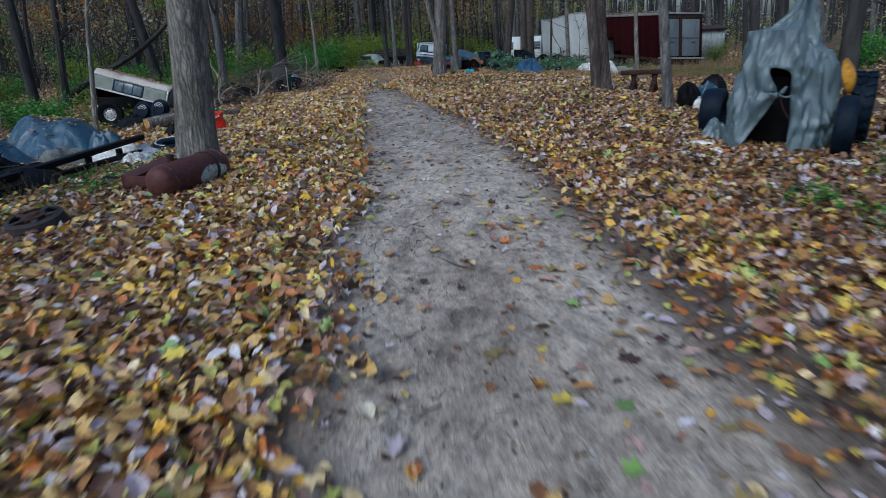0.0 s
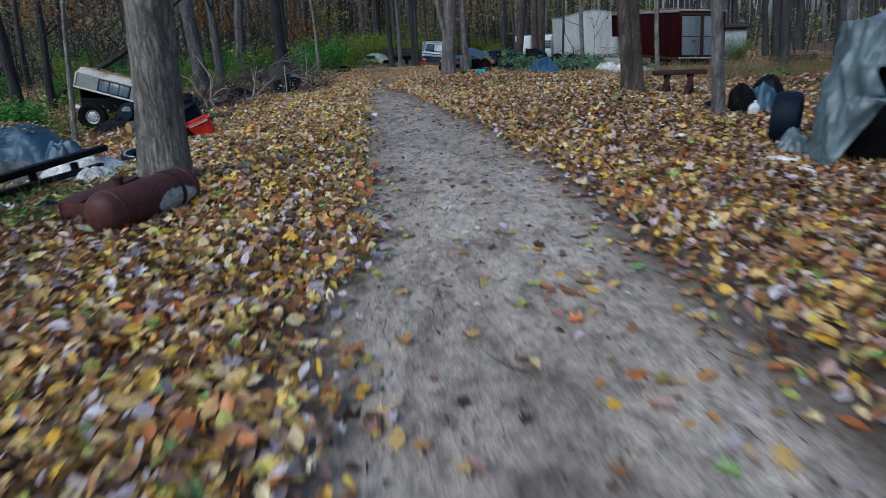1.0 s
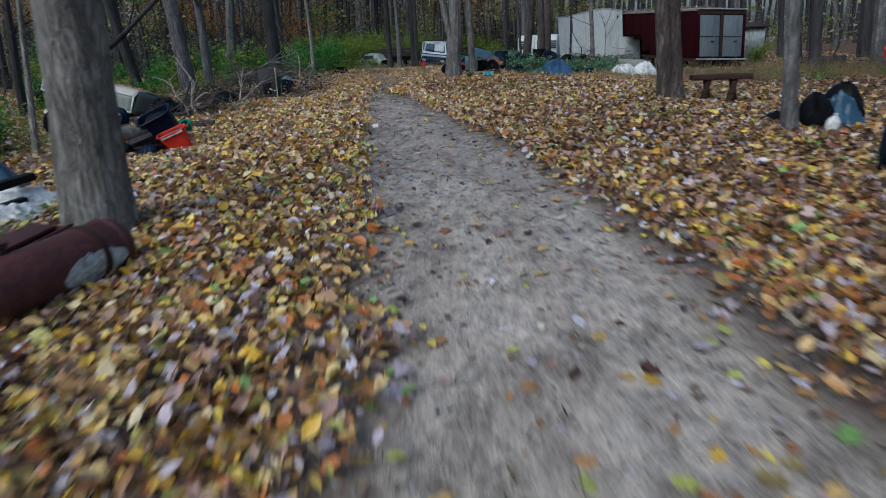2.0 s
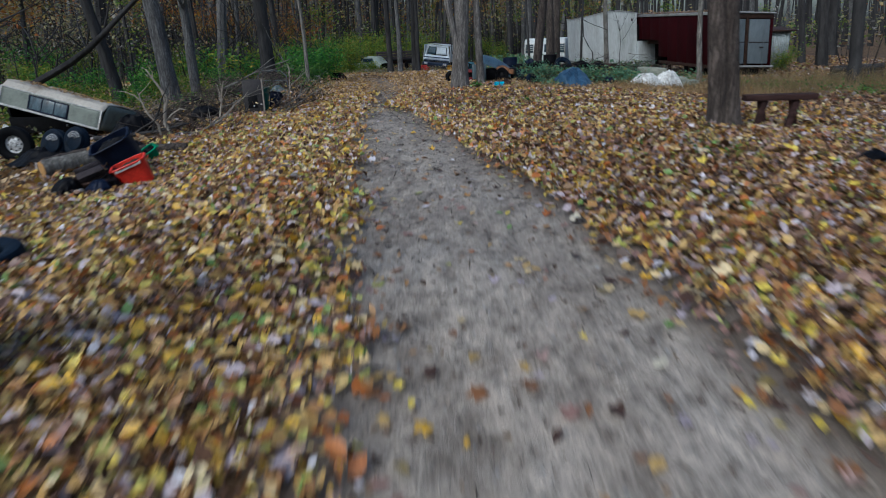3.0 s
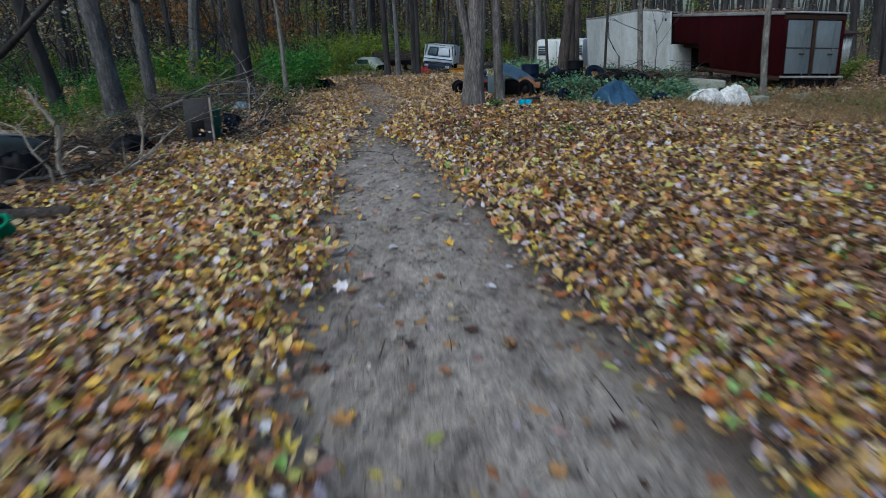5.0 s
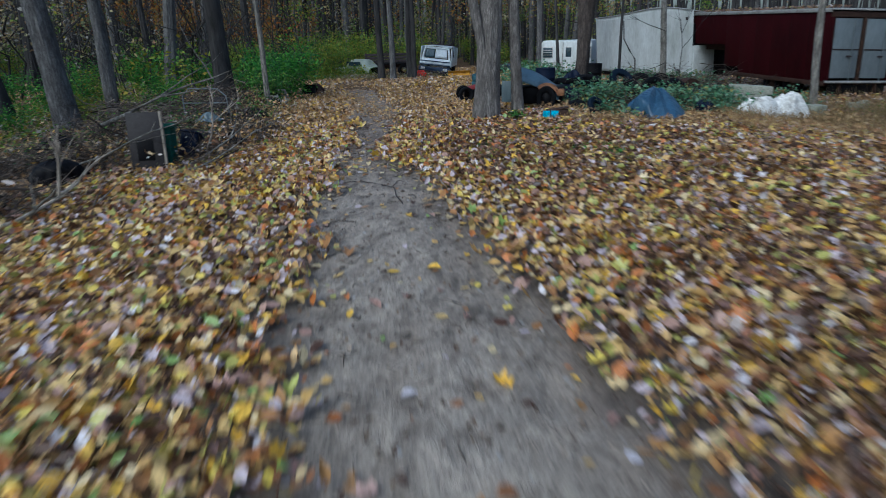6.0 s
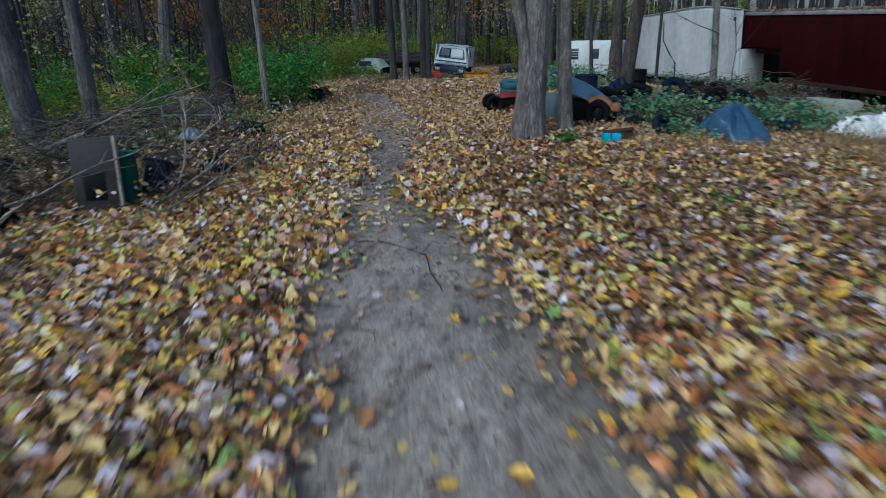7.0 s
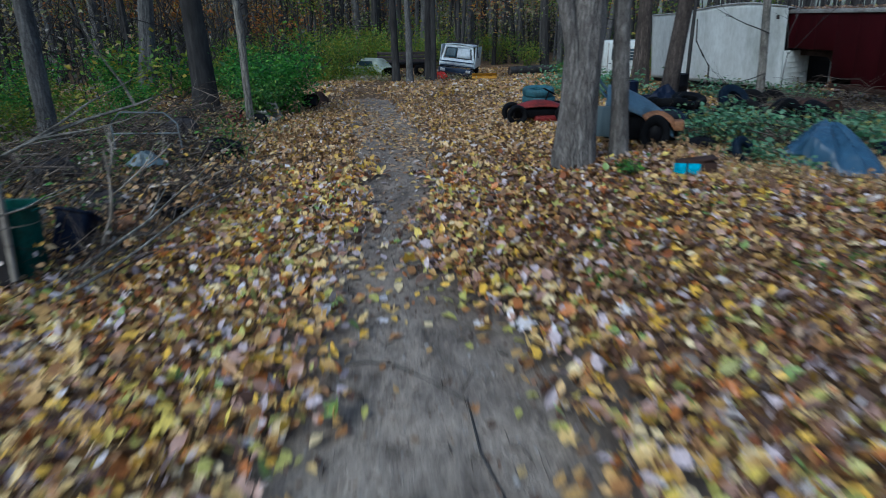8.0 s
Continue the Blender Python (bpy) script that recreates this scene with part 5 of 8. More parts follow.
def bag(name, at, rx_, ry_, h, seed, material, label, rz=0.0, category="bin bag", crease=0.22):
    """A slumped full sack: wide below, gathered to a short tied neck, with creases running down from it."""
    def skin(u, v):
        a = 2 * math.pi * u
        c, s = math.cos(a), math.sin(a)
        w = (0.72 + 0.28 * smooth(0.0, 0.3, v)) * max(0.0, 1 - (v / 0.94) ** 2.3) ** 0.5 if v < 0.9 else 0.16 + 0.6 * (v - 0.9)
        w *= 1 + 0.26 * noise.noise(Vector((c * 1.3, s * 1.3, 2 * v + seed))) * (1 - v * v)
        w *= 1 - crease * abs(noise.noise(Vector((c * 5, s * 5, 1.5 * v + seed)))) * 2
        z = h * v if v < 0.9 else h * (0.9 + (v - 0.9) * 0.5)
        lean = 0.25 * (v ** 2) * math.sin(seed)
        return Vector((rx_ * (w * c + lean), ry_ * (w * s + 0.6 * lean), max(0.0, z - 0.08 * h * abs(noise.noise(Vector((c * 2, s * 2, seed)))))))
    ob = solid(name, sheet(32, 15, skin), material, at, label, category, rz)
    sd = ob.modifiers.new("thickness", "SOLIDIFY")
    sd.thickness = 0.006
    return ob


def leaves_on(ob, n, seed, low=0.1):
    """Fallen leaves lying on the upper side of a draped thing."""
    rng = np.random.default_rng(seed)
    m = ob.matrix_basis
    spots = [m @ f.center for f in ob.data.polygons if f.normal.z > 0.75 and f.center.z > low]
    k = rng.integers(0, len(spots), n)
    p = np.array([tuple(spots[i]) for i in k]) + rng.normal(0, 1, (n, 3)) * np.array([0.035, 0.035, 0.0]) + np.array([0, 0, 0.022])
    stuff("fallen_leaves", [scatter_leaves(rng, p, rng.uniform(0.055, 0.1, n), 0.25, RHOMB)], M_LITTER, "brown fallen leaves lying on junk", "leaves")


def beam(name, p, q, w, h, material, label, category):
    p, q = Vector(p), Vector(q)
    d = q - p
    t = thing(name, p, label, category)
    t.matrix_basis = Matrix.Translation(p) @ d.to_track_quat("X", "Z").to_matrix().to_4x4()
    bm = box(d.length, w, h * 0.16, (d.length / 2, 0, 0), 0.004)
    part("lower_flange", bm, material, t)
    part("upper_flange", box(d.length, w, h * 0.16, (d.length / 2, 0, h * 0.84), 0.004), material, t)
    part("web", box(d.length, w * 0.25, h * 0.66, (d.length / 2, 0, h * 0.17), 0.003), material, t)
    return t


def log_piece(p, q, r, bark, label, seed, cut=M_CUT):
    p, q = Vector(p), Vector(q)
    t = thing("log", p, label, "log")
    d = q - p
    line = [d * u for u in np.linspace(0, 1, 9)]
    part("bark", tube(line, [r * (1 + 0.05 * math.sin(3 * i + seed)) for i in range(9)], 18, 0.12, seed, close=False), bark, t)
    for end, sg in ((Vector((0, 0, 0)), -1), (d, 1)):
        m = Matrix.Translation(end - sg * d.normalized() * 0.004) @ d.to_track_quat("Z", "X").to_matrix().to_4x4()
        part("sawn_end", lathe([(0.0, 0.006 * sg), (r * 0.5, 0.004 * sg), (r * 0.93, 0.0), (r * 0.95, -0.03 * sg), (0.0, -0.03 * sg)], 18, m), cut, t)
    return t


def branching(name, at, start, way, length, r, seed, material, label, depth=3, category="branch", group=""):
    """A dead limb that forks again and again."""
    rnd = random.Random(seed)
    t = thing(name, at, label, category, group=group)
    def grow(s, w, l, rr, d):
        line = [s]
        for _ in range(5):
            w = (w + 0.22 * Vector((rnd.uniform(-1, 1), rnd.uniform(-1, 1), rnd.uniform(-0.7, 0.9)))).normalized()
            line.append(line[-1] + w * l / 5)
        part("bough" if d else "twig", tube(line, [rr * (1 - 0.13 * i) for i in range(6)] if d else [rr * (1 - 0.19 * i) for i in range(6)], 8 if d else 5, 0.15, seed), material, t)
        if d:
            for k in range(rnd.choice((2, 3))):
                w2 = (w + Vector((rnd.uniform(-1, 1), rnd.uniform(-1, 1), rnd.uniform(-0.3, 0.9)))).normalized()
                grow(line[rnd.choice((2, 3, 4))], w2, l * rnd.uniform(0.45, 0.75), rr * 0.55, d - 1)
    grow(Vector(start), Vector(way).normalized(), length, r, depth)
    return t


def brush_pile(x, y, rx_, ry_, h, n, seed, label):
    rng = np.random.default_rng(seed)
    a, q = rng.uniform(0, 6.28, n), np.sqrt(rng.uniform(0, 1, n))
    px, py = x + rx_ * q * np.cos(a), y + ry_ * q * np.sin(a)
    rough = np.array([noise.noise(Vector((i * 0.9, j * 0.9, seed))) + 0.6 * noise.noise(Vector((i * 2.3, j * 2.3, seed + 5))) for i, j in zip(px, py)])
    top = h * np.clip((1 - q ** 2) ** 0.7 * (0.75 + 1.1 * rough), 0.08, 1.5)
    z = np.array([ground_z(i, j) for i, j in zip(px, py)]) + rng.uniform(0.0, 1, n) * top + 0.01
    b = rng.uniform(0, 6.28, n)
    ways = np.stack([np.cos(b), np.sin(b), rng.normal(0.08, 0.4, n)], 1)
    length = rng.lognormal(-0.55, 0.45, n).clip(0.15, 1.5)
    st = np.stack([px, py, z], 1) - ways * (length * 0.5)[:, None]
    st[:, 2] = np.maximum(st[:, 2], z - top * 0.6 - 0.02)
    stuff("brush_pile", [sticks(rng, st, ways, length, rng.lognormal(-5.05, 0.5, n).clip(0.003, 0.028), 0.25, 4, 3)], M_TWIG, label, "brush")


def low_leaves(name, x0, x1, y0, y1, n, size, zmax, material, label, seed, clumps=30, tilt=0.5, spread_=0.25):
    rng = np.random.default_rng(seed)
    cx, cy = rng.uniform(x0, x1, clumps), rng.uniform(y0, y1, clumps)
    k = rng.integers(0, clumps, n)
    x, y = cx[k] + rng.normal(0, spread_, n), cy[k] + rng.normal(0, spread_, n)
    z = np.array([ground_z(a, b) for a, b in zip(x, y)]) + 0.02 + zmax * rng.beta(1.2, 2.2, n)
    stuff(name, [scatter_leaves(rng, np.stack([x, y, z], 1), rng.uniform(0.6, 1.4, n) * size, tilt, RHOMB)], material, label, "plants")


def dry_grass(x0, x1, y0, y1, n, tall, label, seed, material=None):
    rng = np.random.default_rng(seed)
    x, y = rng.uniform(x0, x1, n), rng.uniform(y0, y1, n)
    z = np.array([ground_z(a, b) for a, b in zip(x, y)])
    w = np.stack([rng.normal(0, 0.45, n), rng.normal(0, 0.45, n), np.ones(n)], 1)
    stuff("dry_grass", [sticks(rng, np.stack([x, y, z], 1), w, rng.uniform(0.5, 1.3, n) * tall, rng.uniform(0.003, 0.007, n), 0.2, 3, 3)], material or M_STRAW, label, "grass")


# ---- junk on the left of the track ----
def fuel_tank():
    """Old fuel tank lying on its side: welded domed ends, a strap, a filler neck and flaked primer."""
    a, b = Vector((-2.5, 6.45, 0)), Vector((-2.3, 7.5, 0))
    d = b - a
    t = thing("fuel_tank", (a.x, a.y, ground_z(a.x, a.y) + 0.0), "rusty maroon fuel tank lying beside a tree", "tank", math.degrees(math.atan2(d.y, d.x)))
    L, r = d.length, 0.185
    lie = Matrix.Translation((0, 0, r)) @ Matrix.Rotation(math.pi / 2, 4, "Y")
    prof = [(0.0, -0.05), (0.07, -0.045), (0.13, -0.02), (0.172, 0.03), (r, 0.09), (r, L * 0.5), (r, L - 0.09), (0.172, L - 0.03), (0.13, L + 0.02), (0.07, L + 0.045), (0.0, L + 0.05)]
    bm = lathe(prof, 40, lie)
    for v in bm.verts:
        v.co += v.co.normalized() * 0.006 * noise.noise(v.co * 4)
    part("shell", bm, M_TANK, t)
    for x in (0.1, L - 0.1):
        part("weld_seam", lathe([(r, x - 0.012), (r + 0.007, x - 0.006), (r + 0.007, x + 0.006), (r, x + 0.012)], 40, lie), M_TANK, t)
    part("strap", lathe([(r + 0.001, L * 0.72), (r + 0.009, L * 0.72), (r + 0.009, L * 0.72 + 0.05), (r + 0.001, L * 0.72 + 0.05)], 40, lie), M_RUST, t)
    part("filler_neck", lathe([(0.0, 0.0), (0.035, 0.0), (0.035, 0.06), (0.045, 0.06), (0.045, 0.085), (0.0, 0.085)], 18, Matrix.Translation((L * 0.3, 0.05, 2 * r - 0.02))), M_RUST, t)
    def patch(u, v):
        ang = math.radians(-42 + 62 * v + 9 * noise.noise(Vector((u * 5, v * 5, 1))))
        wid = 0.36 + 0.14 * noise.noise(Vector((v * 3, 2, 1)))
        return Vector((L * 0.66 + (u - 0.5) * wid * (0.6 + 0.8 * math.sin(math.pi * v)), -(r + 0.0035) * math.cos(ang), r + (r + 0.0035) * math.sin(ang)))
    part("primer_patch", sheet(10, 10, patch), M_PRIMER, t, "pale flaked primer patch")
    part("saddle", box(0.08, 0.34, 0.08, (0.3, 0, -0.03), 0.01), M_RUST, t)
    part("saddle", box(0.08, 0.34, 0.08, (L - 0.28, 0, -0.03), 0.01), M_RUST, t)


def steel_trough():
    """A long maroon trough of folded sheet, open at the top, beside the tank."""
    t = thing("steel_trough", gz(-3.0, 7.35), "rusty maroon steel trough lying beside a fuel tank", "trough", 93)
    L, w, h = 1.05, 0.3, 0.2
    prof = [(-w / 2, h), (-w / 2, 0.06), (-w * 0.36, 0.0), (w * 0.36, 0.0), (w / 2, 0.06), (w / 2, h)]
    def skin(u, v):
        i = min(4, int(v * 5))
        f = v * 5 - i
        y, z = (prof[i][0] * (1 - f) + prof[i + 1][0] * f, prof[i][1] * (1 - f) + prof[i + 1][1] * f)
        return Vector(((u - 0.5) * L, y, z))
    part("sheet", sheet(12, 10, skin), M_TANK, t, "", False, 0.012)
    part("lid", box(L * 0.97, w * 0.62, 0.03, (0, 0.06, h - 0.02), 0.012, Matrix.Rotation(0.12, 4, "X")), M_TANK, t)
    for x in (-L / 2 + 0.02, L / 2 - 0.02):
        part("end_plate", box(0.02, w * 0.92, h * 0.9, (x, 0, 0.01), 0.008), M_TANK, t)


def brake_drum():
    t = thing("brake_drum", gz(-3.12, 5.5, 0.0), "dark rusty cast-iron brake drum lying in leaves", "brake drum", 20, 8, -6)
    part("drum", lathe([(0.25, 0.0), (0.265, 0.03), (0.25, 0.05), (0.235, 0.14), (0.19, 0.155), (0.19, 0.135), (0.21, 0.12), (0.225, 0.03), (0.22, 0.0), (0.25, 0.0)], 40), M_IRON, t)
    part("hub", lathe([(0.0, 0.18), (0.05, 0.18), (0.06, 0.165), (0.1, 0.16), (0.1, 0.13), (0.0, 0.13)], 24), M_RUST, t)
    for k in range(5):
        part("spoke", box(0.12, 0.055, 0.025, (0, 0, 0), 0.008, Matrix.Rotation(2 * math.pi * k / 5, 4, "Z") @ Matrix.Translation((0.145, 0, 0.13))), M_IRON, t)


fuel_tank()
steel_trough()
brake_drum()
leaves_on(draped("tarp", gz(-6.6, 10.6, -0.02), 1.3, 0.85, 0.8, 3, M_TARP_SLATE, "slate-blue tarp thrown over a junk heap", -20, "tarp", 0.05), 260, 401, 0.12)
leaves_on(draped("tarp", gz(-6.9, 9.1, -0.02), 1.0, 0.7, 0.6, 6, M_TARP_SLATE, "dark slate tarp over a low heap", 10, "tarp", 0.06), 160, 402, 0.2)
M_CLOTH = surface("grey_canvas", (0.14, 0.15, 0.145), (0.09, 0.09, 0.085), 0.85, 0, 3, 30, 0.5, 0.4, 0.01)
draped("canvas_sheet", gz(-5.2, 8.9, -0.02), 0.55, 0.32, 0.38, 8, M_CLOTH, "dull grey canvas sheet thrown over junk", 35, "canvas", 0.3)
draped("tarp", gz(-5.15, 9.8, -0.02), 0.4, 0.3, 0.5, 9, M_TARP_SLATE, "slate tarp corner drawn up over junk", 10, "tarp", 0.2)
draped("plastic_sheet", gz(-4.45, 9.15, -0.02), 0.62, 0.42, 0.3, 12, M_SHEET, "crumpled white plastic sheet in the leaves", 20, "plastic sheet", 0.3)
draped("plastic_sheet", gz(-4.05, 8.75, -0.02), 0.38, 0.34, 0.2, 14, M_SHEET, "small torn white plastic sheet", 60, "plastic sheet", 0.3)


def rail_bench():
    """A long dark beam on short posts, low over the junk."""
    t = thing("low_rail", gz(-4.4, 7.95), "long black weathered timber rail on short posts", "rail", 84)
    L = 2.7
    part("timber", box(L, 0.11, 0.075, (0, 0, 0.24), 0.012, Matrix.Rotation(-0.03, 4, "Y")), M_BLACK, t)
    part("timber", box(L * 0.9, 0.09, 0.06, (-0.15, -0.14, 0.12), 0.012), M_BLACK, t)
    for x in (-1.1, -0.45, 0.2, 0.8):
        part("post", box(0.07, 0.07, 0.3, (x, 0.0, -0.06), 0.01), M_BLACK, t)


rail_bench()
draped("tarp", gz(-4.75, 7.2, -0.02), 0.6, 0.95, 0.32, 631, M_BLACK, "black plastic sheet over low junk", 0, "tarp", 0.2)
draped("tarp", gz(-5.1, 6.3, -0.02), 0.7, 0.5, 0.34, 633, M_BLACK, "black plastic sheet under a timber rail", 20, "tarp", 0.2)
bag("bin_bag", gz(-4.5, 6.5, -0.02), 0.26, 0.34, 0.26, 632, M_BLACK, "black bag slumped under a timber rail")


def striped_tyre():
    """A navy tyre lying in the leaves, a pale band worn round part of its wall."""
    t = tyre(gz(-4.28, 10.15, 0.1), 0.3, "dusty navy tyre with a pale band lying in leaves", M_RUBBER_BLUE, None, 20, 8)
    part("band", tube([(0.245 * math.cos(a), 0.245 * math.sin(a), 0.068) for a in np.linspace(1.4, 4.4, 16)], [0.012] * 16, 6), M_RIM, t, "pale worn band")


striped_tyre()
open_tub("bucket", gz(-5.75, 7.75), 0.5, 0.5, 0.36, M_BLACK, "black plastic bucket among junk", 10, 0, 12, "bucket")
open_tub("tub", gz(-6.3, 8.3), 0.8, 0.55, 0.34, M_NAVY, "dark navy plastic tub among junk", 30)
bag("bin_bag", gz(-3.56, 7.3, -0.02), 0.2, 0.13, 0.14, 621, M_NAVY, "small navy bag lying in weeds", 30)
low_leaves("weeds", -4.5, -3.2, 5.6, 8.8, 2000, 0.055, 0.14, M_GREEN, "low green weeds among leaves beside junk", 31, 22, 0.5, 0.16)
dry_grass(-6.5, -3.6, 5.2, 8.6, 700, 0.25, "thin straw and stems among junk", 32)
branching("branch", gz(-6.6, 7.0, 0.05), (0, 0, 0), (0.8, 0.35, 0.1), 1.6, 0.022, 15, M_BARK_FAR, "dead dark branch lying on junk", 2)


M_PANE = surface("streaked_blue_glass", (0.045, 0.085, 0.11), (0.012, 0.022, 0.03), 0.2, 0, 6, 22, 0.5, 0.1, 0.002, (1, 1, 0.3))


def camper_shell():
    """Pickup camper shell lying aslant: grey side with a window, cream sloping top and roof."""
    t = thing("camper_shell", (-11.75, 19.55, 0.56), "cream and grey camper shell lying aslant on junk", "camper shell", -4, -15, 15.5)
    L, D, h1, h2 = 2.62, 1.5, 0.46, 0.64
    def wall(y, s):
        return sheet(16, 6, lambda u, v: Vector((u * L, y + s * 0.008 * noise.noise(Vector((u * 5, v * 3, y))), v * h1)))
    part("side", wall(0.0, 1), M_CAPSIDE, t, "", False, 0.025)
    part("side", wall(D, 1), M_CAPSIDE, t, "", False, 0.025)
    part("sloping_top", sheet(16, 3, lambda u, v: Vector((u * L, 0.0 + 0.16 * v, h1 + (h2 - h1) * v))), M_CAPROOF, t, "cream sloping upper edge", False, 0.025)
    part("sloping_top", sheet(16, 3, lambda u, v: Vector((u * L, D - 0.16 * v, h1 + (h2 - h1) * v))), M_CAPROOF, t, "", False, 0.025)
    part("roof", sheet(16, 10, lambda u, v: Vector((u * L, 0.16 + v * (D - 0.32), h2 + 0.05 * math.sin(math.pi * v) + 0.01 * noise.noise(Vector((u * 6, v * 6, 3)))))), M_CAPROOF, t, "", False, 0.025)
    for x in (0.0, L):
        part("end_wall", sheet(10, 4, lambda u, v: Vector((x, u * D + (0.16 * v * (1 - 2 * u)), v * h2))), M_CAPSIDE if x else M_CAPROOF, t, "", False, 0.025)
    part("corner_trim", box(0.05, 0.035, h1, (L - 0.02, -0.025, 0), 0.008), M_TRIM, t)
    part("corner_trim", box(0.05, 0.035, h1, (0.02, -0.025, 0), 0.008), M_TRIM, t)
    part("bottom_trim", box(L, 0.035, 0.05, (L / 2, -0.026, -0.01), 0.008), M_TRIM, t)
    part("top_trim", box(L, 0.03, 0.03, (L / 2, -0.024, h1 - 0.015), 0.008), M_TRIM, t)
    w = part("window", box(0.96, 0.02, 0.33, (1.27, -0.03, 0.07), 0.006), M_PANE, t, "dusty blue sliding window")
    for z in (0.05, 0.385):
        part("frame", box(1.02, 0.03, 0.035, (1.27, -0.036, z), 0.004), M_NAVY, w)
    for x in (0.775, 1.765):
        part("frame", box(0.035, 0.03, 0.36, (x, -0.036, 0.055), 0.004), M_NAVY, w)
    for x in (1.11, 1.43):
        part("mullion", box(0.022, 0.028, 0.3, (x, -0.036, 0.085), 0.003), M_NAVY, w)
    rng = np.random.default_rng(3)
    n = 420
    p = np.stack([rng.uniform(0.1, L - 0.05, n), rng.uniform(0.1, D, n), h2 + 0.03 + rng.uniform(0, 0.05, n)], 1)
    ob = new("fallen_leaves", mesh_from("fallen_leaves", *joined([scatter_leaves(rng, p, rng.uniform(0.06, 0.12, n), 0.35, OVAL)]), M_LITTER_FAR))
    ob.parent = t


def truck_bed():
    """The dark rusting pickup bed that the shell lies on."""
    t = thing("truck_bed", gz(-10.7, 20.5, 0.0), "rusty dark pickup bed under a camper shell", "truck bed", -4)
    part("floor_pan", box(2.3, 1.35, 0.08, (0, 0, 0.28), 0.01), M_RUST, t)
    part("side_wall", box(2.3, 0.06, 0.4, (0, -0.66, 0.25), 0.02), M_BLACK, t)
    part("side_wall", box(2.3, 0.06, 0.4, (0, 0.66, 0.25), 0.02), M_BLACK, t)
    part("bulkhead", box(0.06, 1.3, 0.75, (-1.12, 0, 0.25), 0.02), M_BLACK, t)
    part("fender", box(0.5, 0.05, 0.14, (-1.15, -0.74, 0.25), 0.02, Matrix.Rotation(0.6, 4, "Y")), M_SHEET, t, "dirty white fender strip")
    part("frame_rail", box(2.5, 0.1, 0.12, (0, -0.4, 0.14), 0.01), M_RUST, t)
    part("frame_rail", box(2.5, 0.1, 0.12, (0, 0.4, 0.14), 0.01), M_RUST, t)
    for x in (-0.9, 0.9):
        part("support_log", tube([(x, -0.7, 0.07), (x, 0.7, 0.07)], [0.08, 0.08], 10, 0.1), M_BARK_FAR, t)


camper_shell()
truck_bed()
tyre(gz(-10.2, 17.85, 0.37), 0.39, "white-rimmed wheel standing under a camper shell", M_RUBBER, M_RIM, 8, 86)
tyre(gz(-8.75, 17.15, 0.29), 0.32, "dusty navy tyre leaning in junk", M_RUBBER_BLUE, None, -12, 70)
tyre(gz(-8.2, 17.05, 0.28), 0.31, "dusty navy tyre leaning in junk", M_RUBBER_BLUE, None, -15, 68)
for ax, ay, az in ((-8.75, 17.15, 0.29), (-8.2, 17.05, 0.28)):
    t_arc = thing("hub_cover", gz(ax + 0.05, ay - 0.12, az + 0.05), "navy hub cover with pale arcs on a tyre", "hub cover", -15, 68)
    part("disc", lathe([(0.0, 0.05), (0.12, 0.045), (0.2, 0.02), (0.215, -0.02), (0.0, -0.02)], 28), M_RUBBER_BLUE, t_arc)
    for q in (0.08, 0.125, 0.17):
        part("arc", tube([(q * math.cos(a), q * math.sin(a), 0.062 - 0.9 * q * q) for a in np.linspace(0.4, 2.6, 12)], [0.009] * 12, 5), M_RIM, t_arc, "pale curved stripe")
tyre(gz(-9.9, 18.9, 0.12), 0.33, "black tyre lying flat in junk", M_RUBBER, None, 0, 8)
log_piece(gz(-7.5, 15.05, 0.14), gz(-6.95, 15.9, 0.14), 0.15, M_BARK, "sawn grey-brown log with a fresh orange end", 1)
log_piece(gz(-7.8, 15.5, 0.13), gz(-7.15, 16.4, 0.14), 0.13, M_BARK_BROWN, "sawn brown log with a fresh orange end", 2)
log_piece(gz(-7.05, 15.75, 0.26), gz(-6.75, 16.3, 0.36), 0.1, M_BARK_BROWN, "short sawn log with an orange end stacked on junk", 3)


def engine_block():
    """A greasy, rusted engine with pulleys, pipes and a pan."""
    t = thing("engine", gz(-5.88, 14.12, -0.03), "rusty greasy engine block dumped in leaves", "engine", 38, 14, -16)
    t.matrix_basis = t.matrix_basis @ Matrix.Scale(0.78, 4)
    part("block", box(0.5, 0.34, 0.28, (0, 0, 0.08), 0.04), M_RUST, t)
    part("oil_pan", box(0.46, 0.28, 0.12, (0, 0, 0.0), 0.03), M_IRON, t)
    part("head", box(0.5, 0.16, 0.13, (0, -0.12, 0.41), 0.03, Matrix.Rotation(0.4, 4, "X")), M_IRON, t)
    part("head", box(0.5, 0.16, 0.13, (0, 0.12, 0.41), 0.03, Matrix.Rotation(-0.4, 4, "X")), M_IRON, t)
    for y, z, r in ((0.0, 0.2, 0.1), (0.13, 0.38, 0.065), (-0.14, 0.36, 0.07)):
        part("pulley", lathe([(0.0, 0.03), (r * 0.4, 0.03), (r, 0.04), (r * 0.85, 0.015), (r, -0.01), (0.0, -0.01)], 24, Matrix.Translation((-0.31, y, z)) @ Matrix.Rotation(-math.pi / 2, 4, "Y")), M_IRON, t)
    part("exhaust_manifold", tube([(-0.2, -0.24, 0.36), (0.0, -0.3, 0.33), (0.2, -0.3, 0.28), (0.36, -0.32, 0.1), (0.5, -0.35, 0.04)], [0.035] * 5, 10), M_RUST, t)


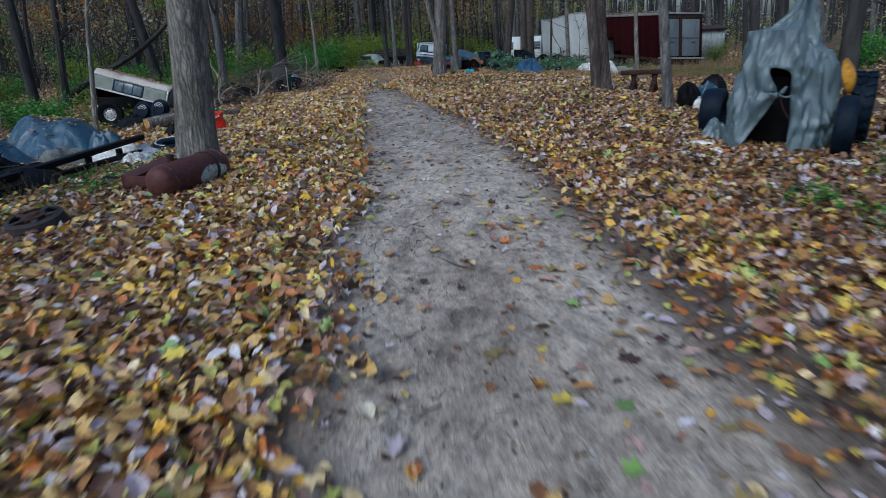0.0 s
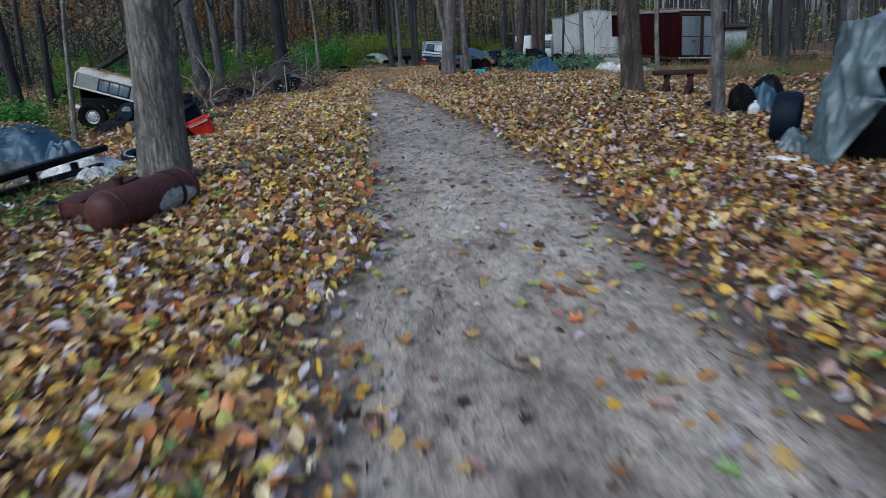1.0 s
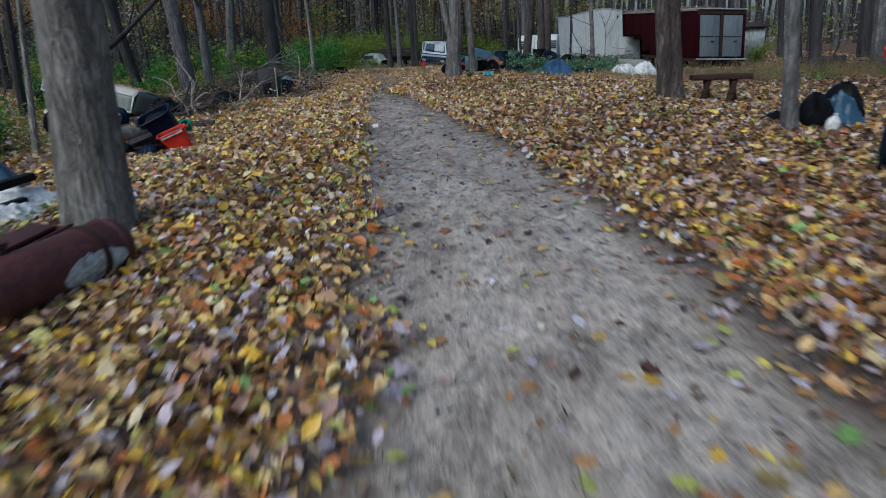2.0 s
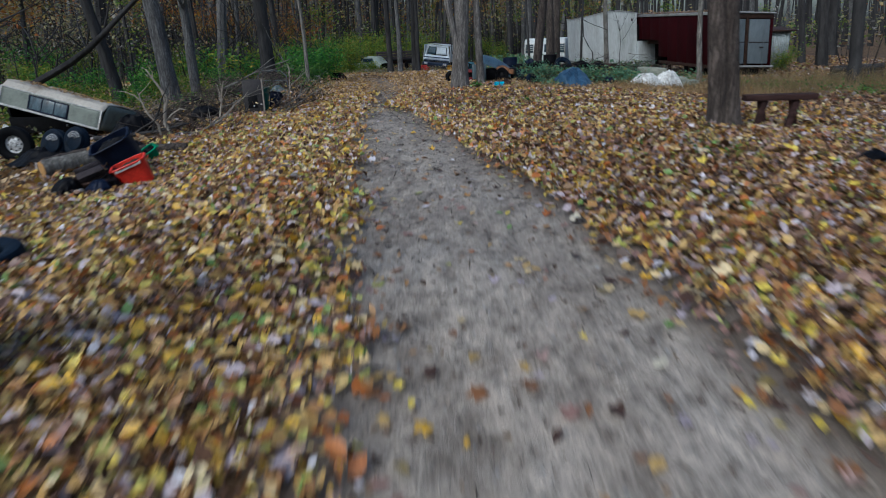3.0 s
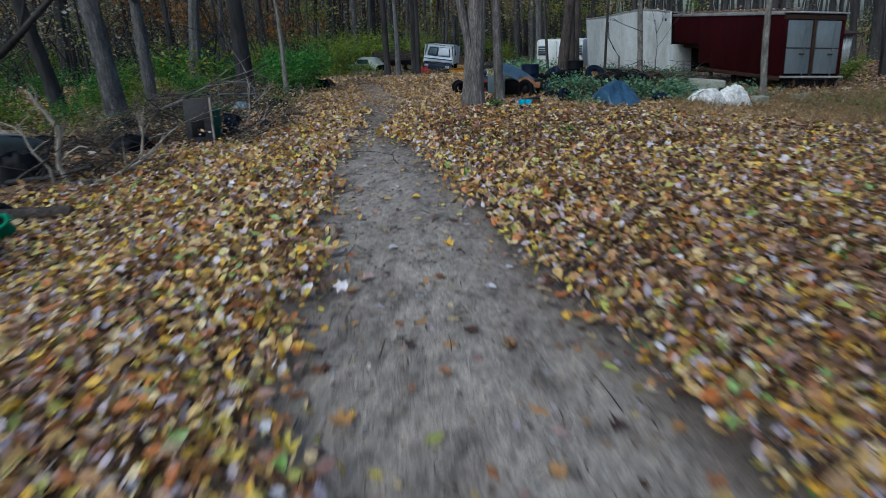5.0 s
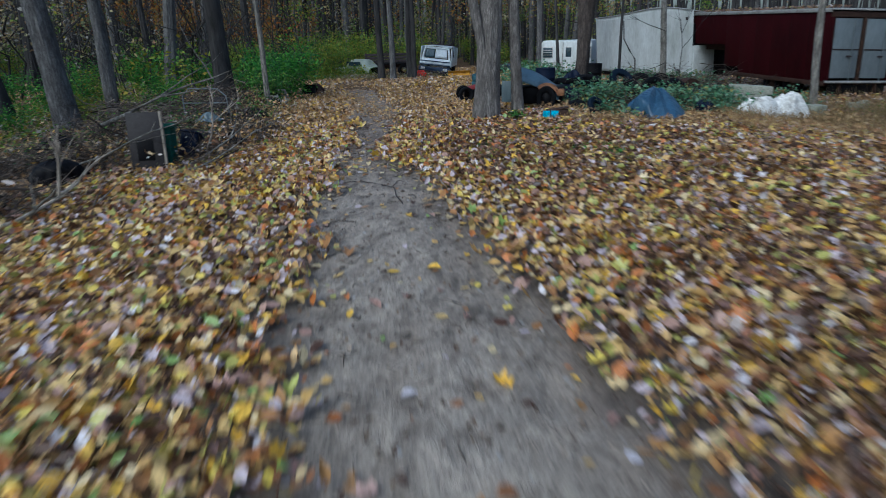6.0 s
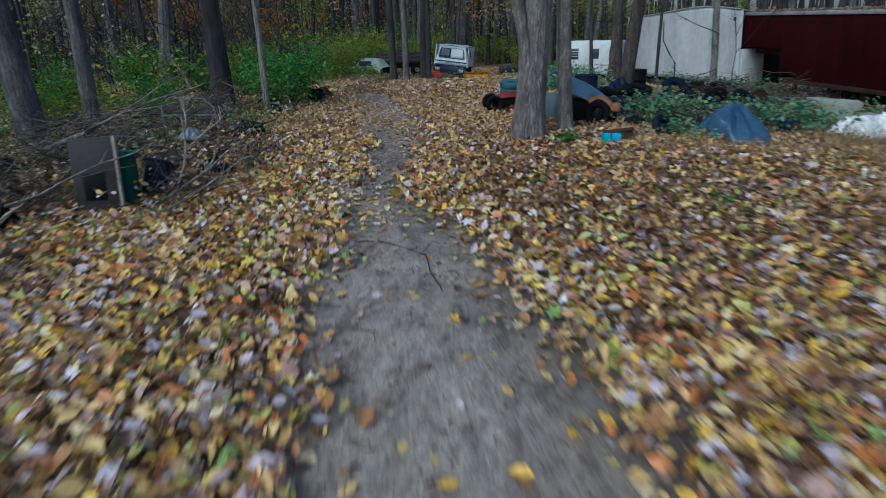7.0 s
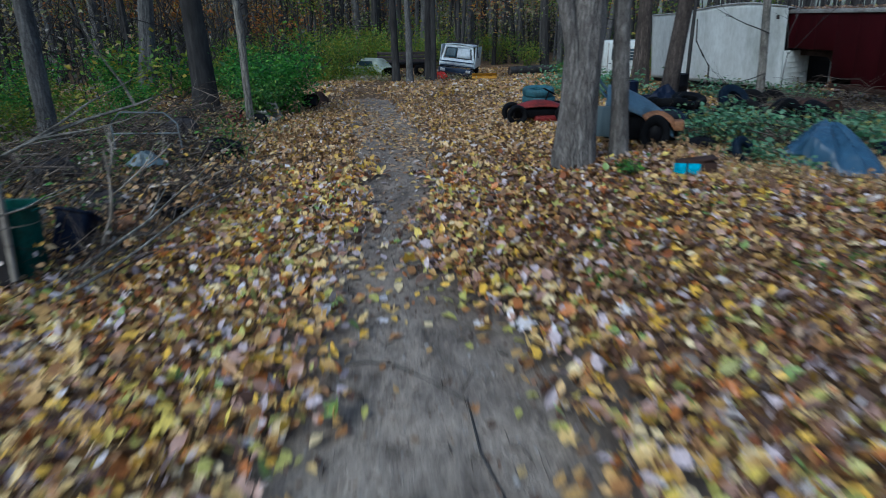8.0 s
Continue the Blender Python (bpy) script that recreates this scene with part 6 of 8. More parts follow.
engine_block()
bag("bin_bag", gz(-6.15, 13.75, -0.02), 0.22, 0.2, 0.3, 611, M_BLACK, "small black bag slumped beside an engine")
bag("bin_bag", gz(-5.72, 13.85, -0.02), 0.2, 0.16, 0.24, 612, M_NAVY, "small navy bag slumped beside an engine")
for i, (hx, hy) in enumerate(((-6.4, 14.2), (-5.8, 13.9), (-6.1, 14.5))):
    solid("pipe", tube([(0, 0, 0.04), (0.07, 0.06, 0.16), (0.17, 0.07, 0.2 + 0.05 * i), (0.28, 0.02, 0.1), (0.34, -0.05, 0.03)], [0.022, 0.022, 0.02, 0.02, 0.022], 8), M_RUST if i != 1 else M_BLACK, gz(hx, hy), "bent rusty pipe lying on engine parts", "pipe", -40 + 50 * i)


def red_crate():
    ob = open_tub("storage_tub", gz(-5.35, 14.35, 0.03), 0.52, 0.36, 0.38, M_RED, "bright red plastic tub tilted among junk", 24, 6, -20, "bin", 0.82, M_RUST)
    # White strip paints the bright line of the lit rim.
    part("tape_strip", box(0.4, 0.012, 0.04, (0, -0.192, 0.32), 0.003), M_SHEET, ob, "white strip for the lit rim")


red_crate()
open_tub("storage_tub", gz(-5.95, 15.1, 0.14), 0.66, 0.52, 0.52, M_NAVY, "dark navy plastic tub tilted on junk", 20, 16, -24, "bin", 0.82, M_BLACK)
open_tub("storage_tub", gz(-6.0, 15.95, 0.1), 0.26, 0.18, 0.18, M_GREENPLASTIC, "bright green plastic tub tipped over", 35, 25, -30, "bin", 0.82, M_BLACK)
open_tub("bucket", gz(-5.6, 13.95, 0.04), 0.3, 0.3, 0.32, M_BLACK, "black bucket lying beside a red tub", 30, -75, 0, "bucket")
tyre(gz(-6.6, 16.0, 0.11), 0.31, "black tyre lying flat under junk", M_RUBBER, None, 0, 6)
draped("tarp", gz(-6.9, 16.7, -0.02), 0.6, 0.4, 0.3, 21, M_BLACK, "black plastic sheet over a junk heap", 10, "tarp", 0.3)
draped("tarp", gz(-8.0, 18.7, -0.02), 0.6, 0.5, 0.5, 22, M_BLACK, "black plastic sheet over a junk heap", 50, "tarp", 0.3)


def forked_snag():
    """Two bleached stems of a dead bough standing up out of the brush, forked and crooked."""
    t = thing("branch", gz(-7.0, 18.3, 0.0), "tall bleached forked dead branch standing in brush", "branch")
    def stem(pts, r):
        line = [Vector(p) for p in pts]
        tube_pts = [a.lerp(b, f) + 0.012 * noise.noise_vector(a * 7 + Vector((f, 0, 0))) for a, b in zip(line, line[1:]) for f in (0.0, 0.5)] + [line[-1]]
        part("bough", tube(tube_pts, [r * (1 - 0.72 * i / (len(tube_pts) - 1)) for i in range(len(tube_pts))], 8, 0.18, 3), M_DEADWOOD, t)
    stem([(0.16, 0, -0.08), (0.04, 0, 0.25), (0.08, 0.02, 0.5), (0.2, 0.03, 0.78), (0.1, 0.0, 0.98), (-0.02, -0.03, 1.2), (-0.14, 0.0, 1.4), (-0.24, 0.02, 1.45)], 0.042)
    stem([(0.06, 0.02, 0.42), (0.12, 0.04, 0.75), (0.07, 0.03, 1.0), (-0.05, 0.05, 1.18), (-0.2, 0.04, 1.3)], 0.028)
    stem([(0.18, 0.03, 0.76), (0.26, 0.06, 0.86), (0.24, 0.1, 1.02)], 0.02)
    stem([(-0.02, -0.03, 1.2), (-0.02, 0.02, 1.36), (-0.12, 0.05, 1.5)], 0.014)
    stem([(-0.1, -0.02, -0.08), (-0.1, -0.02, 0.22), (-0.3, -0.02, 0.48), (-0.4, 0, 0.78), (-0.44, 0, 0.95)], 0.03)
    stem([(-0.36, 0, 0.7), (-0.52, 0.02, 0.86), (-0.75, 0.03, 0.95), (-0.98, 0.05, 0.98)], 0.015)
    stem([(-0.42, 0, 0.88), (-0.25, 0.02, 1.02), (-0.1, 0.02, 1.16)], 0.013)
    stem([(-0.3, -0.02, 0.48), (-0.12, 0.03, 0.62), (-0.02, 0.05, 0.66)], 0.014)
    stem([(0.04, 0, 0.25), (0.2, 0.02, 0.42), (0.42, 0.05, 0.55), (0.55, 0.05, 0.52)], 0.026)


forked_snag()
branching("branch", gz(-8.6, 18.2, 0.12), (0, 0, 0), (1.0, 0.1, 0.0), 2.2, 0.06, 6, M_BARK_FAR, "thick dark fallen limb beside the brush", 1)
branching("branch", gz(-6.6, 18.0, 0.05), (0, 0, 0), (0.8, 0.9, 0.1), 1.5, 0.045, 8, M_BARK, "grey fallen limb beside the brush", 2)
branching("branch", gz(-6.3, 18.1, 0.04), (0, 0, 0), (0.5, 1.0, 0.08), 1.4, 0.035, 10, M_DEADWOOD, "pale fallen limb at the edge of the leaves", 2)
brush_pile(-5.25, 21.5, 0.45, 0.8, 0.3, 260, 11, "fine dead brush beside a board")
brush_pile(-5.3, 23.5, 0.6, 1.3, 0.34, 420, 12, "fine dead brush at the edge of the leaves")
branching("branch", gz(-5.2, 20.3, 0.03), (0, 0, 0), (0.6, 0.8, 0.12), 1.7, 0.02, 12, M_BARK, "pale bare branch lying on the leaves", 1)
branching("branch", gz(-5.2, 21.3, 0.05), (0, 0, 0), (0.35, 0.2, 0.9), 1.0, 0.02, 13, M_DEADWOOD, "pale thin dead branch standing in brush", 2)
branching("branch", gz(-7.0, 21.6, 0.6), (0, 0, 0), (0.7, 0.6, 0.3), 2.6, 0.03, 16, M_BARK, "long grey branch lying over the brush", 1)
log_piece(gz(-7.2, 16.5, 0.09), gz(-5.75, 16.75, 0.08), 0.085, M_BARK_BROWN, "dark fallen trunk at the edge of the leaves", 6, M_BARK_BROWN)


def fallen_limb():
    """A long broken limb hung up against the trees, with side boughs."""
    t = thing("fallen_limb", (-16.6, 24.6, -0.3), "dark broken limb hung up against woodland trees", "limb")
    rnd = random.Random(30)
    main = [Vector((7.4 * u, 0.15 * math.sin(5 * u), 4.1 * u ** 1.05 + 0.12 * math.sin(9 * u))) for u in np.linspace(0, 1, 12)]
    part("limb", tube(main, [0.15 - 0.009 * i for i in range(12)], 12, 0.2, 3), M_BARK_FAR, t)
    for k in range(7):
        s = main[rnd.randint(3, 10)]
        w = Vector((rnd.uniform(-0.4, 1), rnd.uniform(-0.8, 0.3), rnd.uniform(-0.5, 1))).normalized()
        q = w.cross(Vector((0, 0, 1)))
        n = rnd.uniform(0.7, 1.6)
        part("bough", tube([s, s + w * n * 0.4, s + w * n * 0.75 + q * 0.1, s + w * n + q * 0.3], [0.04, 0.03, 0.02, 0.006], 6, 0.2, k), M_BARK_FAR, t)


fallen_limb()
for bx, by, brx, bry, bh, bn, bs in ((-8.4, 21.2, 1.5, 1.0, 0.5, 700, 1), (-7.4, 22.6, 1.7, 1.4, 0.75, 1000, 2), (-6.7, 21.5, 0.8, 0.8, 0.4, 350, 3), (-7.6, 25.2, 1.6, 1.7, 0.95, 1100, 4), (-8.0, 28.0, 1.5, 1.6, 0.9, 900, 5), (-6.9, 18.9, 0.8, 0.6, 0.2, 200, 6), (-10.2, 22.9, 1.3, 1.1, 0.4, 400, 7), (-9.8, 25.5, 1.4, 1.4, 0.6, 600, 8), (-6.1, 23.3, 0.7, 0.9, 0.35, 300, 9), (-6.4, 25.6, 0.7, 1.1, 0.45, 420, 10)):
    brush_pile(bx, by, brx, bry, bh * 0.95, int(bn * 1.15), bs, "tangled heap of dead grey-brown brush")


branching("branch", gz(-5.3, 20.7, 0.05), (0, 0, 0), (0.55, 1.0, 0.1), 1.7, 0.022, 61, M_BARK, "long grey dead branch at the edge of the brush", 1)
branching("branch", gz(-6.6, 20.3, 0.25), (0, 0, 0), (1.0, 0.6, 0.12), 1.8, 0.016, 62, M_BARK, "long grey dead branch at the edge of the brush", 1)


def board_panel():
    """A grey-brown board standing in the brush: a dark square set into it and a pale wooden edge."""
    t = thing("board_panel", gz(-5.82, 20.7, -0.04), "grey-brown board with a dark square standing in brush", "board", 10, -9, 0)
    part("board", box(0.48, 0.045, 0.94, (0, 0, 0), 0.01), M_PANEL, t)
    part("edge_strip", box(0.034, 0.055, 0.95, (0.258, 0, 0), 0.006), M_DEADWOOD, t, "pale bare wooden edge strip")
    part("inset", box(0.24, 0.012, 0.32, (-0.01, -0.024, 0.22), 0.004), M_BLACK, t)
    part("sticker", box(0.035, 0.006, 0.025, (0.01, -0.031, 0.26), 0.002), M_SHEET, t)


board_panel()
open_tub("recycling_bin", gz(-5.74, 21.05, 0.0), 0.44, 0.32, 0.66, M_TEALPLASTIC, "dark teal plastic bin behind a board", 6)
open_tub("flower_pot", gz(-5.3, 21.95, 0.1), 0.2, 0.22, 0.2, M_FENDER, "terracotta flower pot tipped in brush", 40, -70, 0, "flower pot")
open_tub("bucket", gz(-5.52, 21.35, 0.08), 0.3, 0.32, 0.4, M_NAVY, "navy bucket among brush", 10, -30, 12, "bucket")
open_tub("bucket", gz(-5.05, 22.5, 0.05), 0.3, 0.3, 0.3, M_BLACK, "black bucket lying in brush", 70, -80, 0, "bucket")
draped("plastic_sheet", gz(-6.3, 24.1, 0.3), 0.26, 0.17, 0.17, 33, M_TARP, "pale grey-blue plastic sheet caught on brush", 12, "plastic sheet", 0.3)


def hoop_frame():
    """A bent white tubular frame caught in the brush."""
    t = thing("tube_frame", gz(-6.7, 24.9, 0.35), "bent pale metal tube frame in brush", "frame", 10)
    part("hoop", tube([(-0.45, 0, 0), (-0.44, 0, 0.4), (-0.3, 0.02, 0.55), (0.3, 0.05, 0.52), (0.46, 0.05, 0.36), (0.48, 0.03, 0.0)], [0.014] * 6, 8), M_DOORGREY, t)
    part("crossbar", tube([(-0.44, 0.0, 0.25), (0.47, 0.04, 0.22)], [0.014, 0.014], 8), M_DOORGREY, t)


hoop_frame()


def gas_can():
    t = thing("gas_can", gz(-7.0, 28.9), "faded red metal can beside the brush", "can", 30)
    part("can", box(0.32, 0.2, 0.34, (0, 0, 0), 0.03), M_REDDULL, t)
    part("spout", tube([(0.1, 0, 0.33), (0.14, 0, 0.4), (0.22, 0, 0.46)], [0.03, 0.022, 0.018], 8), M_BLACK, t)
    part("handle", tube([(-0.12, 0, 0.33), (-0.1, 0, 0.4), (0.04, 0, 0.4), (0.06, 0, 0.33)], [0.014] * 4, 6), M_REDDULL, t)


gas_can()


def slatted_crate(at, rz, rx, material, label):
    t = thing("slatted_crate", at, label, "crate", rz, rx)
    for k in range(4):
        part("slat", box(0.6, 0.018, 0.06, (0, -0.18, 0.02 + 0.095 * k), 0.004), material, t)
        part("slat", box(0.6, 0.018, 0.06, (0, 0.18, 0.02 + 0.095 * k), 0.004), material, t)
    for x in (-0.29, 0.29):
        for y in (-0.16, 0.16):
            part("corner_post", box(0.03, 0.03, 0.4, (x, y, 0), 0.004), material, t)
    part("base_board", box(0.58, 0.34, 0.02, (0, 0, 0.02), 0.004), material, t)


slatted_crate(gz(-6.75, 30.3, 0.02), -35, 25, M_TRIM, "pale slatted crate tipped beside a shrub")
tyre(gz(-6.75, 29.3, 0.12), 0.3, "black tyre lying beside a shrub", M_RUBBER, None, 0, 20)
draped("plastic_sheet", gz(-6.6, 33.9, -0.02), 0.5, 0.4, 0.35, 41, M_RUST, "rusty brown sheet over a heap", 0, "plastic sheet", 0.3)
open_tub("tub", gz(-6.4, 32.5, 0.02), 0.45, 0.4, 0.3, M_BLACK, "black plastic tub beside a shrub", 10, -40, 0)
low_leaves("weeds", -9, -5.6, 21.5, 29, 2600, 0.065, 0.7, M_GREEN, "green weeds among the dead brush", 51, 30)
low_leaves("weeds", -12.5, -9.6, 12, 24, 1800, 0.08, 0.35, M_LIME, "yellow-green weeds at the wood's edge", 52, 40)
low_leaves("withered_weeds", -9.5, -5.5, 21, 29, 3000, 0.06, 0.5, M_DULL, "withered leaves caught in the brush", 53, 60, 0.7)

for i, (bx, by, ba, bb, bh) in enumerate(((-5.9, 22.6, 0.35, 0.3, 0.4), (-6.9, 20.2, 0.4, 0.3, 0.4), (-8.1, 22.0, 0.5, 0.4, 0.5), (-7.2, 23.6, 0.4, 0.35, 0.55), (-6.0, 25.8, 0.4, 0.4, 0.4), (-8.8, 24.4, 0.5, 0.4, 0.5), (-7.3, 27.0, 0.45, 0.4, 0.6), (-9.6, 21.4, 0.5, 0.4, 0.5))):
    bag("bin_bag", gz(bx, by, -0.02), ba, bb, bh, 200 + i, M_BLACK if i % 3 else M_PANEL, "dark slumped bag half buried in dead brush", 30 * i)
low_leaves("withered_weeds", -10.5, -5.0, 20.9, 29, 8000, 0.08, 0.42, M_LITTER_FAR, "brown leaves caught in the dead brush", 54, 70, 0.8, 0.35)
low_leaves("weeds", -14.5, -9.5, 19, 34, 3400, 0.1, 0.55, M_DULL, "withered olive undergrowth behind the brush", 55, 60, 0.6, 0.45)
low_leaves("weeds", -18, -11, 20, 42, 5200, 0.12, 0.8, M_LIME, "yellow-green undergrowth behind the brush", 56, 60, 0.6, 0.5)


def track_crack():
    """A thin dark tube added along the crack line that crosses the track."""
    bm = tube([(-2.75, 19.72, -0.05), (-2.55, 19.78, -0.032), (-2.36, 19.76, -0.03), (-2.12, 19.58, -0.028), (-1.9, 19.4, -0.03), (-1.83, 18.98, -0.03), (-1.73, 18.72, -0.034), (-1.68, 18.5, -0.055)], [0.005, 0.006, 0.007, 0.008, 0.007, 0.007, 0.006, 0.004], 8, 0.3, 3)
    solid("tree_root", bm, M_BARK_FAR, (0, 0, 0.0), "thin dark crack line crossing the dirt track", "root")


track_crack()

draped("tarp", gz(-5.9, 8.0, -0.02), 0.8, 0.5, 0.42, 301, M_BLACK, "black plastic sheet over low junk", 40, "tarp", 0.3)
draped("tarp", gz(-6.9, 7.4, -0.02), 0.9, 0.6, 0.35, 302, M_BLACK, "black plastic sheet over low junk", 10, "tarp", 0.3)
draped("tarp", gz(-8.9, 17.0, -0.02), 0.7, 0.5, 0.3, 303, M_BLACK, "black plastic sheet under dumped wheels", 0, "tarp", 0.3)


# ---- junk on the right of the track ----
def bench():
    """A low rough bench: a thick plank on two splayed pairs of legs."""
    t = thing("bench", gz(5.16, 16.15), "low dark-stained plank bench beside a tree", "bench", -4)
    part("seat", box(1.16, 0.24, 0.1, (0, 0, 0.5), 0.012), M_BENCHWOOD, t)
    for x in (-0.26, 0.25):
        for s in (-1, 1):
            part("leg", box(0.105, 0.07, 0.54, (x + 0.11 * s, 0.11 * s, -0.02), 0.008, Matrix.Rotation(-0.24 * s, 4, "Y") @ Matrix.Rotation(0.12 * s, 4, "X")), M_BENCHWOOD, t)
        part("brace", box(0.05, 0.24, 0.06, (x, 0, 0.24), 0.006), M_BENCHWOOD, t)


bench()
draped("tarp", gz(5.28, 12.35, -0.02), 0.42, 0.34, 0.5, 61, M_TARP_SLATE, "slate tarp thrown over heaped junk", 10, "tarp", 0.25)
bag("bin_bag", gz(4.9, 12.2, -0.02), 0.25, 0.24, 0.56, 62, M_BLACK, "full black bin bag slumped in leaves")
bag("bin_bag", gz(5.55, 12.75, -0.02), 0.3, 0.28, 0.66, 63, M_BLACK, "full black bin bag behind junk")
bag("bin_bag", gz(4.62, 12.75, -0.02), 0.2, 0.2, 0.2, 64, M_BLACK, "slumped black bin bag beside a thin tree")


def jug():
    bm = lathe([(0.0, 0.0), (0.075, 0.0), (0.085, 0.02), (0.085, 0.15), (0.06, 0.2), (0.025, 0.235), (0.025, 0.265), (0.0, 0.265)], 20)
    t = thing("plastic_jug", gz(4.98, 11.93), "white plastic jug beside a bin bag", "jug", 0, 12)
    part("bottle", bm, M_SHEET, t)
    part("handle", tube([(0.03, 0.05, 0.22), (0.05, 0.11, 0.2), (0.05, 0.1, 0.12), (0.03, 0.07, 0.1)], [0.012] * 4, 6), M_SHEET, t)


jug()
tyre(gz(4.45, 9.85, 0.32), 0.34, "navy-black tyre standing beside a tarp", M_RUBBER_BLUE, None, 58, 90, 0, 1.9)
draped("plastic_sheet", gz(4.24, 9.15, -0.02), 0.26, 0.24, 0.34, 71, M_TARP, "crumpled grey plastic sheet beside a tarp", 0, "plastic sheet", 0.3)


def tarp_tent():
    """Grey-blue tarp tied round a standing machine: a spire at the top, a gathered knot, and a gap below it that shows the dark machine."""
    t = thing("tarp_cover", gz(4.78, 8.62, -0.02), "grey-blue tarp tied over a standing machine", "tarp", -30)
    knot = Vector((0.0, -0.52, 0.76))
    def hem_of(c):
        return 1.50 - 0.26 * smooth(0.0, 0.8, c)
    def at(u, v):
        a = 2 * math.pi * u - math.pi / 2
        c, s = math.cos(a), math.sin(a)
        foot = Vector((0.6 * math.copysign(abs(c) ** 0.8, c), 0.58 * math.copysign(abs(s) ** 0.8, s), 0.0))
        if v < 0.62:
            k = v / 0.62
            hem = hem_of(c)
            p = Vector((foot.x * (1 - 0.2 * k ** 1.4) + 0.02 * k, foot.y * (1 - 0.3 * k ** 1.4), hem * k))
            p.x *= 1 + 0.14 * math.sin(math.pi * k) * max(0.0, c)
        else:
            k = (v - 0.62) / 0.38
            q = Vector((foot.x * 0.8 + 0.02, foot.y * 0.7, hem_of(c)))
            top = Vector((0.15, 0.0, 2.1))
            f = k ** 0.55
            p = Vector((q.x + (top.x - q.x) * f, q.y + (top.y - q.y) * f, q.z + (top.z - q.z) * k ** (1.7 - 0.6 * smooth(-0.3, 0.6, c))))
        def ridge(q):
            return 0.35 - 2 * abs(noise.noise(q))
        z = p.z
        fold = 0.05 * noise.noise(Vector((c * 1.7, s * 1.7, z * 0.9))) + 0.075 * ridge(Vector((c * 2.0 + 1.1 * z, s * 2.0 - 0.6 * z, z * 1.3 + 3))) + 0.05 * ridge(Vector((c * 4.0 - 1.3 * z, s * 4.0 + 0.5 * z, z * 1.9)))
        fold += 0.02 * ridge(Vector((c * 9 - z, s * 9, z * 3.0 + 1))) + 0.03 * bell(z, 0.34 + 0.1 * c, 0.06) * max(0.0, c) - 0.03 * bell(z, 0.24 + 0.1 * c, 0.05) * max(0.0, c)
        d = (p - knot)
        pull = math.exp(-(d.length / 0.42) ** 2)
        p += Vector((c, s, 0)) * (fold * (1 if v < 0.9 else 0.4)) + Vector((c, s, 0)) * 0.02 * pull * (2 * abs(math.sin(3.0 * math.atan2(d.z, d.x) + 0.3)) - 1) - d * 0.05 * pull
        return p
    def keep(u, v):
        """One gap, pinched by the knot: a tall wedge below it and a drooping triangle above."""
        p = at(u, v)
        if p.y > -0.2 or p.z > 1.06 - 0.12 * p.x:
            return True
        left = -0.40 + 0.53 * p.z if p.z < 0.76 else -0.5 * (p.z - 0.76)
        right = 0.19 - 0.08 * p.z
        return not left < p.x < right
    bm = sheet(180, 100, at, keep)
    for _ in range(7):
        rims = {v: [e.other_vert(v) for e in v.link_edges if e.is_boundary] for v in bm.verts if v.is_boundary and v.co.z > 0.03}
        for v, co in [(v, sum((w.co for w in ws), Vector()) / len(ws)) for v, ws in rims.items() if len(ws) == 2]:
            v.co = co
    part("sheet", bm, M_TARP, t, "", False, 0.006)
    part("knot", tube([(-0.1, -0.55, 0.77), (-0.01, -0.58, 0.75), (0.04, -0.57, 0.79), (0.08, -0.54, 0.86)], [0.018, 0.03, 0.025, 0.012], 8), M_TARP, t)
    part("cord", tube([(0.02, -0.585, 0.76), (0.08, -0.585, 0.735), (0.15, -0.57, 0.75)], [0.012] * 3, 6), M_TARP, t)
    part("cord", tube([(0.02, -0.59, 0.75), (0.08, -0.59, 0.6), (0.17, -0.57, 0.46)], [0.006] * 3, 6), M_BENCHWOOD, t)


def covered_machine():
    """The dark machine that stands under the tarp."""
    t = thing("machine", gz(4.8, 8.72), "dark machine standing under a tied tarp", "machine", -30)
    part("body", box(0.6, 0.5, 0.9, (0, 0.05, 0.05), 0.05), M_BLACK, t)
    part("hood", box(0.5, 0.44, 0.3, (0, 0.05, 0.94), 0.06), M_BLACK, t)
    part("mast", tube([(0.15, 0.0, 1.2), (0.15, 0.0, 2.04)], [0.03, 0.02], 10), M_BLACK, t)
    part("base_plate", box(0.7, 0.6, 0.06, (0, 0.05, 0.0), 0.01), M_BLACK, t)


tarp_tent()
covered_machine()
tyre(gz(5.2, 7.88, 0.35), 0.36, "black tractor tyre standing beside a tarp", M_RUBBER_BLUE, None, 59, 90, 0, 1.25)
tyre(gz(5.74, 8.5, 0.44), 0.45, "large black tractor tyre standing beside a tarp", M_RUBBER_BLUE, None, 57, 90, 0, 1.2, 20)
tyre(gz(6.5, 8.9, 0.3), 0.33, "black tyre standing beside larger tractor tyres", M_RUBBER, None, 45, 90)


def tractor_seat():
    """A dished yellow seat shell set on the tyre's top."""
    t = thing("tractor_seat", gz(5.3, 8.05, 0.7), "yellow dished metal tractor seat on a tyre", "seat", 38)
    def shell(u, v):
        a, q = 2 * math.pi * u, v
        return Vector((0.13 * q * math.cos(a), 0.09 * q * q - 0.02 + 0.05 * q * math.sin(a), 0.2 + 0.21 * q * math.sin(a) * (1 + 0.12 * math.cos(a))))
    part("shell", sheet(32, 10, shell), M_YELLOW, t, "", False, 0.01)
    part("bracket", box(0.06, 0.05, 0.08, (0, 0.06, -0.02), 0.01), M_IRON, t)


tractor_seat()


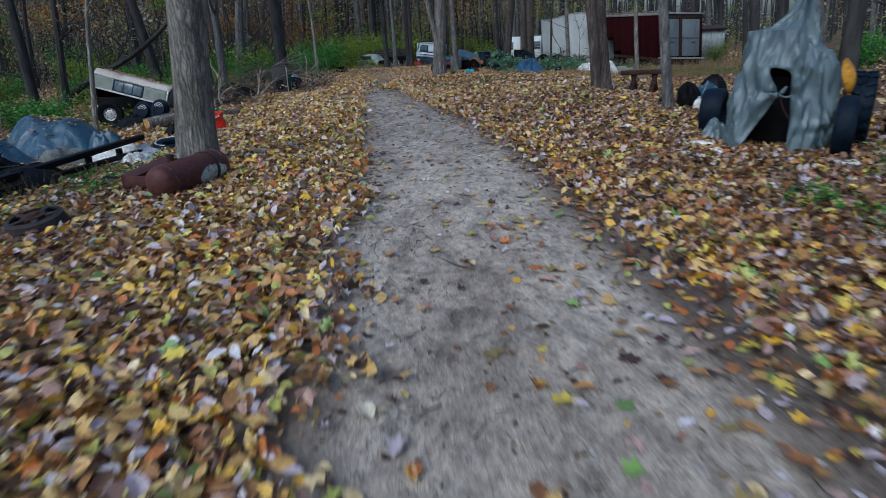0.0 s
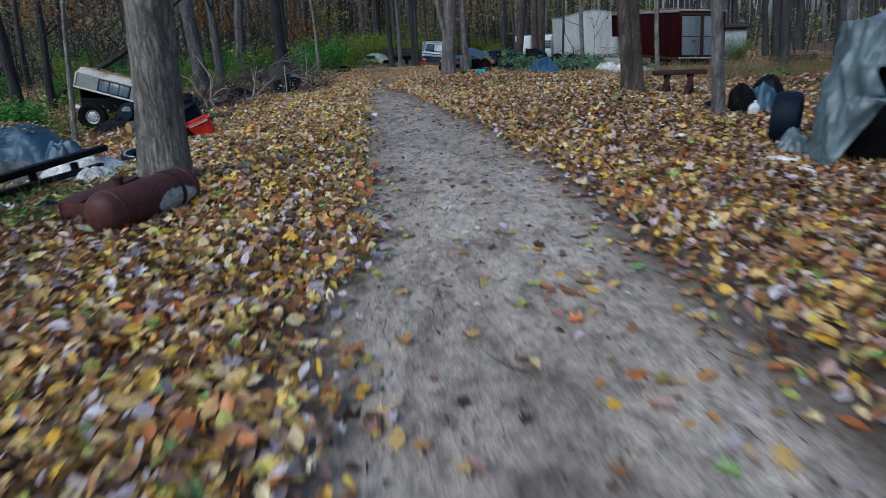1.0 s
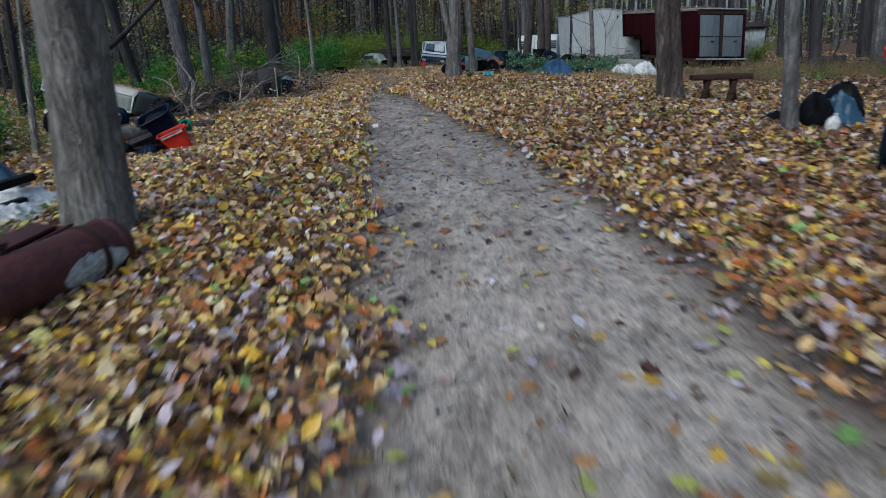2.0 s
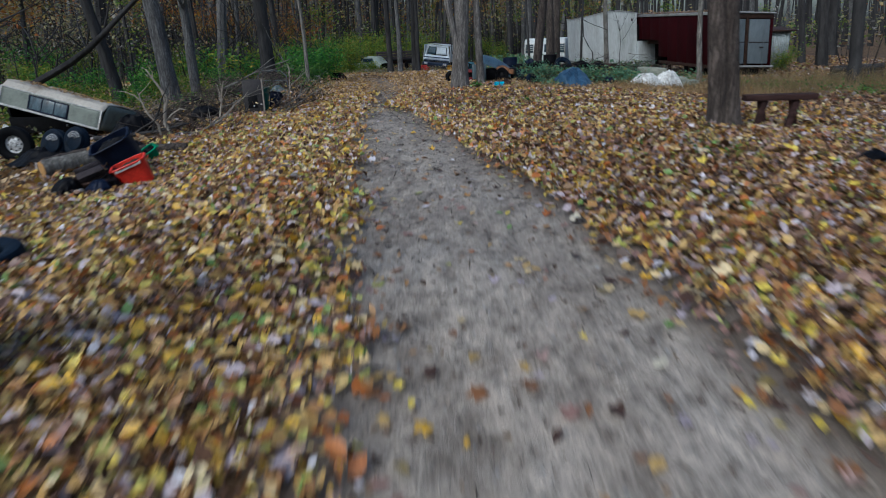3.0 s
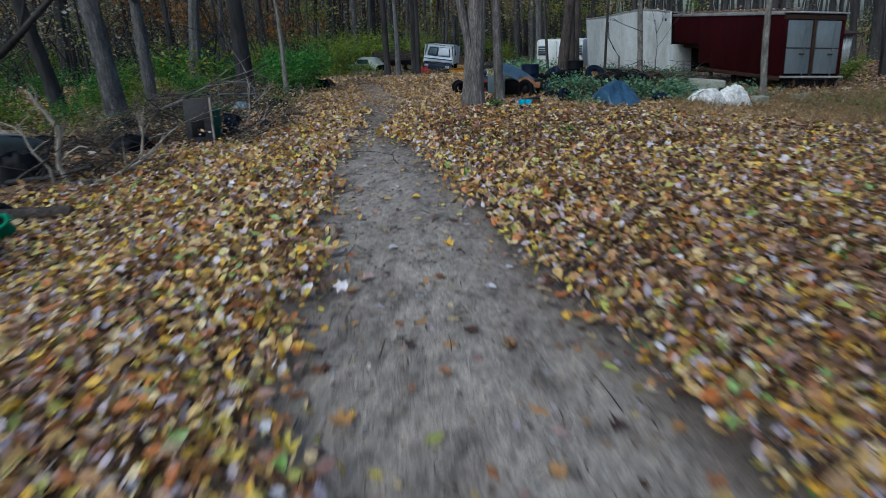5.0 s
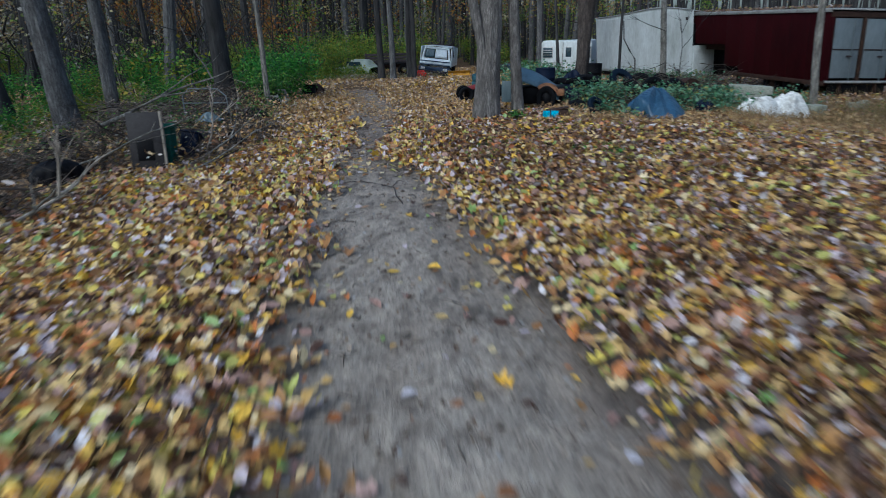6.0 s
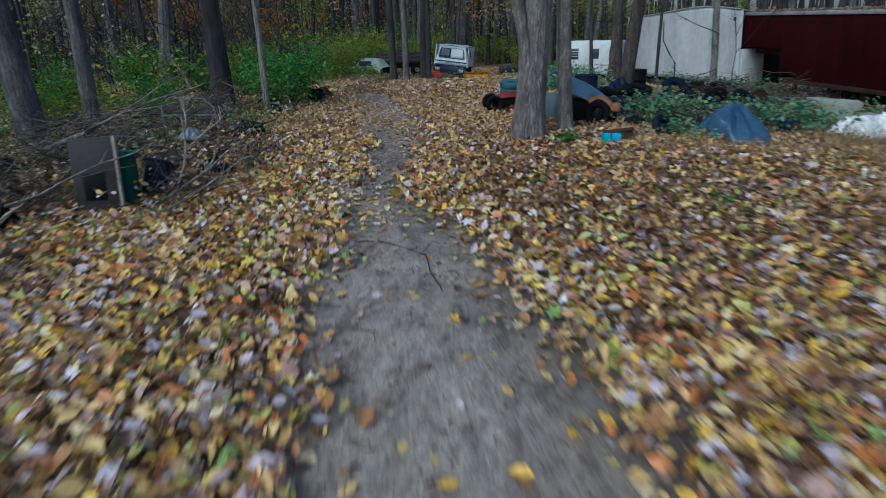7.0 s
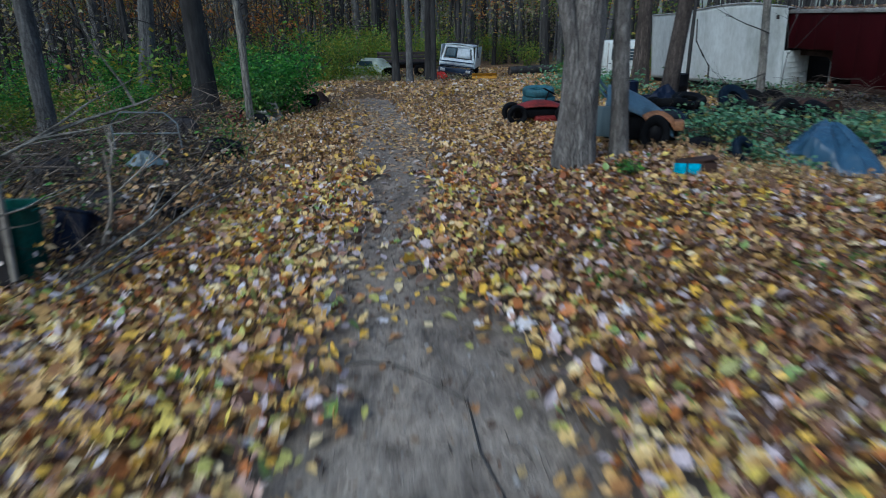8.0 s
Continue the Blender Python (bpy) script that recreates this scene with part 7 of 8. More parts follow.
def curved_shard(at, rz, L, w, label):
    bm = sheet(14, 5, lambda u, v: Vector(((u - 0.5) * L, (v - 0.5) * w * (1 - 0.5 * abs(2 * u - 1) ** 3), 0.045 * math.sin(math.pi * u) ** 0.7 * (1 - 2.4 * (v - 0.5) ** 2) + 0.006)))
    ob = solid("plastic_shell", bm, M_SHEET, at, label, "plastic piece", rz)
    sd = ob.modifiers.new("thickness", "SOLIDIFY")
    sd.thickness = 0.01


curved_shard(gz(3.86, 8.72, 0.035), -38, 0.40, 0.24, "curved white plastic piece lying in leaves")
curved_shard(gz(3.84, 8.22, 0.035), -48, 0.34, 0.12, "curved white plastic piece lying in leaves")
curved_shard(gz(4.93, 7.25, 0.035), -25, 0.42, 0.26, "curved white plastic piece lying in leaves")
curved_shard(gz(4.4, 7.85, 0.035), -28, 0.4, 0.08, "pale plastic strip lying before a tarp")
low_leaves("weeds", 3.3, 4.4, 4.6, 6.8, 420, 0.065, 0.2, M_GREEN, "low green weeds among fallen leaves", 81, 5, 0.5, 0.1)
low_leaves("weeds", 4.6, 5.4, 6.4, 7.2, 160, 0.05, 0.22, M_GREEN, "low green weeds beside a tyre", 82, 4, 0.5, 0.08)
low_leaves("weeds", 2.4, 3.8, 12.4, 14.6, 260, 0.06, 0.07, M_GREEN, "low green weeds before a tree", 83, 5, 0.4, 0.12)
low_leaves("weeds", -1.6, 1.6, 19.6, 23.5, 300, 0.05, 0.09, M_GREEN, "low green weeds among fallen leaves", 84, 9, 0.5, 0.1)
low_leaves("weeds", -4.6, -2.9, 3.0, 12.0, 260, 0.05, 0.06, M_GREEN, "low green weeds among fallen leaves", 85, 9, 0.5, 0.1)


# ---- the junk heap by the double tree ----
def junk_car():
    """The front of a wrecked car: humped blue-grey hood, rusty tan fender over a bare tyre, dark innards."""
    t = thing("wrecked_car", gz(0.9, 25.75, -0.04), "wrecked car with blue-grey hood and rusty fender", "car", -14)
    t.matrix_basis = t.matrix_basis @ Matrix.Translation((-0.1, 0, 0)) @ Matrix.Diagonal((0.68, 0.86, 0.92, 1.0))
    def hood(u, v):
        x = -0.95 + 1.5 * u
        z = 0.46 + 0.56 * (1 - u ** 1.7) * (0.94 + 0.06 * math.cos(6 * (v - 0.5)))
        return Vector((x, -0.25 + 1.1 * v, z - 0.22 * abs(2 * v - 1) ** 3))
    part("hood", sheet(22, 14, hood), M_HOOD, t, "", False, 0.02)
    part("body", box(1.6, 0.9, 0.4, (-0.15, 0.32, 0.16), 0.06), M_BLACK, t)
    def arch(u, v):
        a = math.pi * (0.02 + 0.96 * u)
        r = 0.40 + 0.1 * v
        return Vector((0.15 + r * math.cos(a), -0.36 + 0.1 * v, 0.26 + r * math.sin(a) * 0.82))
    part("fender", sheet(18, 4, lambda u, v: arch(0.12 + 0.6 * u, v)), M_FENDER, t, "rusty tan fender", False, 0.015)
    part("fender_tip", box(0.22, 0.3, 0.16, (0.62, -0.22, 0.36), 0.04), M_FENDER, t)
    w = part("wheel", lathe([(a * 0.5, b * 0.6) for a, b in TYRE], 30, Matrix.Translation((0.15, -0.3, 0.29)) @ Matrix.Rotation(math.pi / 2, 4, "X")), M_RUBBER, t)
    part("hub", lathe([(0.0, 0.04), (0.08, 0.04), (0.15, 0.0), (0.16, -0.03), (0.0, -0.03)], 20, Matrix.Translation((0.15, -0.33, 0.29)) @ Matrix.Rotation(math.pi / 2, 4, "X")), M_BLACK, w)
    part("windscreen_frame", tube([(-0.95, -0.2, 0.86), (-1.2, -0.12, 1.08), (-1.2, 0.75, 1.08), (-0.95, 0.85, 0.86)], [0.03] * 4, 8), M_HOOD, t)
    part("side_panel", box(0.7, 0.04, 0.5, (-1.0, -0.26, 0.22), 0.02), M_TARP, t, "pale teal side panel")


junk_car()


def riding_mower():
    t = thing("riding_mower", gz(-0.45, 29.6), "faded red riding mower among junk", "mower", 8)
    def cover(u, v):
        return Vector((-0.5 + 1.0 * u, -0.26 + 0.52 * v, 0.30 + 0.2 * math.sin(math.pi * (0.15 + 0.7 * u)) * (1 - 0.6 * abs(2 * v - 1) ** 2.5)))
    part("hood", sheet(16, 10, cover), M_REDDULL, t, "", False, 0.02)
    part("chassis", box(1.15, 0.4, 0.18, (0, 0, 0.14), 0.03), M_BLACK, t)
    part("deck", box(0.5, 0.6, 0.12, (0.1, 0, 0.06), 0.04), M_REDDULL, t)
    for x, y in ((-0.55, -0.3), (-0.55, 0.3), (0.5, -0.3), (0.5, 0.3)):
        part("wheel", lathe([(a * 0.34, b * 0.6) for a, b in TYRE], 24, Matrix.Translation((x, y, 0.215)) @ Matrix.Rotation(math.pi / 2, 4, "X")), M_RUBBER, t)
    part("steering_wheel", lathe([(0.15, 0.0), (0.165, 0.012), (0.15, 0.024), (0.135, 0.012), (0.15, 0.0)], 20, Matrix.Translation((0.2, 0, 0.66)) @ Matrix.Rotation(0.5, 4, "Y")), M_BLACK, t)
    part("steering_column", tube([(0.1, 0, 0.4), (0.2, 0, 0.66)], [0.02, 0.02], 6), M_BLACK, t)


riding_mower()
tyre(gz(-0.42, 30.25, 0.62), 0.36, "weathered teal tyre stacked on another", M_RUBBER_TEAL, None, 0, 6)
tyre(gz(-0.4, 30.28, 0.43), 0.38, "weathered teal tyre stacked on another", M_RUBBER_TEAL, None, 30, 3)
tyre(gz(-0.4, 30.26, 0.26), 0.38, "black tyre at the bottom of a stack", M_RUBBER, None, 0, 0)
tyre(gz(-0.42, 30.3, 0.09), 0.38, "black tyre at the bottom of a stack", M_RUBBER, None, 0, 0)


def tool_box():
    t = thing("tool_box", gz(0.78, 23.7, 0.02), "rusty crate with bright blue panels in leaves", "tool box", -8)
    part("case", box(0.44, 0.24, 0.17, (0.03, 0, 0), 0.015), M_RUST, t)
    for x in (-0.17, -0.01):
        part("blue_panel", box(0.14, 0.02, 0.13, (x, -0.13, 0.035), 0.006), M_CYAN, t, "bright blue plastic panel")
    part("lid", box(0.4, 0.24, 0.025, (0.06, 0.03, 0.17), 0.008, Matrix.Rotation(-0.16, 4, "Y")), M_RUST, t)


tool_box()


def blue_cover():
    """A blue tarp over a low barrow, taut on top and sliding down to one side."""
    crest = [Vector((-0.34, -0.3, 0.38)), Vector((0.0, 0.05, 0.52)), Vector((0.32, 0.6, 0.56))]
    front = [Vector((-0.2, -0.62, 0.0)), Vector((0.42, -1.4, 0.0)), Vector((0.95, 0.45, 0.0))]
    back = [Vector((-0.58, -0.1, 0.0)), Vector((-0.4, 0.7, 0.0)), Vector((0.3, 1.1, 0.0))]
    def along(c, u):
        return c[0] * (1 - u) ** 2 + c[1] * 2 * u * (1 - u) + c[2] * u * u
    def skin(u, v):
        top, w = along(crest, u), 2 * v - 1
        foot = along(front if w > 0 else back, u)
        k = abs(w)
        p = top * (1 - k) + foot * k
        p.z = top.z * (1 - k ** 1.5) * smooth(0.0, 0.1, u) * (1 - 0.75 * smooth(0.86, 1.0, u))
        fan = math.atan2(p.y - 0.6, p.x - 0.32)
        p.z += (0.11 * (1 - 2 * abs(noise.noise(Vector((fan * 4.0, 0.3 * k, 5))))) - 0.07) * math.sin(math.pi * k) ** 0.6 + 0.02 * noise.noise(p * 5)
        p.z = max(0.004, p.z)
        return p
    ob = solid("tarp", sheet(48, 36, skin), M_TARP_BLUE, gz(2.9, 24.78, 0.05), "dark blue tarp sloping down over a heap", "tarp", 0)
    sd = ob.modifiers.new("thickness", "SOLIDIFY")
    sd.thickness = 0.006


blue_cover()
for i, (dx, dy, da, db, dh) in enumerate(((1.7, 27.6, 0.5, 0.4, 0.55), (2.9, 27.9, 0.55, 0.4, 0.45), (4.1, 28.3, 0.5, 0.4, 0.4), (5.3, 29.0, 0.6, 0.45, 0.5), (6.4, 30.0, 0.6, 0.4, 0.5), (1.95, 25.0, 0.3, 0.26, 0.28), (4.4, 25.6, 0.3, 0.26, 0.35))):
    bag("bin_bag", gz(dx, dy, -0.02), da, db, dh, 500 + i, M_BLACK if i % 3 else M_NAVY, "dark slumped bag dumped in creeping vines", 40 * i)
for i, (jx, jy, jz, jr, a, b) in enumerate(((1.75, 24.55, 0.2, 0.22, 40, 60), (1.6, 28.3, 0.3, 0.33, 20, 80), (2.3, 28.6, 0.12, 0.34, 0, 8), (2.35, 28.55, 0.33, 0.33, 30, 10), (3.4, 28.3, 0.28, 0.32, -30, 75), (3.7, 29.4, 0.12, 0.34, 10, 6), (1.1, 28.9, 0.3, 0.34, 60, 85), (4.6, 28.6, 0.12, 0.33, 0, 10), (4.2, 30.0, 0.3, 0.34, -20, 80), (2.0, 30.2, 0.12, 0.34, 0, 5), (2.0, 30.2, 0.34, 0.34, 0, 8), (5.0, 30.6, 0.3, 0.33, 10, 70), (3.05, 27.4, 0.12, 0.33, 0, 8), (3.05, 27.4, 0.34, 0.33, 0, -6), (3.95, 27.9, 0.32, 0.34, 15, 78), (4.9, 27.6, 0.12, 0.34, 0, 10), (4.6, 28.0, 0.36, 0.33, 30, 40), (1.75, 27.9, 0.12, 0.34, 0, 5), (1.75, 27.9, 0.33, 0.34, 0, 12), (1.8, 27.95, 0.55, 0.32, 0, -8), (2.35, 28.5, 0.55, 0.33, 0, 14), (3.3, 28.7, 0.55, 0.33, 20, 50), (2.75, 27.6, 0.3, 0.32, 25, 85))):
    tyre(gz(jx, jy, jz), jr, "black worn tyre dumped in vines", M_RUBBER if i % 3 else M_RUBBER_BLUE, None, a, b, group="tyres dumped in vines")


def oil_drum(x, y, material, label, rz=0, rx=0, up=0.0):
    t = thing("oil_drum", gz(x, y, up), label, "drum", rz, rx)
    part("drum", lathe([(0.0, 0.02), (0.26, 0.02), (0.285, 0.0), (0.285, 0.27), (0.295, 0.29), (0.285, 0.31), (0.285, 0.56), (0.295, 0.58), (0.285, 0.6), (0.285, 0.86), (0.26, 0.84), (0.0, 0.84)], 28), material, t)


oil_drum(1.35, 29.6, M_NAVY, "dark navy oil drum in vines")
oil_drum(3.2, 31.9, M_BLACK, "black oil drum in vines")
oil_drum(4.9, 29.4, M_RUST, "rusty oil drum lying in vines", 20, 88, 0.28)
draped("tarp", gz(1.9, 29.2, -0.02), 0.8, 0.5, 0.75, 95, M_NAVY, "navy plastic sheet over dumped junk", 0, "tarp", 0.3)
bag("bin_bag", gz(1.45, 25.4, -0.02), 0.3, 0.25, 0.26, 96, M_BLACK, "black bin bag slumped in leaves")
bag("bin_bag", gz(3.6, 26.4, -0.02), 0.4, 0.3, 0.35, 97, M_BLACK, "black bin bag slumped in vines")
bag("bin_bag", gz(4.3, 26.9, -0.02), 0.4, 0.34, 0.42, 98, M_PANEL, "grey-brown bag slumped in vines")
brush_pile(3.4, 26.6, 1.9, 1.0, 0.4, 800, 64, "dead brown brush tangled with vines")
brush_pile(4.6, 29.3, 2.0, 1.2, 0.75, 900, 61, "dead brown brush heaped before trailers")
brush_pile(6.9, 31.2, 1.6, 1.6, 0.95, 900, 62, "dead brown brush heaped before trailers")
low_leaves("vines", 1.3, 5.4, 25.3, 27.8, 3600, 0.095, 0.62, M_VINE, "green creeping vines over dumped junk", 101, 30, 0.6, 0.26)
low_leaves("vines", 1.5, 2.7, 24.2, 25.0, 500, 0.085, 0.28, M_VINE, "green creeping vines beside a tarp", 102, 8, 0.6, 0.16)
low_leaves("vines", 5.2, 8.6, 28.2, 30.2, 1600, 0.1, 0.45, M_VINE, "green creeping vines over broken blocks", 103, 26, 0.6, 0.3)
low_leaves("vines", 5.0, 8.4, 33.5, 36.0, 1800, 0.11, 0.7, M_VINE, "green creeping vines before a trailer", 104, 20, 0.6, 0.35)
low_leaves("vines", 0.5, 3.0, 33.0, 40.0, 2400, 0.13, 0.9, M_VINE, "green creeping vines under trees", 105, 24, 0.6, 0.5)


for k, (vx, vy, vs, vn) in enumerate(((1.95, 26.0, 0.8, 620), (2.55, 26.5, 0.75, 520), (3.9, 26.3, 0.7, 480), (4.8, 26.0, 0.65, 420), (1.85, 24.6, 0.4, 240))):
    shrub((vx, vy), vs, 900 + k, M_VINE, "arching green bramble spray over dumped junk", vn)
for k, (vx, vy, vs, vn) in enumerate(((0.05, 23.7, 0.3, 160), (1.2, 20.6, 0.18, 90))):
    shrub((vx, vy), vs, 920 + k, M_GREEN, "small green weed clump in fallen leaves", vn)


def cinder_block():
    """A hollow concrete block: two cells through it."""
    t = thing("cinder_block", (0, 0, 0), "mossy hollow concrete block in a loose stack", "block", group="loose concrete blocks")
    bm = bmesh.new()
    for y in (-0.08, 0.08):
        box(0.4, 0.035, 0.19, (0, y, 0), 0.006, None, bm)
    for x in (-0.182, 0.0, 0.182):
        box(0.036, 0.126, 0.19, (x, 0, 0), 0.004, None, bm)
    part("shell", bm, M_CONCRETE, t)
    return t


first = cinder_block()
first.matrix_basis = pose(*gz(5.62, 27.1, 0.28), 90, 0, -12)
for bx, by, bz, r1, r2 in ((5.45, 27.25, 0.02, 0, -15), (6.0, 27.3, 0.02, 0, 10), (6.4, 27.4, 0.02, 0, -5), (6.75, 27.0, 0.02, 0, 30), (5.95, 27.2, 0.22, 0, -12), (6.35, 27.35, 0.22, 0, 4), (7.2, 27.2, 0.02, 0, -20), (8.9, 27.4, 0.02, 0, 8), (9.2, 27.6, 0.02, 0, 40)):
    copy_thing(first, pose(*gz(bx, by, bz), r1, 0, r2))


def slab(x, y, up, sx, sy, sz, rz, label, rx=0, ry=0):
    bm = box(sx, sy, sz, (0, 0, 0), 0.02)
    bmesh.ops.subdivide_edges(bm, edges=bm.edges[:], cuts=2, use_grid_fill=True)
    for v in bm.verts:
        v.co += 0.018 * noise.noise_vector(v.co * 6 + Vector((x, y, 0)))
    solid("concrete_slab", bm, M_CONCRETE, gz(x, y, up), label, "slab", rz, rx, ry)


slab(6.3, 27.6, 0.42, 0.95, 0.45, 0.2, -8, "mossy concrete slab lying on loose blocks", 0, 4)
slab(7.2, 28.0, 0.05, 0.9, 0.5, 0.2, 12, "mossy concrete slab lying in vines", 0, -6)
slab(7.35, 26.4, 0.0, 0.35, 0.3, 0.3, 20, "mossy concrete chunk in weeds")
draped("plastic_sheet", gz(5.4, 25.4, -0.02), 0.66, 0.34, 0.5, 111, M_SHEET, "crumpled white plastic sheet in dry weeds", 5, "plastic sheet", 0.16)
draped("plastic_sheet", gz(6.3, 25.75, -0.02), 0.58, 0.34, 0.64, 113, M_SHEET, "crumpled white plastic sheet in dry weeds", 10, "plastic sheet", 0.16)
dry_grass(0.6, 5.0, 23.2, 25.2, 3000, 0.17, "dry tan weed stems before dumped junk", 120, M_TANWEED)
dry_grass(4.2, 9.0, 22.4, 25.0, 3000, 0.2, "dry tan weed stems before plastic sheets", 126, M_TANWEED)
dry_grass(6.6, 13.5, 20.5, 26.0, 1500, 0.2, "dry straw-coloured grass before trailers", 121)
dry_grass(4.4, 7.6, 24.0, 26.2, 1500, 0.3, "dry straw-coloured weeds round plastic sheets", 122)
dry_grass(7.5, 14.0, 22.5, 27.5, 2600, 0.55, "tall dry grass before a red trailer", 123)
low_leaves("withered_weeds", 0.8, 7.5, 23.6, 26.4, 2800, 0.085, 0.2, M_TANWEED, "withered brown weeds before vines", 124, 40, 0.7, 0.3)
low_leaves("weeds", 9, 15, 20, 27, 1500, 0.08, 0.35, M_GREEN, "green weeds at the wood's edge", 125, 24, 0.6, 0.3)


# ---- beyond the trailers ----
def shed():
    """A small lean-to of corrugated sheets."""
    t = thing("shed", gz(13.6, 35.2), "small lean-to shed of galvanised sheets", "shed", -8)
    def corr(w, h, n):
        return sheet(n * 4, 2, lambda u, v: Vector(((u - 0.5) * w, 0.018 * math.sin(2 * math.pi * n * u), v * h)))
    for k in range(3):
        p = part("wall_sheet", corr(0.75, 1.75, 9), M_SHED, t, "", False, 0.006)
        p.location = (-0.78 + 0.76 * k, 0, 0)
    part("side_wall", box(0.06, 1.8, 1.7, (-1.17, 0.92, 0), 0.01), M_SHED, t)
    part("side_wall", box(0.06, 1.8, 1.7, (1.13, 0.92, 0), 0.01), M_SHED, t)
    part("roof", box(2.7, 2.2, 0.06, (0, 0.9, 1.76), 0.01, Matrix.Rotation(0.08, 4, "X")), M_RUST, t)
    part("post", box(0.09, 0.09, 1.85, (-1.3, -0.1, 0), 0.01), M_BENCHWOOD, t)


shed()
for i, (lx, ly) in enumerate(((12.6, 27.6), (13.0, 28.2), (12.8, 27.9))):
    log_piece(gz(lx, ly, 0.14 + 0.22 * (i == 2)), gz(lx + 1.9, ly + 0.3, 0.15 + 0.22 * (i == 2)), 0.13, M_BARK_FAR, "dark log in a low pile", 70 + i, M_BARK_BROWN)
brush_pile(14.5, 26.5, 2.2, 1.2, 0.6, 600, 63, "dead dark brush at the wood's edge")
open_tub("bucket", gz(14.6, 25.6, 0.5), 0.3, 0.3, 0.3, M_RED, "red bucket on dead brush", 0, 20, 0, "bucket")


def caravan():
    """A small white camper caravan with two dark windows and a door."""
    t = thing("caravan", gz(4.75, 45.5, -0.1), "small white caravan standing among trees", "caravan", -22)
    L, W, H = 2.75, 1.8, 1.62
    bm = box(L, W, H, (0, 0, 0.35), 0.18)
    part("body", bm, M_TRAILERWHITE, t)
    for x in (-0.98, 1.05):
        w = part("window", box(0.5, 0.05, 0.5, (x, -W / 2, 1.1), 0.03), M_GLASSY, t)
        part("frame", box(0.58, 0.03, 0.58, (x, -W / 2 + 0.002, 1.06), 0.03), M_TRIM, w)
        for z in (1.22, 1.34, 1.46):
            part("louvre", box(0.5, 0.07, 0.025, (x, -W / 2, z), 0.005), M_TRIM, w)
    d = part("door", box(0.56, 0.04, 1.4, (0.15, -W / 2, 0.42), 0.03), M_TRAILERWHITE, t)
    part("door_frame", box(0.05, 0.05, 1.45, (-0.16, -W / 2 - 0.002, 0.4), 0.008), M_TRIM, d)
    part("door_window", box(0.3, 0.05, 0.48, (0.15, -W / 2 - 0.008, 1.12), 0.02), M_GLASSY, d)
    part("door_handle", box(0.1, 0.05, 0.03, (-0.05, -W / 2 - 0.03, 0.95), 0.008), M_IRON, d)
    part("trim_band", box(L - 0.2, 0.02, 0.06, (0, -W / 2 - 0.004, 0.8), 0.005), M_TRIM, t)
    for y in (-0.78, 0.78):
        part("wheel", lathe([(a * 0.5, b * 0.6) for a, b in TYRE], 24, Matrix.Translation((0.1, y, 0.3)) @ Matrix.Rotation(math.pi / 2, 4, "X")), M_RUBBER, t)
    part("chassis", box(L - 0.3, 1.4, 0.12, (0, 0, 0.26), 0.02), M_BLACK, t)
    part("drawbar", tube([(-L / 2, 0, 0.35), (-L / 2 - 0.9, 0, 0.33)], [0.05, 0.04], 8), M_IRON, t)
    part("jockey_leg", box(0.06, 0.06, 0.36, (-L / 2 - 0.7, 0, 0.0), 0.01), M_IRON, t)


caravan()


def hanging_vine():
    """A thick dark vine that hangs down from a trunk and bows out before the trailer."""
    m = Vector((5.55, 37.6, ground_z(5.55, 37.6)))
    solid("hanging_vine", tube([(0.0, 0.0, 2.4), (0.06, 0, 1.7), (0.3, -0.1, 1.25), (0.55, -0.1, 0.9), (0.58, -0.1, 0.45), (0.35, -0.1, 0.0)], [0.02, 0.026, 0.03, 0.03, 0.03, 0.026], 7, 0.15, 4), M_BARK_FAR, m, "dark woody vine hanging before a white trailer", "vine")


hanging_vine()
branching("bare_branch", gz(5.9, 33.1, 0.0), (0, 0, 0.9), (-1.0, 0.1, -0.35), 1.5, 0.012, 71, M_BARK_FAR, "thin bare branch reaching across a white trailer", 2)
branching("bare_branch", gz(5.85, 33.1, 0.0), (0, 0, 1.9), (-1.0, 0.1, 0.3), 1.6, 0.014, 72, M_BARK_FAR, "thin bare branch reaching across a white trailer", 2)
branching("bare_sapling", gz(6.5, 33.3, 0.0), (0, 0, 0), (0.1, 0.0, 1.0), 2.4, 0.018, 73, M_BARK_FAR, "thin bare sapling before a white trailer", 2, "sapling")


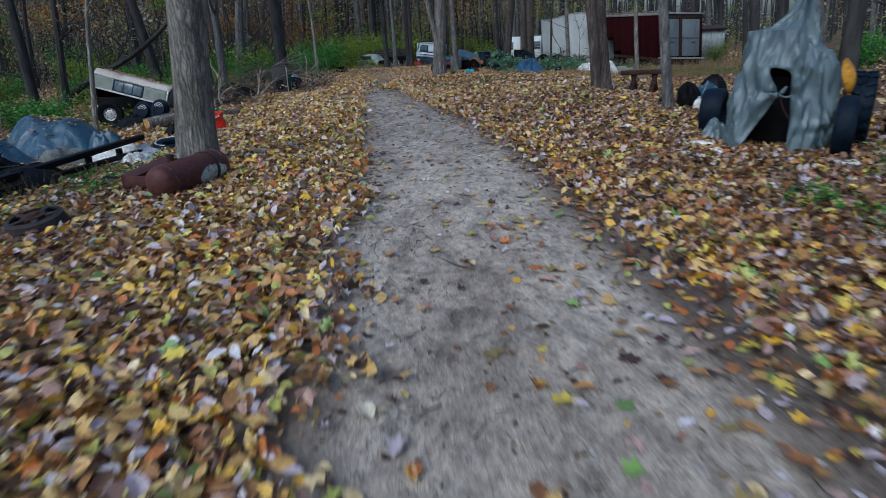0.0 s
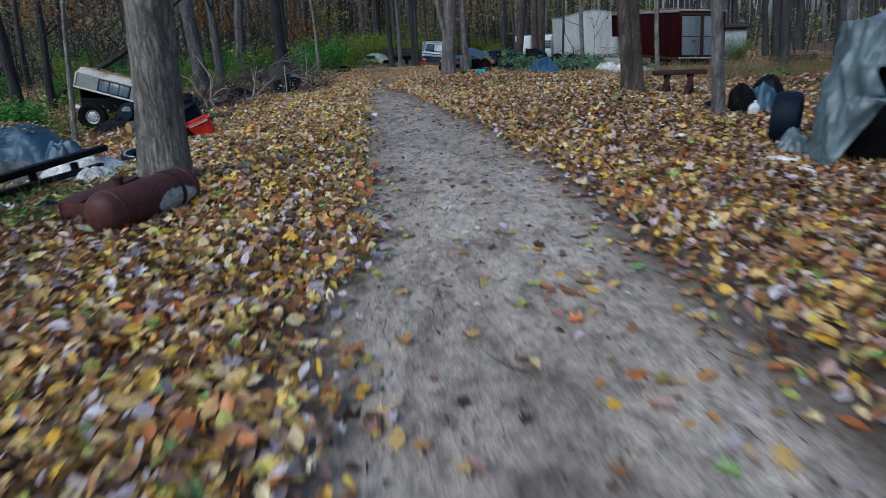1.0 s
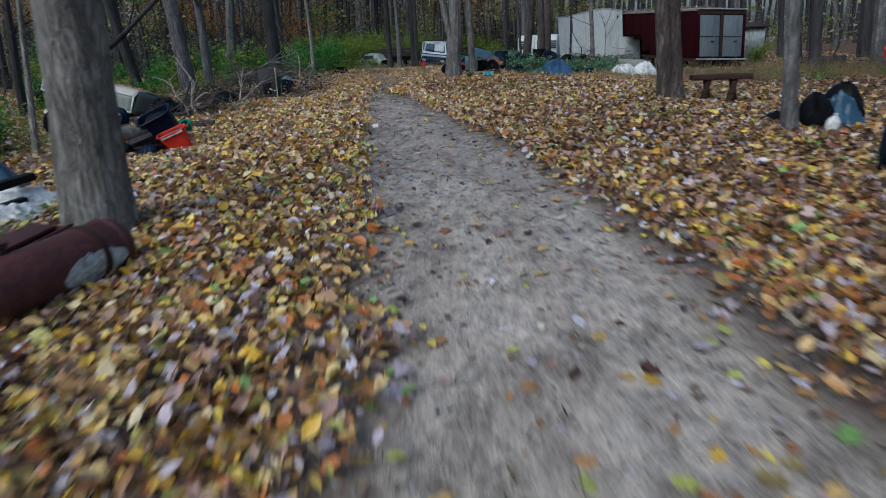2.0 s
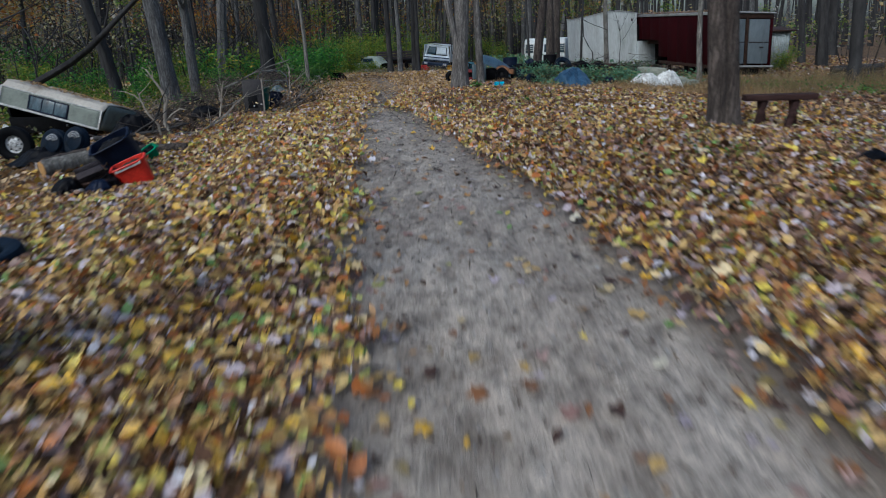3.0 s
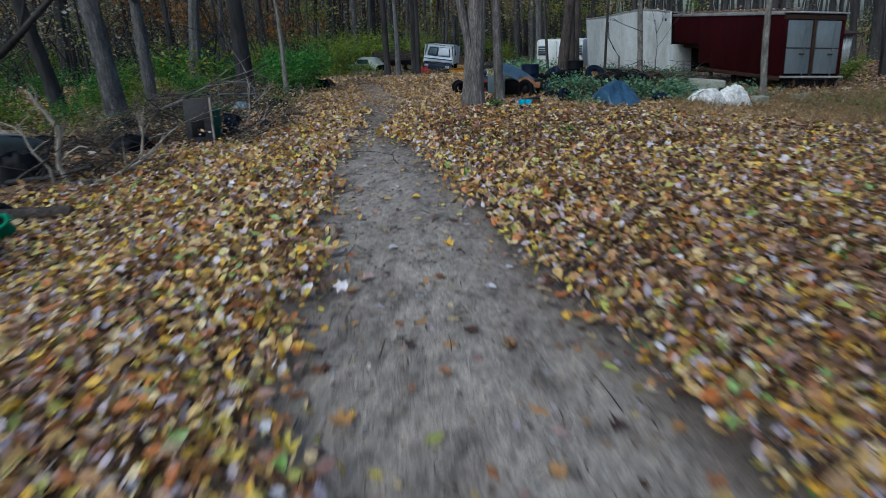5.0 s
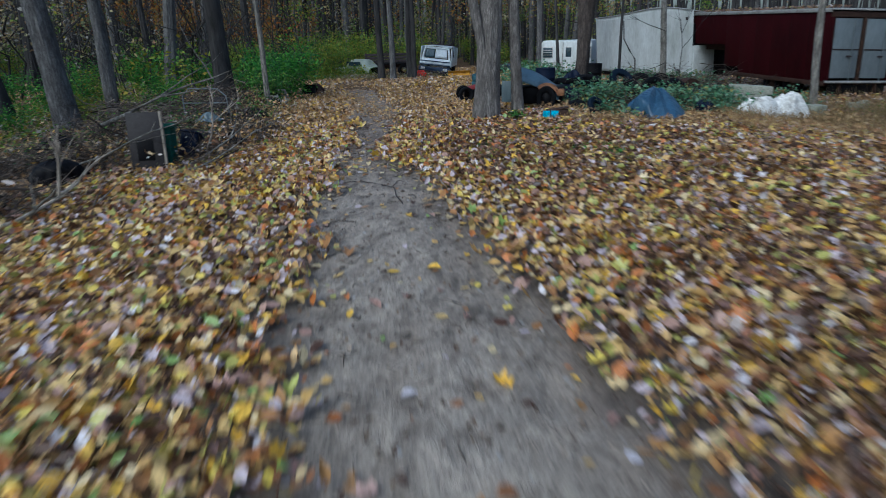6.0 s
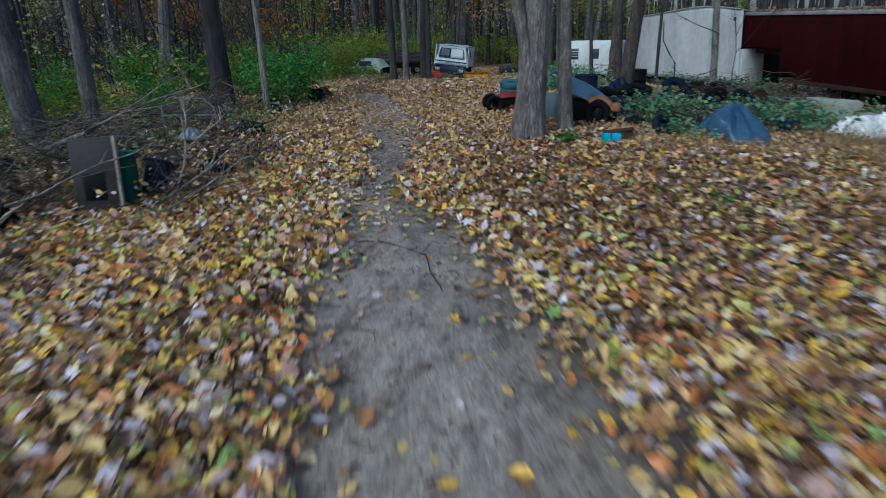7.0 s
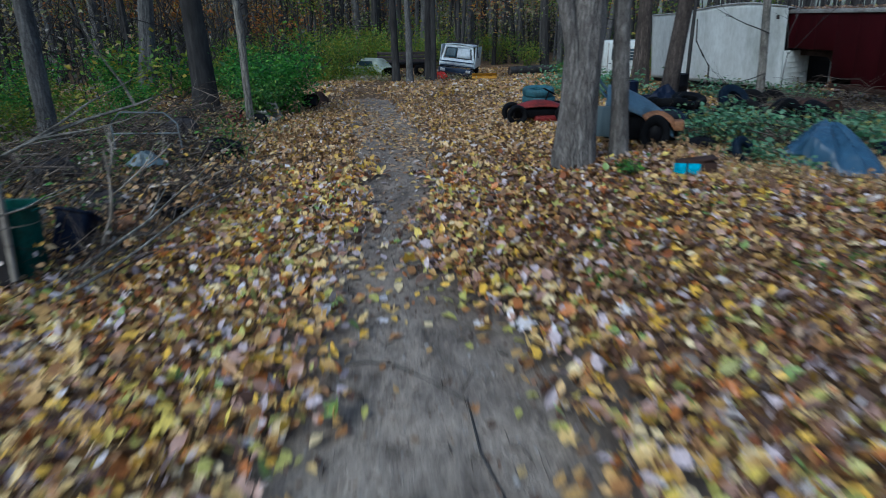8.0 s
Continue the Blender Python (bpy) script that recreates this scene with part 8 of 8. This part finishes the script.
# ---- wrecks at the end of the track ----
def wrecked_van():
    """A white van's cab, leaning, its front stripped to navy-striped panels."""
    t = thing("wrecked_van", gz(-2.85, 50.6, 0.05), "wrecked white van with navy stripes and stripped nose", "van", -6, 0, 7)
    W = 1.9
    def cabin(u, v):
        z = 0.62 + 1.12 * v
        x = -1.0 + 0.22 * v + u * (2.0 - 0.45 * v)
        return Vector((x, -0.95 + 0.28 * v, z))
    part("front_wall", sheet(14, 8, cabin, lambda u, v: not (0.1 < u < 0.9 and 0.42 < v < 0.9)), M_VANWHITE, t, "", False, 0.05)
    part("windscreen", sheet(6, 4, lambda u, v: cabin(0.1 + 0.34 * u, 0.42 + 0.48 * v) + Vector((0, 0.03, 0))), M_PANE, t, "dusty blue windscreen", False, 0.012)
    part("windscreen_cover", sheet(6, 4, lambda u, v: cabin(0.46 + 0.43 * u, 0.42 + 0.48 * v) + Vector((0, 0.0, 0))), M_VANWHITE, t, "white sheet over half the windscreen", False, 0.015)
    for s in (-1, 1):
        part("side", box(0.05, 3.2, 1.1, (s * 0.98, 0.7, 0.62), 0.03, Matrix.Rotation(-s * 0.03, 4, "Y")), M_VANWHITE, t)
    part("roof", sheet(10, 12, lambda u, v: Vector((-0.80 + 1.58 * u, -0.7 + 3.1 * v, 1.75 + 0.07 * math.sin(math.pi * u)))), M_VANWHITE, t, "", False, 0.05)
    part("roof_rack", tube([(-0.75, -0.65, 1.86), (0.95, -0.6, 1.9), (1.1, -0.7, 1.2)], [0.035] * 3, 8), M_IRON, t)
    for k in range(3):
        part("stripe", box(1.9, 0.03, 0.06, (0, -0.985, 0.63 + 0.11 * k), 0.008), M_STRIPE if k != 1 else M_VANWHITE, t, "navy stripe" if k != 1 else "")
    part("nose", box(1.9, 0.5, 0.32, (0, -1.1, 0.24), 0.06), M_STRIPE, t)
    part("bumper", box(1.95, 0.14, 0.14, (0.1, -1.42, 0.2), 0.03, Matrix.Rotation(0.05, 4, "Y")), M_IRON, t)
    for s in (-1, 1):
        part("headlight", box(0.26, 0.06, 0.16, (s * 0.7, -1.36, 0.36), 0.02), M_RIM, t)
        for y in (-0.6, 1.7):
            part("wheel", lathe([(a * 0.55, b * 0.7) for a, b in TYRE], 24, Matrix.Translation((s * 0.85, y, 0.3)) @ Matrix.Rotation(math.pi / 2, 4, "Y")), M_RUBBER, t)


wrecked_van()
draped("car_hood", gz(-3.7, 49.0, 0.0), 0.55, 0.4, 0.5, 131, M_RED, "crumpled red car hood beside a van", 0, "car hood", 0.1)
draped("tarp", gz(-1.75, 48.9, -0.02), 0.9, 0.4, 0.3, 132, M_BLACK, "black plastic sheet beside a van", 0, "tarp", 0.3)


def plough_blade():
    t = thing("plough_blade", gz(-1.35, 48.6), "faded yellow plough blade beside a wrecked van", "plough", 6)
    part("blade", sheet(14, 6, lambda u, v: Vector(((u - 0.5) * 1.35, 0.12 * math.sin(math.pi * v), 0.06 + 0.3 * v))), M_YELLOW, t, "", False, 0.02)
    for x in (-0.4, 0.4):
        part("arm", tube([(x, 0.1, 0.2), (x * 0.6, 0.7, 0.25)], [0.04, 0.04], 8), M_IRON, t)


plough_blade()


def flatbed():
    """A dark flatbed truck with stake sides, mostly hidden by trees."""
    t = thing("flatbed_truck", gz(-6.1, 52.2), "dark rusting flatbed truck behind trees", "truck", 4)
    part("bed", box(3.0, 1.9, 0.12, (0, 0, 0.75), 0.02), M_BLACK, t)
    for k in range(3):
        part("side_board", box(3.0, 0.05, 0.16, (0, -0.95, 0.9 + 0.2 * k), 0.01), M_IRON, t)
    for x in (-1.4, -0.5, 0.5, 1.4):
        part("stake", box(0.08, 0.08, 0.7, (x, -0.91, 0.8), 0.01), M_RUST, t)
    part("frame_rail", box(3.2, 0.14, 0.2, (0, -0.4, 0.54), 0.01), M_RUST, t)
    part("frame_rail", box(3.2, 0.14, 0.2, (0, 0.4, 0.54), 0.01), M_RUST, t)
    for x in (-1.0, 1.0):
        for y in (-0.8, 0.8):
            part("wheel", lathe([(a * 0.62, b * 0.8) for a, b in TYRE], 24, Matrix.Translation((x, y, 0.38)) @ Matrix.Rotation(math.pi / 2, 4, "X")), M_RUBBER, t)
    part("mudguard", box(0.3, 0.04, 0.4, (0.35, -0.97, 0.2), 0.01), M_SHEET, t, "dirty white mudguard")


flatbed()


M_CARPALE = surface("chalky_green_white_paint", (0.30, 0.34, 0.29), (0.16, 0.18, 0.14), 0.5, 0, 1.5, 14, grain=0.3)


def small_car():
    """A pale old hatchback sunk in weeds."""
    t = thing("hatchback_car", gz(-8.1, 51.3, -0.05), "pale green-white old car sunk in weeds", "car", -28)
    def body(u, v):
        x = -1.5 + 3.0 * u
        shoulder = 0.72 + 0.06 * math.sin(math.pi * u)
        prof = shoulder + 0.45 * smooth(0.3, 0.45, u) * (1 - smooth(0.8, 0.98, u))
        a = math.pi * v
        return Vector((x, -0.72 * math.cos(a) * (1 if prof < 0.8 or abs(math.cos(a)) > 0.8 else 0.93), 0.22 + (prof - 0.22) * math.sin(a) ** 0.35))
    part("body", sheet(30, 20, body), M_CARPALE, t, "", False, 0.02)
    for s in (-1, 1):
        part("window", box(0.95, 0.03, 0.28, (0.35, s * 0.69, 0.80), 0.03), M_GLASSY, t)
        for x in (-0.95, 0.95):
            part("wheel", lathe([(a * 0.44, b * 0.6) for a, b in TYRE], 22, Matrix.Translation((x, s * 0.66, 0.28)) @ Matrix.Rotation(math.pi / 2, 4, "X")), M_RUBBER, t)
    part("windscreen", box(0.03, 1.1, 0.4, (-0.52, 0, 0.78), 0.02, Matrix.Rotation(0.5, 4, "Y")), M_GLASSY, t)
    part("bumper", box(0.1, 1.35, 0.12, (-1.52, 0, 0.28), 0.03), M_IRON, t)


small_car()
tyre(gz(-7.0, 50.6, 0.3), 0.33, "black tyre leaning against a flatbed truck", M_RUBBER, None, 0, 80)
log_piece(gz(0.2, 52.5, 0.25), gz(3.4, 54.0, 0.3), 0.24, M_BARK_FAR, "long dark fallen log", 80, M_BARK_BROWN)
low_leaves("weeds", -9.5, -2.0, 48.2, 49.6, 2200, 0.12, 0.35, M_DULL, "withered weeds before wrecked vehicles", 141, 30, 0.6, 0.4)
low_leaves("weeds", -10.8, -7.2, 48.3, 50.4, 2800, 0.12, 0.95, M_LIME, "yellow-green weeds round an old car", 142, 16, 0.6, 0.4)
